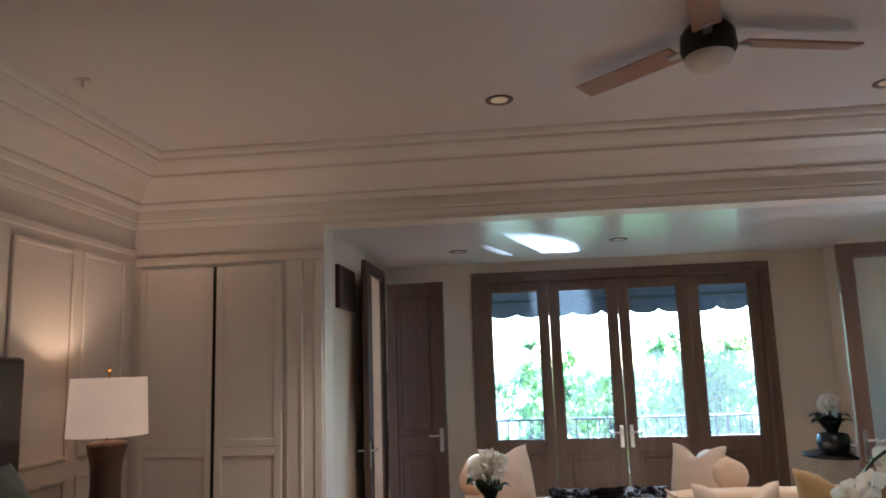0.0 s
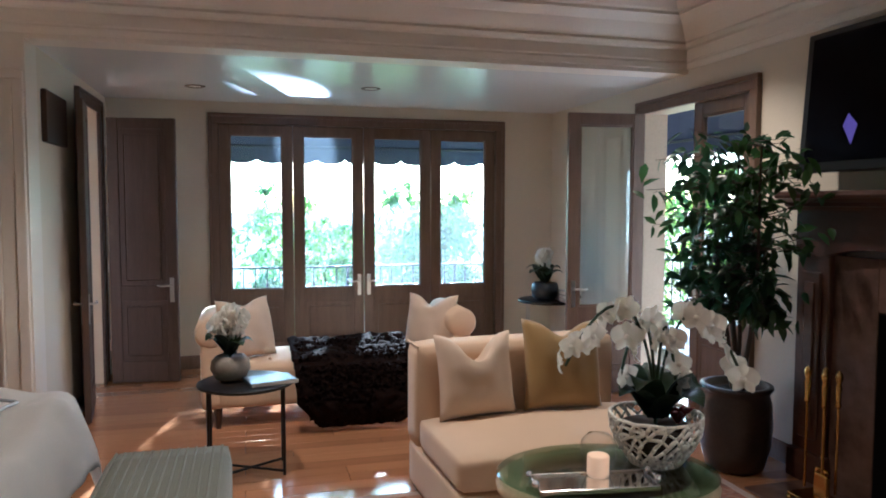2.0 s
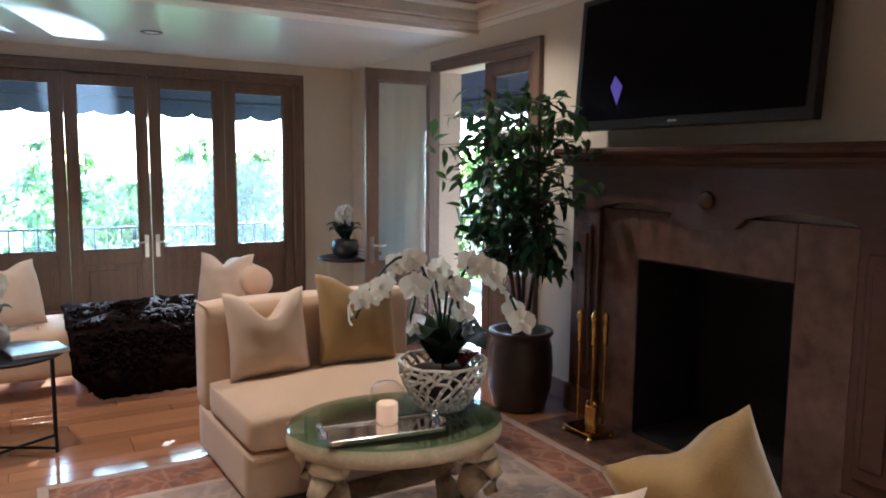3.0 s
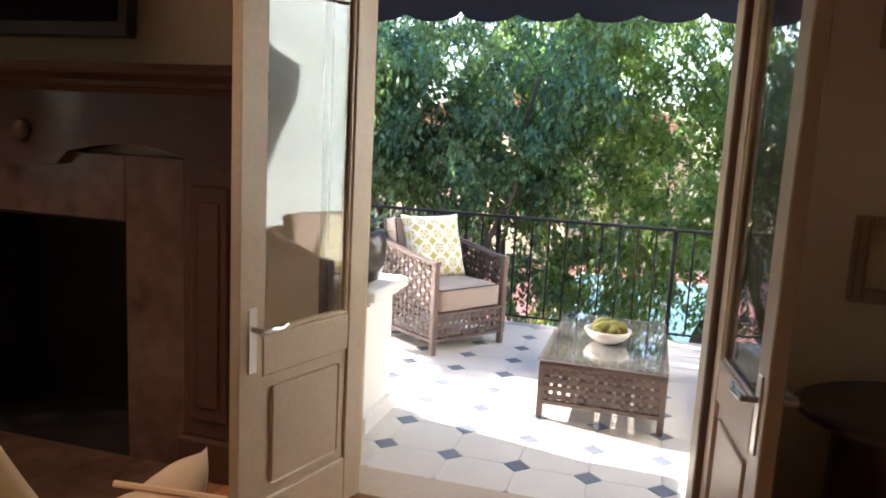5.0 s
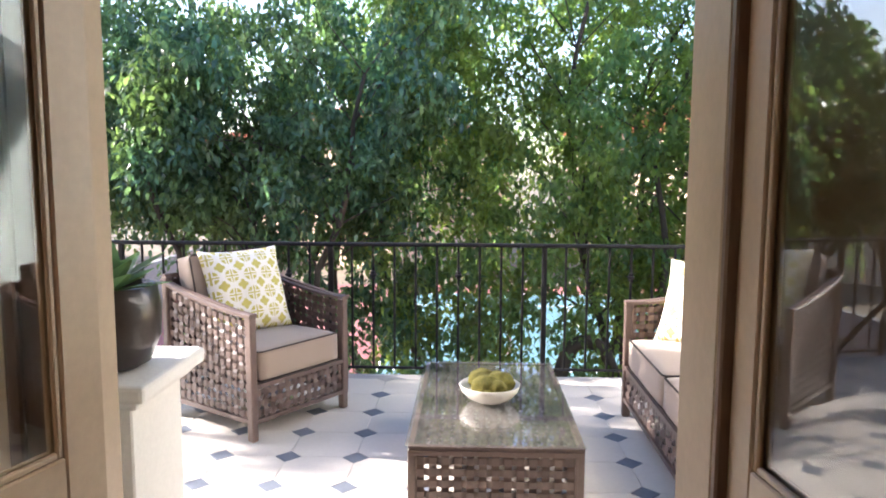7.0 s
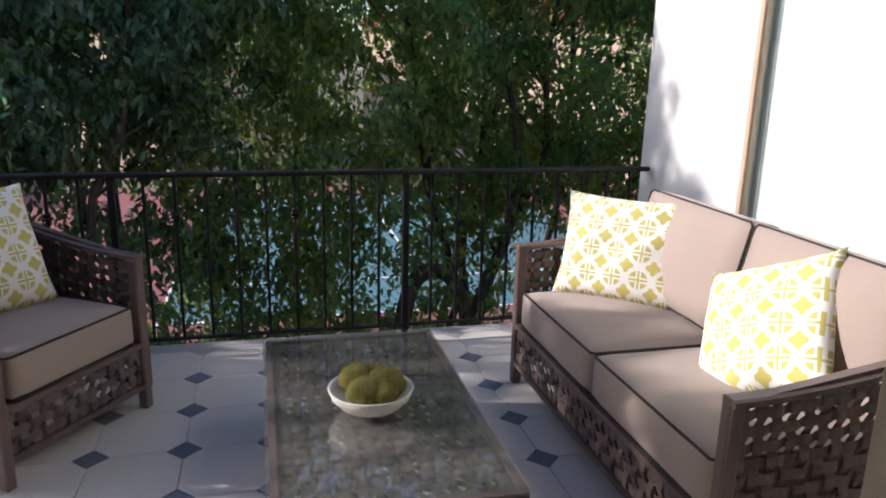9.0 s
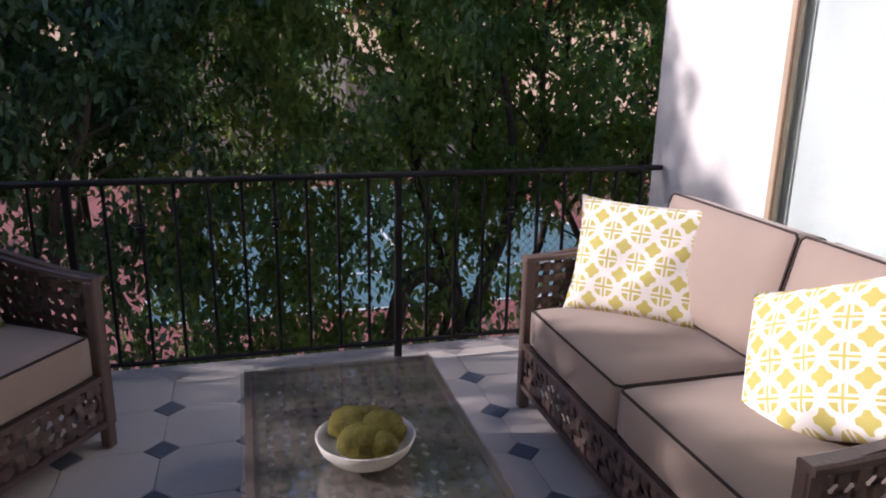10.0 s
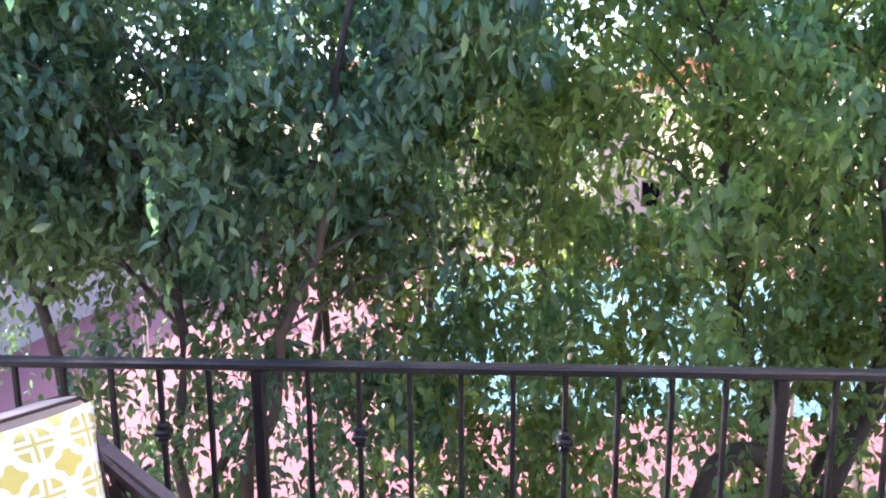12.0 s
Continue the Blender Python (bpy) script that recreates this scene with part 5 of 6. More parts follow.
# round side table with vase and book
st = thing("side_table", (-0.04, 4.47, 0), 0, "round dark side table with thin crossed metal legs", "table")
part("tabletop", lathe(B(), [(0.0001, 0.535), (0.275, 0.535), (0.285, 0.54), (0.285, 0.552), (0.278, 0.555), (0.0001, 0.552)], 40), M_BLACKMET, st, "dark metal tray top", True)
for a in (30, 150, 210, 330):
    c, s = math.cos(radians(a)) * 0.25, math.sin(radians(a)) * 0.25
    part("leg", rod(B(), (c, s, 0), (c, s, 0.537), 0.009, n=8), M_BLACKMET, st)
for a in (30, 150):
    c, s = math.cos(radians(a)) * 0.25, math.sin(radians(a)) * 0.25
    part("stretcher", rod(B(), (c, s, 0.012 + a * 0.00008), (-c, -s, 0.012 + a * 0.00008), 0.008, n=8), M_BLACKMET, st)
vs = thing("flower_vase", (-0.13, 4.52, 0.555), 0, "round grey stone vase on the side table", "vase")
part("body", lathe(B(), [(0.05, 0), (0.09, 0.015), (0.118, 0.07), (0.112, 0.12), (0.085, 0.15), (0.07, 0.155), (0.06, 0.145), (0.0001, 0.14)], 32), M_STONEVASE, vs, smooth=True)
orchid((-0.13, 4.52, 0.69), 0.85, ((-0.5, -0.4, 0.30, 0.12, 9), (0.5, -0.3, 0.34, 0.13, 9), (0.0, 0.3, 0.34, 0.08, 8), (-0.6, -0.1, 0.24, 0.14, 6), (0.5, -0.2, 0.25, 0.14, 6)), 41, "white orchid in a grey stone vase", 5, False, 0.066)
bk = thing("coffee_table_book", (0.10, 4.40, 0.555), 14, "large blue-grey book lying on the side table", "book")
part("cover", box(B(), -0.14, 0.14, -0.10, 0.10, 0.0, 0.026, 0.003, 1), M_BOOK, bk)
part("page_block", box(B(), -0.135, 0.142, -0.103, 0.103, 0.004, 0.022), M_BOOKW, bk)

# half-round console with black pot in the alcove corner
cn = thing("console_table", (2.72, 6.3, 0), 0, "thin-framed round metal table in the alcove corner", "table")
part("tabletop", lathe(B(), [(0.0001, 0.70), (0.28, 0.70), (0.29, 0.71), (0.29, 0.72), (0.28, 0.725), (0.0001, 0.725)], 36), M_BLACKMET, cn, smooth=True)
for a in (20, 110, 200, 290):
    c, s = math.cos(radians(a)) * 0.27, math.sin(radians(a)) * 0.27
    part("leg", rod(B(), (c, s, 0), (c, s, 0.702), 0.009, n=8), M_NICKEL, cn)
part("ring", lathe(B(), [(0.262, 0.14), (0.278, 0.14), (0.278, 0.155), (0.262, 0.155), (0.262, 0.14)], 32), M_NICKEL, cn)
bp = thing("flower_pot", (2.66, 6.25, 0.725), 0, "round black pot with a white orchid", "pot")
part("body", lathe(B(), [(0.07, 0), (0.115, 0.03), (0.13, 0.10), (0.115, 0.16), (0.105, 0.165), (0.09, 0.15), (0.0001, 0.148)], 32), M_PLASTIC, bp, smooth=True)
orchid((2.66, 6.25, 0.87), 0.95, ((-0.3, -0.3, 0.36, 0.10, 8), (0.1, -0.2, 0.38, 0.06, 8), (-0.4, 0.1, 0.33, 0.12, 6)), 51, "white orchid in a black pot", 8, False, 0.062)
for i in range(3):
    bk = thing("book", (2.84, 6.13, 0.725 + 0.032 * i), 6 * i - 4, "pale hardback book in a small stack", "book", "books on the alcove table")
    part("cover", box(B(), -0.08, 0.08, -0.11, 0.11, 0.0, 0.031, 0.002, 1), M_BOOK if i == 1 else M_BOOKW, bk)
    part("page_block", box(B(), -0.083, 0.076, -0.107, 0.107, 0.004, 0.027), M_LINE, bk)

# console and mirror south of the balcony door
cs = thing("console_desk", (0, 0, 0), 0, "dark round-cornered console table by the balcony door", "table")
bm = B()
lathe(bm, [(0.0001, 0.745), (0.43, 0.745), (0.445, 0.755), (0.445, 0.772), (0.43, 0.78), (0.0001, 0.78)], 40, (2.86, -1.02, 0), 0.75, 1.1)
part("tabletop", bm, M_DARKWOOD, cs, smooth=False)
part("drum", lathe(B(), [(0.33, 0.06), (0.36, 0.1), (0.36, 0.70), (0.38, 0.745)], 40, (2.86, -1.02, 0), 0.72, 1.05), M_DARKWOOD, cs, smooth=True)
part("plinth", lathe(B(), [(0.37, 0), (0.37, 0.06), (0.33, 0.06)], 40, (2.86, -1.02, 0), 0.75, 1.05), M_DARKWOOD, cs)
for i in range(3):
    bk = thing("book", (2.98, -0.98, 0.78 + 0.035 * i), 12 - 9 * i, "dark hardback book in a stack on the console", "book", "books on the console")
    part("cover", box(B(), -0.10, 0.10, -0.14, 0.14, 0.0, 0.034, 0.003, 1), M_BOOK, bk)
    part("page_block", box(B(), -0.104, 0.095, -0.136, 0.136, 0.004, 0.03), M_BOOKW, bk)
mi = tagged(new("wall_mirror"), "tall mirror in a stepped wooden fretwork frame", "mirror")
part("glass", box(B(), XE - 0.02, XE - 0.012, -1.46, -0.98, 1.16, 2.05, 0.001, 1), M_MIRROR, mi)
bm = B()
for y0, y1, z0, z1 in ((-1.0, -0.95, 1.10, 2.1), (-1.49, -1.44, 1.10, 2.1), (-1.44, -1.0, 1.10, 1.15), (-1.44, -1.0, 2.05, 2.1)):
    box(bm, XE - 0.04, XE - 0.012, y0, y1, z0, z1, 0.004, 1)
part("inner_frame", bm, M_FRAME, mi)
fret = part("fretwork", box(B(), XE - 0.03, XE - 0.002, -1.44, -1.0, 1.02, 1.06, 0.004, 1), M_FRET, mi, "stepped outer fretwork")
for sgn, c in ((1, -0.95), (-1, -1.49)):
    def fy(a, b):
        return sorted((c + sgn * a, c + sgn * b))
    for a, b, z0, z1 in ((0.19, 0.235, 1.02, 1.30), (0.10, 0.19, 1.27, 1.30), (0.10, 0.145, 1.30, 1.82), (0.10, 0.19, 1.82, 1.85), (0.19, 0.235, 1.82, 2.3), (0.0, 0.19, 1.02, 1.065)):
        y0, y1 = fy(a, b)
        part("fret_bar", box(B(), XE - 0.035, XE, y0, y1, z0, z1, 0.004, 1), M_FRET, fret)
        if z1 - z0 > 0.1:
            part("inlay_line", box(B(), XE - 0.037, XE - 0.034, y0 + 0.006, y0 + 0.012, z0 + 0.01, z1 - 0.01), M_FRAME, fret)
            part("inlay_line", box(B(), XE - 0.037, XE - 0.034, y1 - 0.012, y1 - 0.006, z0 + 0.01, z1 - 0.01), M_FRAME, fret)
bm = box(B(), XE - 0.012, XE - 0.002, -1.62, -0.82, 1.06, 2.2)
part("backing", bm, M_PANEL, mi)

# ---- balcony ----
XR = 6.30                     # railing
bm = B()
box(bm, XEO, 6.42, -1.62, 8.6, -0.35, -0.03)
box(bm, XA - 1.5, XEO, YFO, 8.6, -0.35, -0.03)
structure("balcony_slab", bm, M_GROUT, "concrete balcony slab with grouted top")
bm = B()
box(bm, 6.405, 6.47, -1.62, 8.6, -0.38, 0.0, 0.01)
box(bm, 6.24, 6.405, -1.62, 8.6, -0.03, -0.001, 0.003, 1)
structure("balcony_edge", bm, M_EDGE, "stone edge of the balcony, coloured as it looks in shade")
bm = B()
box(bm, XEO, 3.80, -1.87, -1.62, -3.6, 3.6)
box(bm, 5.56, 6.42, -1.87, -1.62, -3.6, 3.6)
box(bm, 3.80, 5.56, -1.87, -1.62, -3.6, 0.12)
box(bm, 3.80, 5.56, -1.87, -1.62, 2.6, 3.6)
box(bm, XEO, 6.42, -4.6, -4.4, -3.6, 3.6)
box(bm, 6.17, 6.42, -4.4, -1.87, -3.6, 3.6)
box(bm, XEO, 6.17, -4.4, -1.87, 3.4, 3.6)
box(bm, XEO, 6.17, -4.4, -1.87, -0.2, 0.0)
structure("wall_wing", bm, M_STUCCO, "white stucco wing wall beside the balcony")
win = tagged(new("window_2"), "tall fixed window in the white wing wall", "window", kind="structure")
bm = B()
for a in ((3.80, 3.85, 0.12, 2.6), (5.52, 5.56, 0.12, 2.6), (3.85, 5.51, 0.12, 0.17), (3.85, 5.51, 2.55, 2.6)):
    box(bm, a[0], a[1], -1.652, -1.612, a[2], a[3], 0.006, 1)
part("window_frame", bm, M_CREAMWOOD, win)
bm = B()
for a in ((5.505, 5.519, 0.17, 2.55), (3.845, 3.865, 0.17, 2.55)):
    box(bm, a[0], a[1], -1.611, -1.603, a[2], a[3], 0.003, 1)
part("glazing_bead", bm, M_FRAME, win)
p = part("pane", box(B(), 3.85, 5.519, -1.634, -1.628, 0.17, 2.55), G_TINT, win)
p.visible_shadow = False
cu = thing("sheer_curtain", (0, 0, 0), 0, "sheer curtain behind the wing window, glass reflections put into its colour", "curtain")
bm = B()
prev = None
for i in range(121):
    x = 3.82 + i * 1.72 / 120
    y = -1.675 + 0.012 * noise.noise((i * 0.11, 3.1, 0)) + 0.004 * noise.noise((i * 0.35, 7.3, 0))
    row = [bm.verts.new((x, y, 0.14)), bm.verts.new((x, y - 0.012 * noise.noise((i * 0.08, 0.4, 5)), 2.58))]
    if prev:
        bm.faces.new((prev[0], row[0], row[1], prev[1]))
    prev = row
part("cloth", bm, M_CURTAIN, cu, smooth=True)
part("curtain_rod", rod(B(), (3.85, -1.70, 2.575), (5.52, -1.70, 2.575), 0.012), M_NICKEL, cu)

# masonry pier with a potted agave
pr = tagged(new("balcony_pier"), "white stucco pier with moulded cap and base", "pier", kind="structure")
bm = B()
box(bm, 3.83, 4.20, 1.205, 1.84, 0.09, 0.66, 0.006, 1)
box(bm, 3.80, 4.24, 1.175, 1.87, 0, 0.09, 0.012)
box(bm, 3.80, 4.23, 1.175, 1.87, 0.65, 0.68, 0.012)
box(bm, 3.77, 4.27, 1.14, 1.90, 0.68, 0.735, 0.014)
part("shaft", bm, M_STUCCO, pr)
ap = thing("planter", (3.99, 1.345, 0.735), 0, "dark bowl planter with a green agave on the pier", "planter")
part("pot", lathe(B(), [(0.09, 0), (0.125, 0.018), (0.158, 0.10), (0.163, 0.19), (0.15, 0.262), (0.14, 0.266), (0.135, 0.235), (0.0001, 0.23)], 36), M_POT, ap, "dark brown ceramic pot", True)
rnd = random.Random(4)
for k in range(26):
    a, L, up = k * 2.4, rnd.uniform(0.13, 0.215), rnd.uniform(0.15, 1.0)
    bm = B()
    prev = None
    for i in range(6):
        t = i / 5
        r, z = L * t * math.cos(up * (1 - 0.4 * t)), 0.232 + L * t * math.sin(up)
        w = 0.036 * math.sin(math.pi * (0.2 + 0.78 * t)) ** 0.8
        c, s = math.cos(a), math.sin(a)
        row = [bm.verts.new((r * c - q * w * s, r * s + q * w * c, z + 0.3 * abs(q) * w)) for q in (-1, 0, 1)]
        if prev:
            for q in (0, 1):
                bm.faces.new((prev[q], prev[q + 1], row[q + 1], row[q]))
        prev = row
    part("blade", bm, M_LEAF2, ap)

# wrought iron railing
def railing(name, axis, fixed, a, b, posts, step, label):
    rl = tagged(new(name), label, "railing", kind="structure")

    def at(u, z, o=0.0):
        return (fixed + o, u, z) if axis == "y" else (u, fixed + o, z)

    def bar(bm, u0, u1, w, z0, z1, bev=0.003):
        if axis == "y":
            box(bm, fixed - w / 2, fixed + w / 2, u0, u1, z0, z1, bev, 1)
        else:
            box(bm, u0, u1, fixed - w / 2, fixed + w / 2, z0, z1, bev, 1)
    part("top_rail", (lambda m: (bar(m, a, b, 0.042, 0.878, 0.902, 0.006), m)[1])(B()), M_IRON, rl)
    part("bottom_rail", (lambda m: (bar(m, a, b, 0.025, 0.085, 0.10), m)[1])(B()), M_IRON, rl)
    slim = B()
    bar(slim, -0.007, 0.007, 0.014, 0.10, 0.878, 0.002)
    proto = part("baluster", slim, M_IRON, rl)
    kn = B()
    for z, r in ((0.676, 0.015), (0.695, 0.021), (0.714, 0.015)):
        if axis == "y":
            box(kn, fixed - r, fixed + r, -r, r, z - 0.009, z + 0.009, 0.005, 1)
        else:
            box(kn, -r, r, fixed - r, fixed + r, z - 0.009, z + 0.009, 0.005, 1)
    collar = part("collar", kn, M_IRON, proto, "forged collar")
    post_me = B()
    bar(post_me, -0.016, 0.016, 0.032, 0.0, 0.878, 0.003)
    pp0 = part("post", post_me, M_IRON, rl)
    sh = (lambda u: Matrix.Translation((0, u, 0)) if axis == "y" else Matrix.Translation((u, 0, 0)))
    u = posts[0]
    while u > a + 0.05:
        u -= step
    u += step
    k = 0
    first_b = first_p = True
    while u < b - 0.02:
        is_post = any(abs(u - q) < step * 0.4 for q in posts)
        if is_post:
            o = pp0 if first_p else new("post", pp0.data)
            o.parent, first_p = rl, False
            o.matrix_basis = sh(u)
        else:
            o = proto if first_b else new("baluster", proto.data)
            o.parent = rl
            o.matrix_basis = sh(u)
            if k % 4 == 1 and not first_b:
                new("collar", collar.data).parent = o
            first_b = False
        k += 1
        u += step
    return rl


railing("railing_east", "y", XR, -1.60, 8.45, [-0.276 + 1.354 * i for i in range(-1, 7)], 0.1354, "black wrought iron balcony railing")
railing("railing_north", "x", 8.40, XA - 1.4, XR, [-0.2 + 1.3 * i for i in range(-1, 5)], 0.13, "black wrought iron railing outside the french window")

# canvas awnings with scalloped valances
def awning(name, axis, wall, out, a, b, z_wall, z_front, reach, label):
    th = tagged(new(name), label, "awning")

    def at(d, u, z):
        return (wall + out * d, u, z) if axis == "y" else (u, wall + out * d, z)
    bm = B()
    v = [bm.verts.new(at(0.0, a, z_wall)), bm.verts.new(at(0.0, b, z_wall)), bm.verts.new(at(reach, b, z_front)), bm.verts.new(at(reach, a, z_front))]
    bm.faces.new(v)
    bmesh.ops.solidify(bm, geom=bm.faces[:], thickness=0.012)
    part("canopy", bm, M_NAVY, th)
    bm = B()
    prev = None
    n = int((b - a) / 0.02)
    for i in range(n + 1):
        u = a + (b - a) * i / n
        ph = (u - a) / 0.33 % 1
        drop = 0.155 + 0.055 * abs(math.sin(math.pi * ph)) ** 0.5
        row = [bm.verts.new(at(reach + 0.004, u, z_front + 0.004)), bm.verts.new(at(reach + 0.006 + 0.004 * math.sin(u * 9), u, z_front - drop))]
        if prev:
            bm.faces.new((prev[0], row[0], row[1], prev[1]))
        prev = row
    bmesh.ops.solidify(bm, geom=bm.faces[:], thickness=0.005)
    part("valance", bm, M_NAVY, th, "scalloped valance")
    part("front_bar", rod(B(), at(reach - 0.02, a, z_front - 0.02), at(reach - 0.02, b, z_front - 0.02), 0.015), M_IRON, th)
    for u in (a + 0.03, b - 0.03):
        part("arm", rod(B(), at(0.0, u, z_front - 0.02), at(reach - 0.02, u, z_front - 0.02), 0.012), M_IRON, th)
    return th


awning("awning", "y", XEO, 1, -0.92, 8.3, 3.0, 2.35, 1.25, "long navy canvas awning over the balcony doors")
awning("awning", "x", YFO, 1, -0.9, 3.2, 2.9, 2.28, 0.75, "navy canvas awning over the french window")

# wicker furniture
def weave_panel(bm, w, h, cell=0.048, strip=0.030, t=0.005, frame=0.022):
    """An open basket weave in the xz plane, 0..w by 0..h, of flat strips going over and under, in a square frame."""
    for a in ((0, frame, 0, h), (w - frame, w, 0, h), (frame, w - frame, 0, frame), (frame, w - frame, h - frame, h)):
        box(bm, a[0], a[1], -0.014, 0.014, a[2], a[3])
    nx, nz = max(2, round((w - 2 * frame) / cell)), max(2, round((h - 2 * frame) / cell))
    cx, cz = (w - 2 * frame) / nx, (h - 2 * frame) / nz

    def strip_mesh(pts, half, horizontal):
        prev = None
        for u, y in pts:
            row = [bm.verts.new((u, y, q) if horizontal else (q, y, u)) for q in half]
            if prev:
                bm.faces.new((prev[0], row[0], row[1], prev[1]))
            prev = row
    hw = strip / 2
    for k in range(nz):
        c = frame + (k + 0.5) * cz
        strip_mesh([(frame, 0.0)] + [(frame + (i + 0.5 + e) * cx, t * (1 if (i + k) % 2 else -1)) for i in range(nx) for e in (-0.27, 0.27)] + [(w - frame, 0.0)], (c - hw, c + hw), True)
    for i in range(nx):
        c = frame + (i + 0.5) * cx
        strip_mesh([(frame, 0.0)] + [(frame + (k + 0.5 + e) * cz, t * (-1 if (i + k) % 2 else 1)) for k in range(nz) for e in (-0.27, 0.27)] + [(h - frame, 0.0)], (c - hw, c + hw), False)
    return bm


def panel(name, w, h, m, parent, cell=0.048, rise=0.0):
    bm = weave_panel(B(), w, h, cell)
    for v in bm.verts:
        v.co.z += rise * (max(0.0, v.co.x) / w) ** 1.8 * v.co.z / h
    ob = part(name, bm, M_WICKER, parent)
    ob.matrix_basis = m
    return ob


def piped(parent, x0, x1, y0, y1, z0, z1, seed, name="seat_cushion", crown=0.012):
    bm = B()
    cushion(bm, x0, x1, y0, y1, z0, z1, 0.024, crown, seed)
    c = part(name, bm, M_CUSH, parent, "taupe canvas cushion", True)
    bm = B()
    for z in (z0 + 0.008, z1 - 0.008):
        pts = [(x0 + 0.006, y0 + 0.02, z), (x0 + 0.02, y0 + 0.006, z), (x1 - 0.02, y0 + 0.006, z), (x1 - 0.006, y0 + 0.02, z), (x1 - 0.006, y1 - 0.02, z), (x1 - 0.02, y1 - 0.006, z), (x0 + 0.02, y1 - 0.006, z), (x0 + 0.006, y1 - 0.02, z), (x0 + 0.006, y0 + 0.02, z)]
        tube(bm, pts, 0.005, 5)
    part("piping", bm, M_PIPING, c, "dark corded edge")
    return c


def wicker_seat(name, at, turn, w, d, label, category, cushions):
    """A woven lounge seat: front along x at y=0, depth towards +y. Sides slope up slightly to the back."""
    th = thing(name, at, turn, label, category, "wicker seats on the balcony")
    side, arm, seat = 0.05, 0.645, 0.29
    for x in (0.0, w - side):
        for y in (0.0, d - 0.05):
            part("leg", box(B(), x, x + side * 0.8, y, y + 0.045, 0, arm - 0.005 if y == 0 else 0.78, 0.006, 1), M_WICKER, th)
    panel("apron", w - 0.008, 0.20, pose(0.004, 0.018, 0.09), th)
    for x in (0.02, w - 0.02):
        panel("side_panel", d - 0.008, arm - 0.09, pose(x, 0.004, 0.09, 0, 0, 90), th, rise=0.11)
        bm = B()
        ring = None
        for k in range(13):
            y, z = d * k / 12, arm + 0.11 * (k / 12) ** 1.8
            r = [bm.verts.new(c) for c in ((x - 0.026, y, z - 0.012), (x - 0.026, y, z + 0.004), (x - 0.018, y, z + 0.009), (x + 0.018, y, z + 0.009), (x + 0.026, y, z + 0.004), (x + 0.026, y, z - 0.012))]
            if ring:
                for q in range(6):
                    bm.faces.new((ring[q], ring[(q + 1) % 6], r[(q + 1) % 6], r[q]))
            else:
                bm.faces.new(r[::-1])
            ring = r
        bm.faces.new(ring)
        bmesh.ops.recalc_face_normals(bm, faces=bm.faces[:])
        part("arm_cap", bm, M_WICKER, th)
    panel("back_panel", w - 0.008, 0.70, pose(0.004, d - 0.022, 0.09), th)
    part("seat_deck", box(B(), 0.03, w - 0.03, 0.02, d - 0.04, seat - 0.02, seat - 0.002, 0.004, 1), M_WICKER, th)
    cw = (w - 0.13) / cushions
    for i in range(cushions):
        x0 = 0.065 + i * cw
        piped(th, x0 + 0.002, x0 + cw - 0.002, 0.012, d - 0.16, seat, seat + 0.165, i)
        c = piped(th, x0 + 0.003, x0 + cw - 0.003, 0.0, 0.44, 0.0, 0.135, i + 5, "back_cushion", 0.035)
        c.matrix_basis = pose(0, d - 0.135, seat + 0.155, 77)
    return th


# armchair: front edge from (5.21, 1.26) to (5.79, 0.88)
AT = math.degrees(math.atan2(0.88 - 1.263, 5.79 - 5.21))
wicker_seat("wicker_armchair", (5.205, 1.266, 0), AT, 0.70, 0.74, "brown woven armchair with taupe cushions on the tiles", "armchair", 1)
m = pose(5.205, 1.266, 0, 0, 0, AT)
q = m @ Vector((0.33, 0.36, 0.455))
pillow(tuple(q), 0.50, 0.49, 0.15, AT - 8, -20, M_PATTERN, "cream pillow with a yellow ring pattern on the armchair", 61)
# loveseat along the wing wall
wicker_seat("wicker_loveseat", (5.735, -0.66, 0), 180, 1.56, 0.76, "brown woven loveseat with taupe cushions by the wing wall", "sofa", 2)
pillow((5.46, -1.0, 0.45), 0.54, 0.46, 0.16, 226, -20, M_PATTERN, "cream pillow with a yellow ring pattern in the sun", 62)
pillow((4.525, -1.01, 0.45), 0.50, 0.47, 0.16, 197, -31, M_PATTERN, "cream pillow with a yellow ring pattern leaning on the arm", 63, roll=-24)

tb = thing("wicker_coffee_table", (4.395, -0.245, 0), 0, "low woven coffee table with a glass top", "table")
TW, TD, TH = 1.21, 0.675, 0.315
for x in (0, TW - 0.04):
    for y in (0, TD - 0.04):
        part("leg", box(B(), x, x + 0.035, y, y + 0.035, 0, TH, 0.005, 1), M_WICKER, tb)
panel("side_panel", TW - 0.012, 0.225, pose(0.004, 0.019, 0.085), tb)
panel("side_panel", TW - 0.012, 0.225, pose(0.004, TD - 0.024, 0.085), tb)
panel("end_panel", TD - 0.012, 0.225, pose(0.012, 0.004, 0.085, 0, 0, 90), tb)
panel("end_panel", TD - 0.012, 0.225, pose(TW - 0.024, 0.004, 0.085, 0, 0, 90), tb)
panel("woven_top", TW - 0.008, TD - 0.008, pose(0.002, TD - 0.008, TH - 0.004, 90, 0, 0), tb)
part("glass_top", box(B(), -0.004, TW + 0.004, -0.004, TD + 0.004, TH + 0.008, TH + 0.016, 0.002, 1), G_PATIO, tb, "clear glass sheet")
bw = thing("moss_bowl", (4.93, 0.10, TH + 0.016), 0, "white footed bowl filled with yellow-green moss", "bowl")
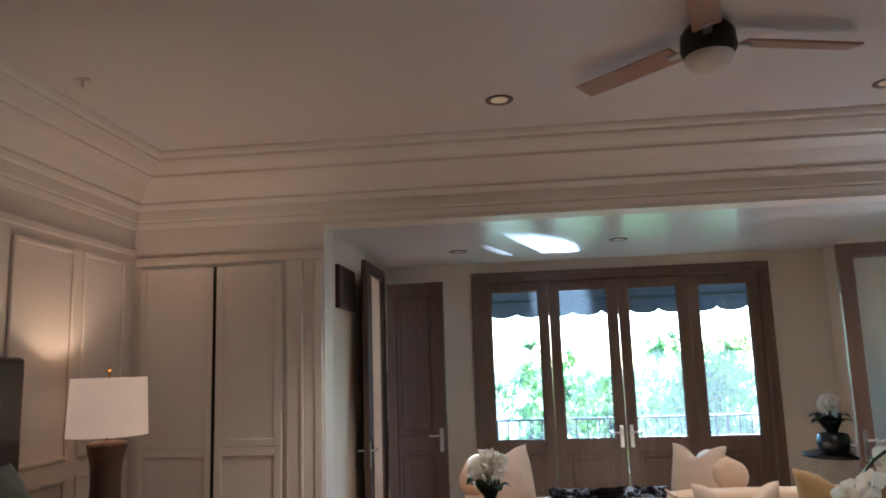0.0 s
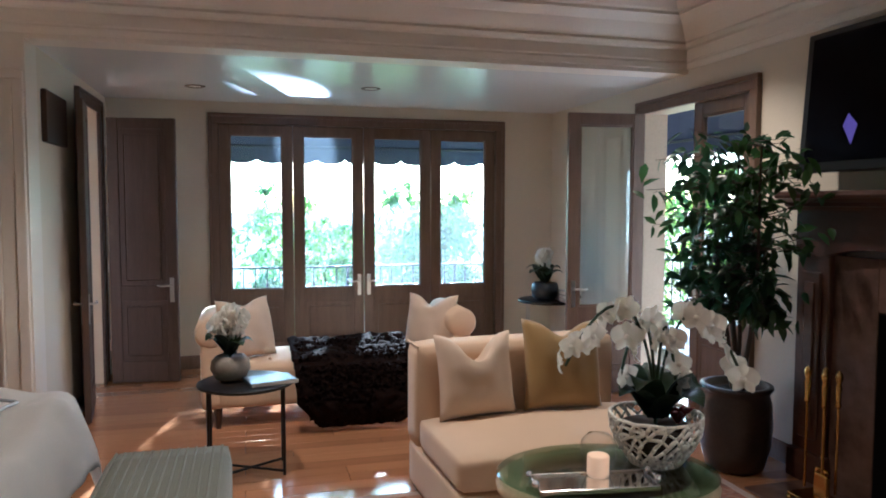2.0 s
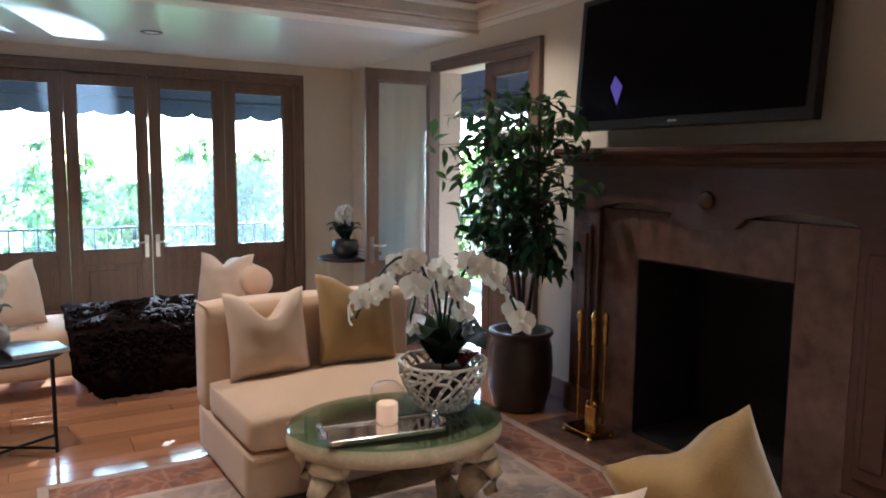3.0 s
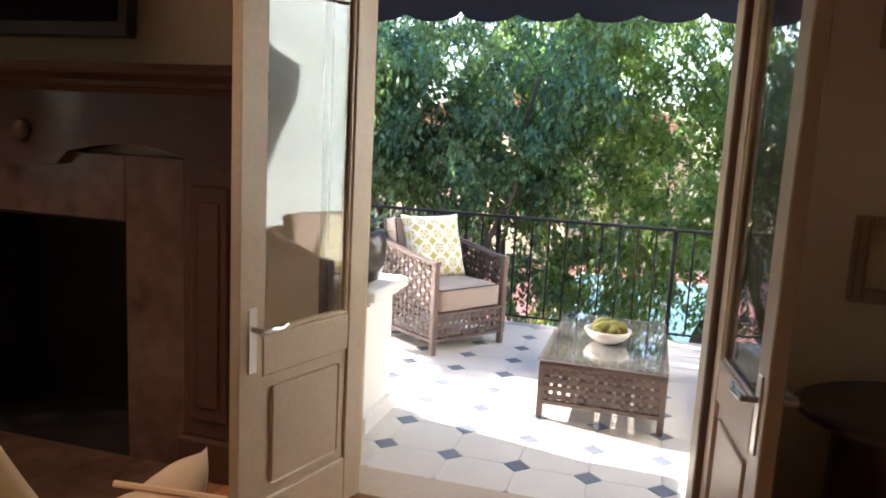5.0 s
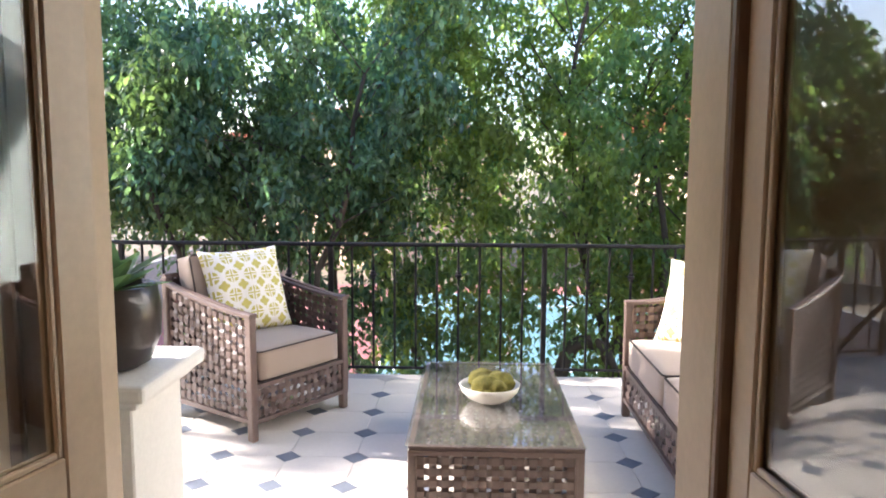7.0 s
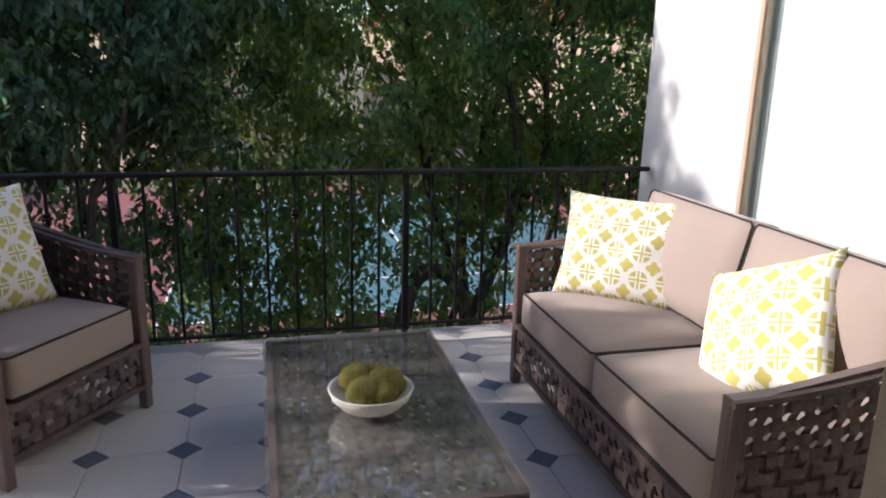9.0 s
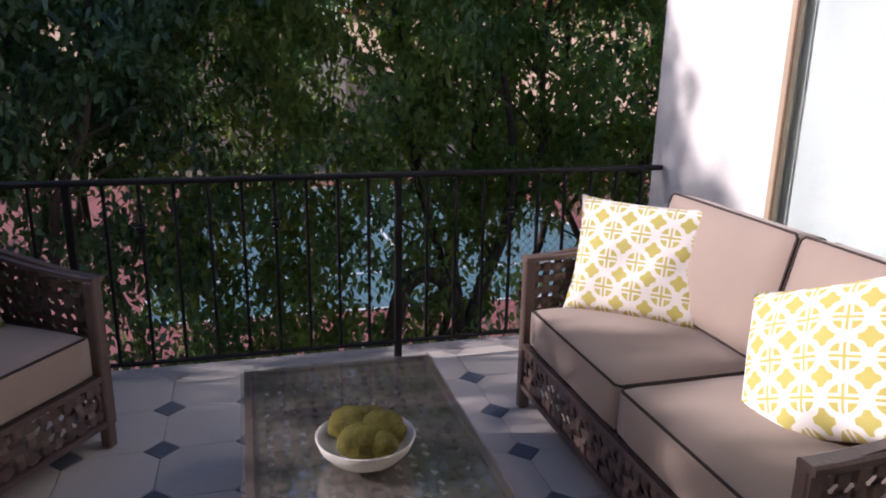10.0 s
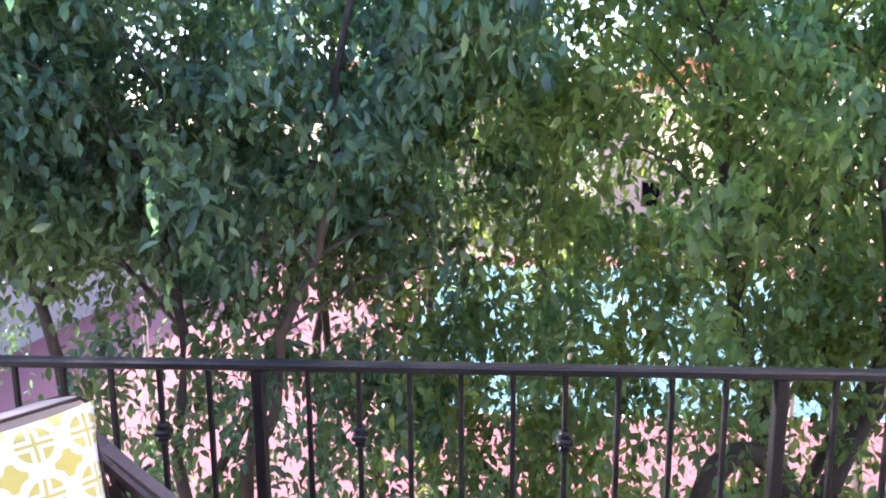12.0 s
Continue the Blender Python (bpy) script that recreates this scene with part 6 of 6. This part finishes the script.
part("bowl", lathe(B(), [(0.055, 0), (0.065, 0.004), (0.10, 0.022), (0.126, 0.05), (0.137, 0.078), (0.133, 0.081), (0.12, 0.06), (0.0001, 0.055)], 36), M_CORAL, bw, "white ceramic bowl", True)
for x, y, r in ((-0.05, 0.02, 0.062), (0.05, 0.03, 0.066), (0.0, -0.045, 0.068), (0.075, -0.03, 0.045), (-0.075, -0.03, 0.045)):
    bm = B()
    bmesh.ops.create_icosphere(bm, subdivisions=4, radius=r)
    for v in bm.verts:
        v.co *= 1 + 0.10 * noise.noise(v.co * 30) + 0.06 * noise.noise(v.co * 90)
        v.co.z *= 0.72
        v.co += Vector((x, y, 0.085))
    part("moss_ball", bm, M_MOSS, bw, smooth=True)

# ---- garden: ground, court, house, fence and trees ----
ZG = -3.6
gr = tagged(new("ground"), "dry garden earth beyond the balcony", "ground", kind="structure")
quads("earth", [(-400, -400, ZG), (400, -400, ZG), (400, 400, ZG), (-400, 400, ZG)], [(0, 1, 2, 3)], M_GROUND, gr)
part("garden_kerb", box(B(), 10.6, 11.0, -22, 14, ZG, ZG + 0.5, 0.03), M_GREYWALL, gr, "low garden kerb")
bm = box(B(), 11.0, 32.0, -22.0, 11.4, ZG + 0.004, ZG + 0.03)
tagged(part("court_surround", bm, M_COURT_R), "pink-red tennis court surround", "court", kind="structure")
bm = box(B(), 16.6, 30.0, -9.0, 2.5, ZG + 0.034, ZG + 0.044)
tagged(part("court_surface", bm, M_COURT_B), "teal tennis court surface", "court", kind="structure")
bm = B()
for x0, x1, y0, y1 in ((16.6, 30, 2.42, 2.5), (16.6, 30, -9, -8.92), (16.6, 16.68, -8.92, 2.42), (29.92, 30, -8.92, 2.42), (19.0, 19.08, -8.92, 2.42), (27.5, 27.58, -8.92, 2.42), (19.08, 27.5, -3.3, -3.22)):
    box(bm, x0, x1, y0, y1, ZG + 0.045, ZG + 0.05)
tagged(part("court_line", bm, M_LINE), "white painted court lines", "court", kind="structure")
bm = box(B(), 11.0, 44.0, 11.4, 11.65, ZG, ZG + 1.6, 0.02)
structure("garden_wall", bm, M_GREYWALL, "grey block garden wall beside the court")
fen = tagged(new("chain_link_fence"), "tall chain-link fence behind the court", "fence", kind="structure")
for i in range(13):
    part("post", rod(B(), (12.2, -22 + i * 2.4, ZG), (12.2, -22 + i * 2.4, ZG + 3.2), 0.03, n=8), M_NICKEL, fen)
vs_, fs_ = [], []
for s in (-1, 1):
    for i in range(-20, 170):
        y0 = -20 + i * 0.12
        y1 = y0 + s * 3.1
        k = len(vs_)
        vs_ += [(12.2 + s * 0.003, y0 - 0.005, ZG + 0.05), (12.2 + s * 0.003, y0 + 0.005, ZG + 0.05), (12.2 + s * 0.003, y1 + 0.005, ZG + 3.15), (12.2 + s * 0.003, y1 - 0.005, ZG + 3.15)]
        fs_.append((k, k + 1, k + 2, k + 3))
quads("wire_mesh", vs_, fs_, M_NICKEL, fen, "diagonal wire mesh")


def house(at, turn, w, d, h, label):
    th = thing("house", at, turn, label, "house")
    part("wall", box(B(), -w / 2, w / 2, -d / 2, d / 2, 0, h), M_HOUSE, th)
    rf = B()
    vv = [rf.verts.new(c) for c in ((-w / 2 - 0.5, -d / 2 - 0.5, h), (w / 2 + 0.5, -d / 2 - 0.5, h), (w / 2 + 0.5, d / 2 + 0.5, h), (-w / 2 - 0.5, d / 2 + 0.5, h), (-w / 4, 0, h + 2.0), (w / 4, 0, h + 2.0))]
    for ff in ((0, 1, 5, 4), (2, 3, 4, 5), (1, 2, 5), (3, 0, 4), (3, 2, 1, 0)):
        rf.faces.new([vv[i] for i in ff])
    for i in range(int(w / 0.3)):
        x = -w / 2 - 0.4 + i * 0.3
        k = 1 - max(0, abs(x) - w / 4) / (w / 4 + 0.5)
        rod(rf, (x, -d / 2 - 0.5, h + 0.03), (x, -d / 2 - 0.5 + (d / 2 + 0.5) * k, h + 0.03 + 2.0 * k), 0.08, n=6)
    part("roof", rf, M_ROOF, th, "ridged terracotta tile roof")
    for x in (-w / 3, 0, w / 3):
        for z in (1.0, h - 2.0):
            wi = part("window", box(B(), x - 0.6, x + 0.6, -d / 2 - 0.06, -d / 2 + 0.02, z, z + 1.3, 0.02), M_FRAME, th)
            part("pane", box(B(), x - 0.5, x + 0.5, -d / 2 - 0.075, -d / 2 - 0.062, z + 0.1, z + 1.2), M_SCREEN, wi)


house((38, -15, ZG), -138, 20, 9, 6.8, "peach stucco house with a terracotta roof beyond the court")
house((44, 7, ZG), -130, 16, 9, 6.4, "peach stucco house with a terracotta roof far behind the court")
house((35, 27, ZG), -140, 15, 9, 5.4, "peach stucco house with a terracotta roof beyond the garden wall")


def tree(at, trunks, height, crown_boxes, count, leaf, material, seed, label, lean=0.07, low=3.0, gap=-0.2):
    """A multi-stemmed ficus: tapering bent stems with limbs; clumps of leaves along limbs inside the crown's extent."""
    th = thing("ficus_tree", (at[0], at[1], ZG), 0, label, "tree", "ficus hedge below the balcony")
    rg = np.random.default_rng(seed)
    nodes = []
    for s in range(trunks):
        a = rg.uniform(0, math.tau)
        p = Vector((0.25 * math.cos(a), 0.25 * math.sin(a), 0))
        dirv = Vector((math.cos(a) * lean, math.sin(a) * lean * 1.6, 1))
        pts, r = [p.copy()], []
        for i in range(14):
            dirv = (dirv * 0.86 + Vector((rg.normal(0, 0.17), rg.normal(0, 0.21), 0.14))).normalized()
            p = p + dirv * height / 14
            p.x = max(p.x, -0.55)
            pts.append(p.copy())
        rad = [0.052 * (1 - 0.055 * i) + 0.006 for i in range(15)]
        part("trunk", tube(B(), pts, rad, 8), M_BARK, th, smooth=True)
        limbs = B()
        for i in range(7, 15):
            for k in range(3 if pts[i].z > low - 0.35 else 0):
                an, ln = rg.uniform(0, math.tau), rg.uniform(0.5, 1.25)
                e = pts[i] + Vector((math.cos(an) * ln * 0.8, math.sin(an) * ln * 1.1, rg.uniform(0.25, 0.9)))
                e.x = max(e.x, -1.1)
                mid = pts[i].lerp(e, 0.5) + Vector((0, 0, 0.1))
                tube(limbs, [pts[i], mid, e], [rad[i] * 0.40, rad[i] * 0.22, 0.004], 5)
                nodes += [mid, e, e]
        part("limb", limbs, M_BARK, th)
    # clump centres: limb ends and fill inside the crown boxes
    cl = []
    for x0, x1, y0, y1, z0, z1, n in crown_boxes:
        c = rg.uniform((x0, y0, z0), (x1, y1, z1), (n, 3))
        cl.append(c)
    cl = np.concatenate(cl)
    cl = cl[[noise.noise(Vector(q) * 1.25 + Vector((seed * 3.7, 0, 0))) > gap or q[2] < -ZG + 0.4 for q in cl]]
    cl = np.concatenate([cl] + [np.array([list(q) for q in nodes if q.z > low])])
    w = rg.uniform(0.5, 1.5, len(cl))
    # each clump is a bunch of hanging sprays with leaves strung along them
    per = 13
    ns = count // per
    idx = rg.choice(len(cl), ns, p=w / w.sum())
    st = cl[idx] + rg.normal(0, 0.085, (ns, 3)) + np.array((0, 0, 0.1))
    az, ln = rg.uniform(0, math.tau, ns), rg.uniform(0.18, 0.46, ns)
    tt = ((np.arange(per) + 0.5) / per)[None, :, None]
    dr = np.stack([np.cos(az), np.sin(az), np.zeros(ns)], 1)[:, None, :] * ln[:, None, None] * 0.8
    dn = np.array((0, 0, 1.0))[None, None, :] * ln[:, None, None]
    pts = (st[:, None, :] + dr * tt + dn * (0.30 * tt - 1.15 * tt ** 2)).reshape(-1, 3) + rg.normal(0, 0.020, (ns * per, 3))
    v, f = leaf_cloud(pts, leaf, rg, 0.8, 0.45)
    fast_mesh("crown", v, f, material, th, "drooping glossy leaves")
    return th


# hedge of ficus trees along the balcony, crowns in clumps with gaps low down
G = -ZG
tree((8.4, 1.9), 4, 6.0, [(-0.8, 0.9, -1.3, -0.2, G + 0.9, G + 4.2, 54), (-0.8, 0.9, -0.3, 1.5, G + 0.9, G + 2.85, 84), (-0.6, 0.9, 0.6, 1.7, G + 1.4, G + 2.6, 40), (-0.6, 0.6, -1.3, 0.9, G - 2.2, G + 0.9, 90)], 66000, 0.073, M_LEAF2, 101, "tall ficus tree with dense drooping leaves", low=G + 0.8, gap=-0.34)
# trees with M_LEAF3 carry the sun's brightness in their leaf colour
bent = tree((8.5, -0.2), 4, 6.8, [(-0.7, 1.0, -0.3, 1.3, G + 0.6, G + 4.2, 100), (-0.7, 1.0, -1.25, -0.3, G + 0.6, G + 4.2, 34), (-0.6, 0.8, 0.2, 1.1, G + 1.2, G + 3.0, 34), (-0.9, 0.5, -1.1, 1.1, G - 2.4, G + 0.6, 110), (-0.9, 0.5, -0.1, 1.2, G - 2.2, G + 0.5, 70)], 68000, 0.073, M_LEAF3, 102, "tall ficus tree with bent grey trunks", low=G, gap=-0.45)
# two stems of this tree meet in a low arch
arch = smooth_path([(-0.40, -0.10, 0), (-0.45, -0.22, 1.4), (-0.50, -0.34, 2.6), (-0.50, -0.40, 3.10), (-0.50, -0.48, 3.38), (-0.50, -0.62, 3.47), (-0.50, -0.77, 3.40), (-0.49, -0.88, 3.18), (-0.48, -0.94, 2.85)])
part("trunk", tube(B(), arch, [0.078 - 0.028 * i / 40 for i in range(41)], 12), M_BARK, bent, smooth=True)
fork = smooth_path([(-0.42, -1.0, 0), (-0.46, -0.96, 1.5), (-0.48, -0.97, 2.8), (-0.47, -1.06, 3.3), (-0.42, -1.25, 3.75), (-0.36, -1.32, 4.3), (-0.30, -1.22, 5.0)])
part("trunk", tube(B(), fork, [0.088 - 0.068 * i / 30 for i in range(31)], 12), M_BARK, bent, smooth=True)
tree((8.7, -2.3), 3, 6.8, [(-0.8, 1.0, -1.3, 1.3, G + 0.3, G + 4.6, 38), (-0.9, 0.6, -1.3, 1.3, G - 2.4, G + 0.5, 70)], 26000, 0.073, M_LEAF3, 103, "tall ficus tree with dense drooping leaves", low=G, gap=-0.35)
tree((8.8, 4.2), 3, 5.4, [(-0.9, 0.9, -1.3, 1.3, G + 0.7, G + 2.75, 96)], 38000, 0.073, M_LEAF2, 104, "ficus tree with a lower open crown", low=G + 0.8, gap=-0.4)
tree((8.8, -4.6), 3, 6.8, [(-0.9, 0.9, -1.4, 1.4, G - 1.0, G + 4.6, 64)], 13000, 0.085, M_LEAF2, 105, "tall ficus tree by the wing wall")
tree((10.0, 0.9), 3, 6.4, [(-0.5, 0.7, -1.6, 1.6, G + 0.9, G + 3.6, 14)], 3500, 0.085, M_LEAF3, 106, "thin ficus in the hedge's second row, sunlight put into its leaf colour", low=G + 0.8)
tree((9.6, -1.4), 3, 6.8, [(-0.7, 0.7, -1.6, 1.6, G + 0.3, G + 4.2, 22)], 5500, 0.085, M_LEAF3, 107, "ficus tree in the hedge's second row, leaves coloured as if sunlit", low=G)
tree((9.9, -3.6), 3, 6.4, [(-0.7, 0.7, -1.4, 1.4, G + 0.1, G + 3.8, 28)], 7000, 0.085, M_LEAF3, 112, "ficus tree in the hedge's second row, leaves coloured as if sunlit", low=G)
# mostly out of view; crown blocks placed to shade floor, seats and wing wall
tree((8.3, 7.0), 4, 6.6, [(-1.6, 1.2, -1.3, 1.3, G + 0.4, G + 3.75, 122), (-2.4, -1.0, -0.4, 0.4, G + 4.0, G + 4.25, 24), (-0.10, 1.2, -1.3, 1.3, G + 3.8, G + 6.4, 74)], 54000, 0.10, M_LEAF2, 108, "tall ficus tree beyond the balcony corner, crown placed to cast shade", low=G)
tree((6.0, 11.4), 3, 5.6, [(-1.2, 1.4, -1.2, 1.2, G - 1.6, G + 2.2, 70)], 9000, 0.11, M_LEAF3, 109, "ficus tree outside the french window, leaves coloured as if sunlit")
tree((3.4, 12.6), 3, 5.0, [(-1.3, 1.3, -1.0, 1.0, G - 1.8, G + 1.2, 50)], 8000, 0.12, M_LEAF3, 110, "ficus tree outside the french window, leaves coloured as if sunlit")
# upper crown block is out of view, added to cut sun on the alcove floor
tree((1.3, 13.4), 3, 5.0, [(-1.6, 1.0, -1.0, 1.0, G - 1.8, G + 1.3, 52), (-0.5, 1.2, -0.6, 0.6, G + 3.9, G + 5.0, 44)], 13000, 0.12, M_LEAF3, 111, "ficus outside the french window, sunlit leaf colour, added unseen upper crown")
tree((25.0, 16.5), 3, 4.6, [(-2.2, 2.2, -1.6, 1.6, 1.0, 4.2, 60)], 5000, 0.2, M_LEAF3, 113, "pale tree beyond the garden wall, leaves coloured as if sunlit", low=1.2)
tree((31.0, 17.0), 3, 4.6, [(-2.4, 2.4, -1.6, 1.6, 1.0, 4.4, 60)], 5000, 0.2, M_LEAF3, 114, "pale tree beyond the garden wall, leaves coloured as if sunlit", low=1.2)
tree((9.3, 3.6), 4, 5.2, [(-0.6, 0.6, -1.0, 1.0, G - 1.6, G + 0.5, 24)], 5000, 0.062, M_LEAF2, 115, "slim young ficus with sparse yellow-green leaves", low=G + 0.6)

# ---- pieces last: balcony tiles and oak boards ----
S = 0.323
tiles = tagged(new("balcony_floor"), "cream octagon cement tiles with blue-grey diamond insets", "floor", kind="structure")


def prism(pts, z0, z1, bev, material, name):
    bm = B()
    lo = [bm.verts.new((x, y, z0)) for x, y in pts]
    up = [bm.verts.new((x, y, z1 - bev)) for x, y in pts]
    k = 1 - bev * 1.2 / max(abs(x) for x, y in pts)
    tp = [bm.verts.new((x * k, y * k, z1)) for x, y in pts]
    n = len(pts)
    for a, b in ((lo, up), (up, tp)):
        for i in range(n):
            bm.faces.new((a[i], a[(i + 1) % n], b[(i + 1) % n], b[i]))
    bm.faces.new(tp)
    me = bpy.data.meshes.new(name)
    bm.to_mesh(me)
    bm.free()
    me.materials.append(material)
    return me


h, c = S / 2 - 0.001, 0.064
octo = prism([(h, -h + c), (h, h - c), (h - c, h), (-h + c, h), (-h, h - c), (-h, -h + c), (-h + c, -h), (h - c, -h)], -0.03, 0.0, 0.002, M_TILE, "tile")
k2 = c - 0.002
dot = prism([(k2, 0), (0, k2), (-k2, 0), (0, -k2)], -0.03, -0.0002, 0.002, M_DOT, "inset")
X0, Y00 = 5.385 - 5 * S, 0.73 - 7 * S
for i in range(-1, 9):
    for j in range(-1, 25):
        x, y = X0 + i * S, Y00 + j * S
        if 3.5 < x + S / 2 < 6.32 and -1.55 < y + S / 2 < 7.6:
            o = new("tile", octo)
            o.parent, o.location = tiles, (x + S / 2, y + S / 2, 0)
        if 3.52 < x < 6.3 and -1.56 < y < 7.6:
            o = new("inset", dot)
            o.parent, o.location = tiles, (x, y, 0)

boards = tagged(new("floor"), "honey oak strip floor with a glossy finish", "floor", kind="structure")
rnd = random.Random(12)
PW = 0.125
shapes = {}


def board_mesh(L):
    if L not in shapes:
        shapes[L] = box(B(), 0, L - 0.002, 0.001, PW - 0.001, -0.02, 0.0, 0.0015, 1)
        me = bpy.data.meshes.new("plank")
        shapes[L].to_mesh(me)
        shapes[L].free()
        me.materials.append(M_OAK)
        shapes[L] = me
    return shapes[L]


bm = B()
y, near = YS, 0
while y < YF - 0.01:
    x = XW - rnd.choice((0.0, 0.3, 0.6, 0.9))
    x = max(x, XW)
    while x < XE - 0.01:
        L = min(rnd.choice((0.9, 1.2, 1.5, 1.8)), round(XE - x, 3))
        if y > 3.2 and x + L > -1.4 and near < 290:
            o = new("plank", board_mesh(round(L, 3)))
            o.parent, o.location = boards, (x, y, 0)
            near += 1
        else:
            box(bm, x, x + L - 0.002, y + 0.001, y + PW - 0.001, -0.02, 0.0)
        x += L
    y += PW
part("planks", bm, M_OAK, boards)["kind"] = "stuff"
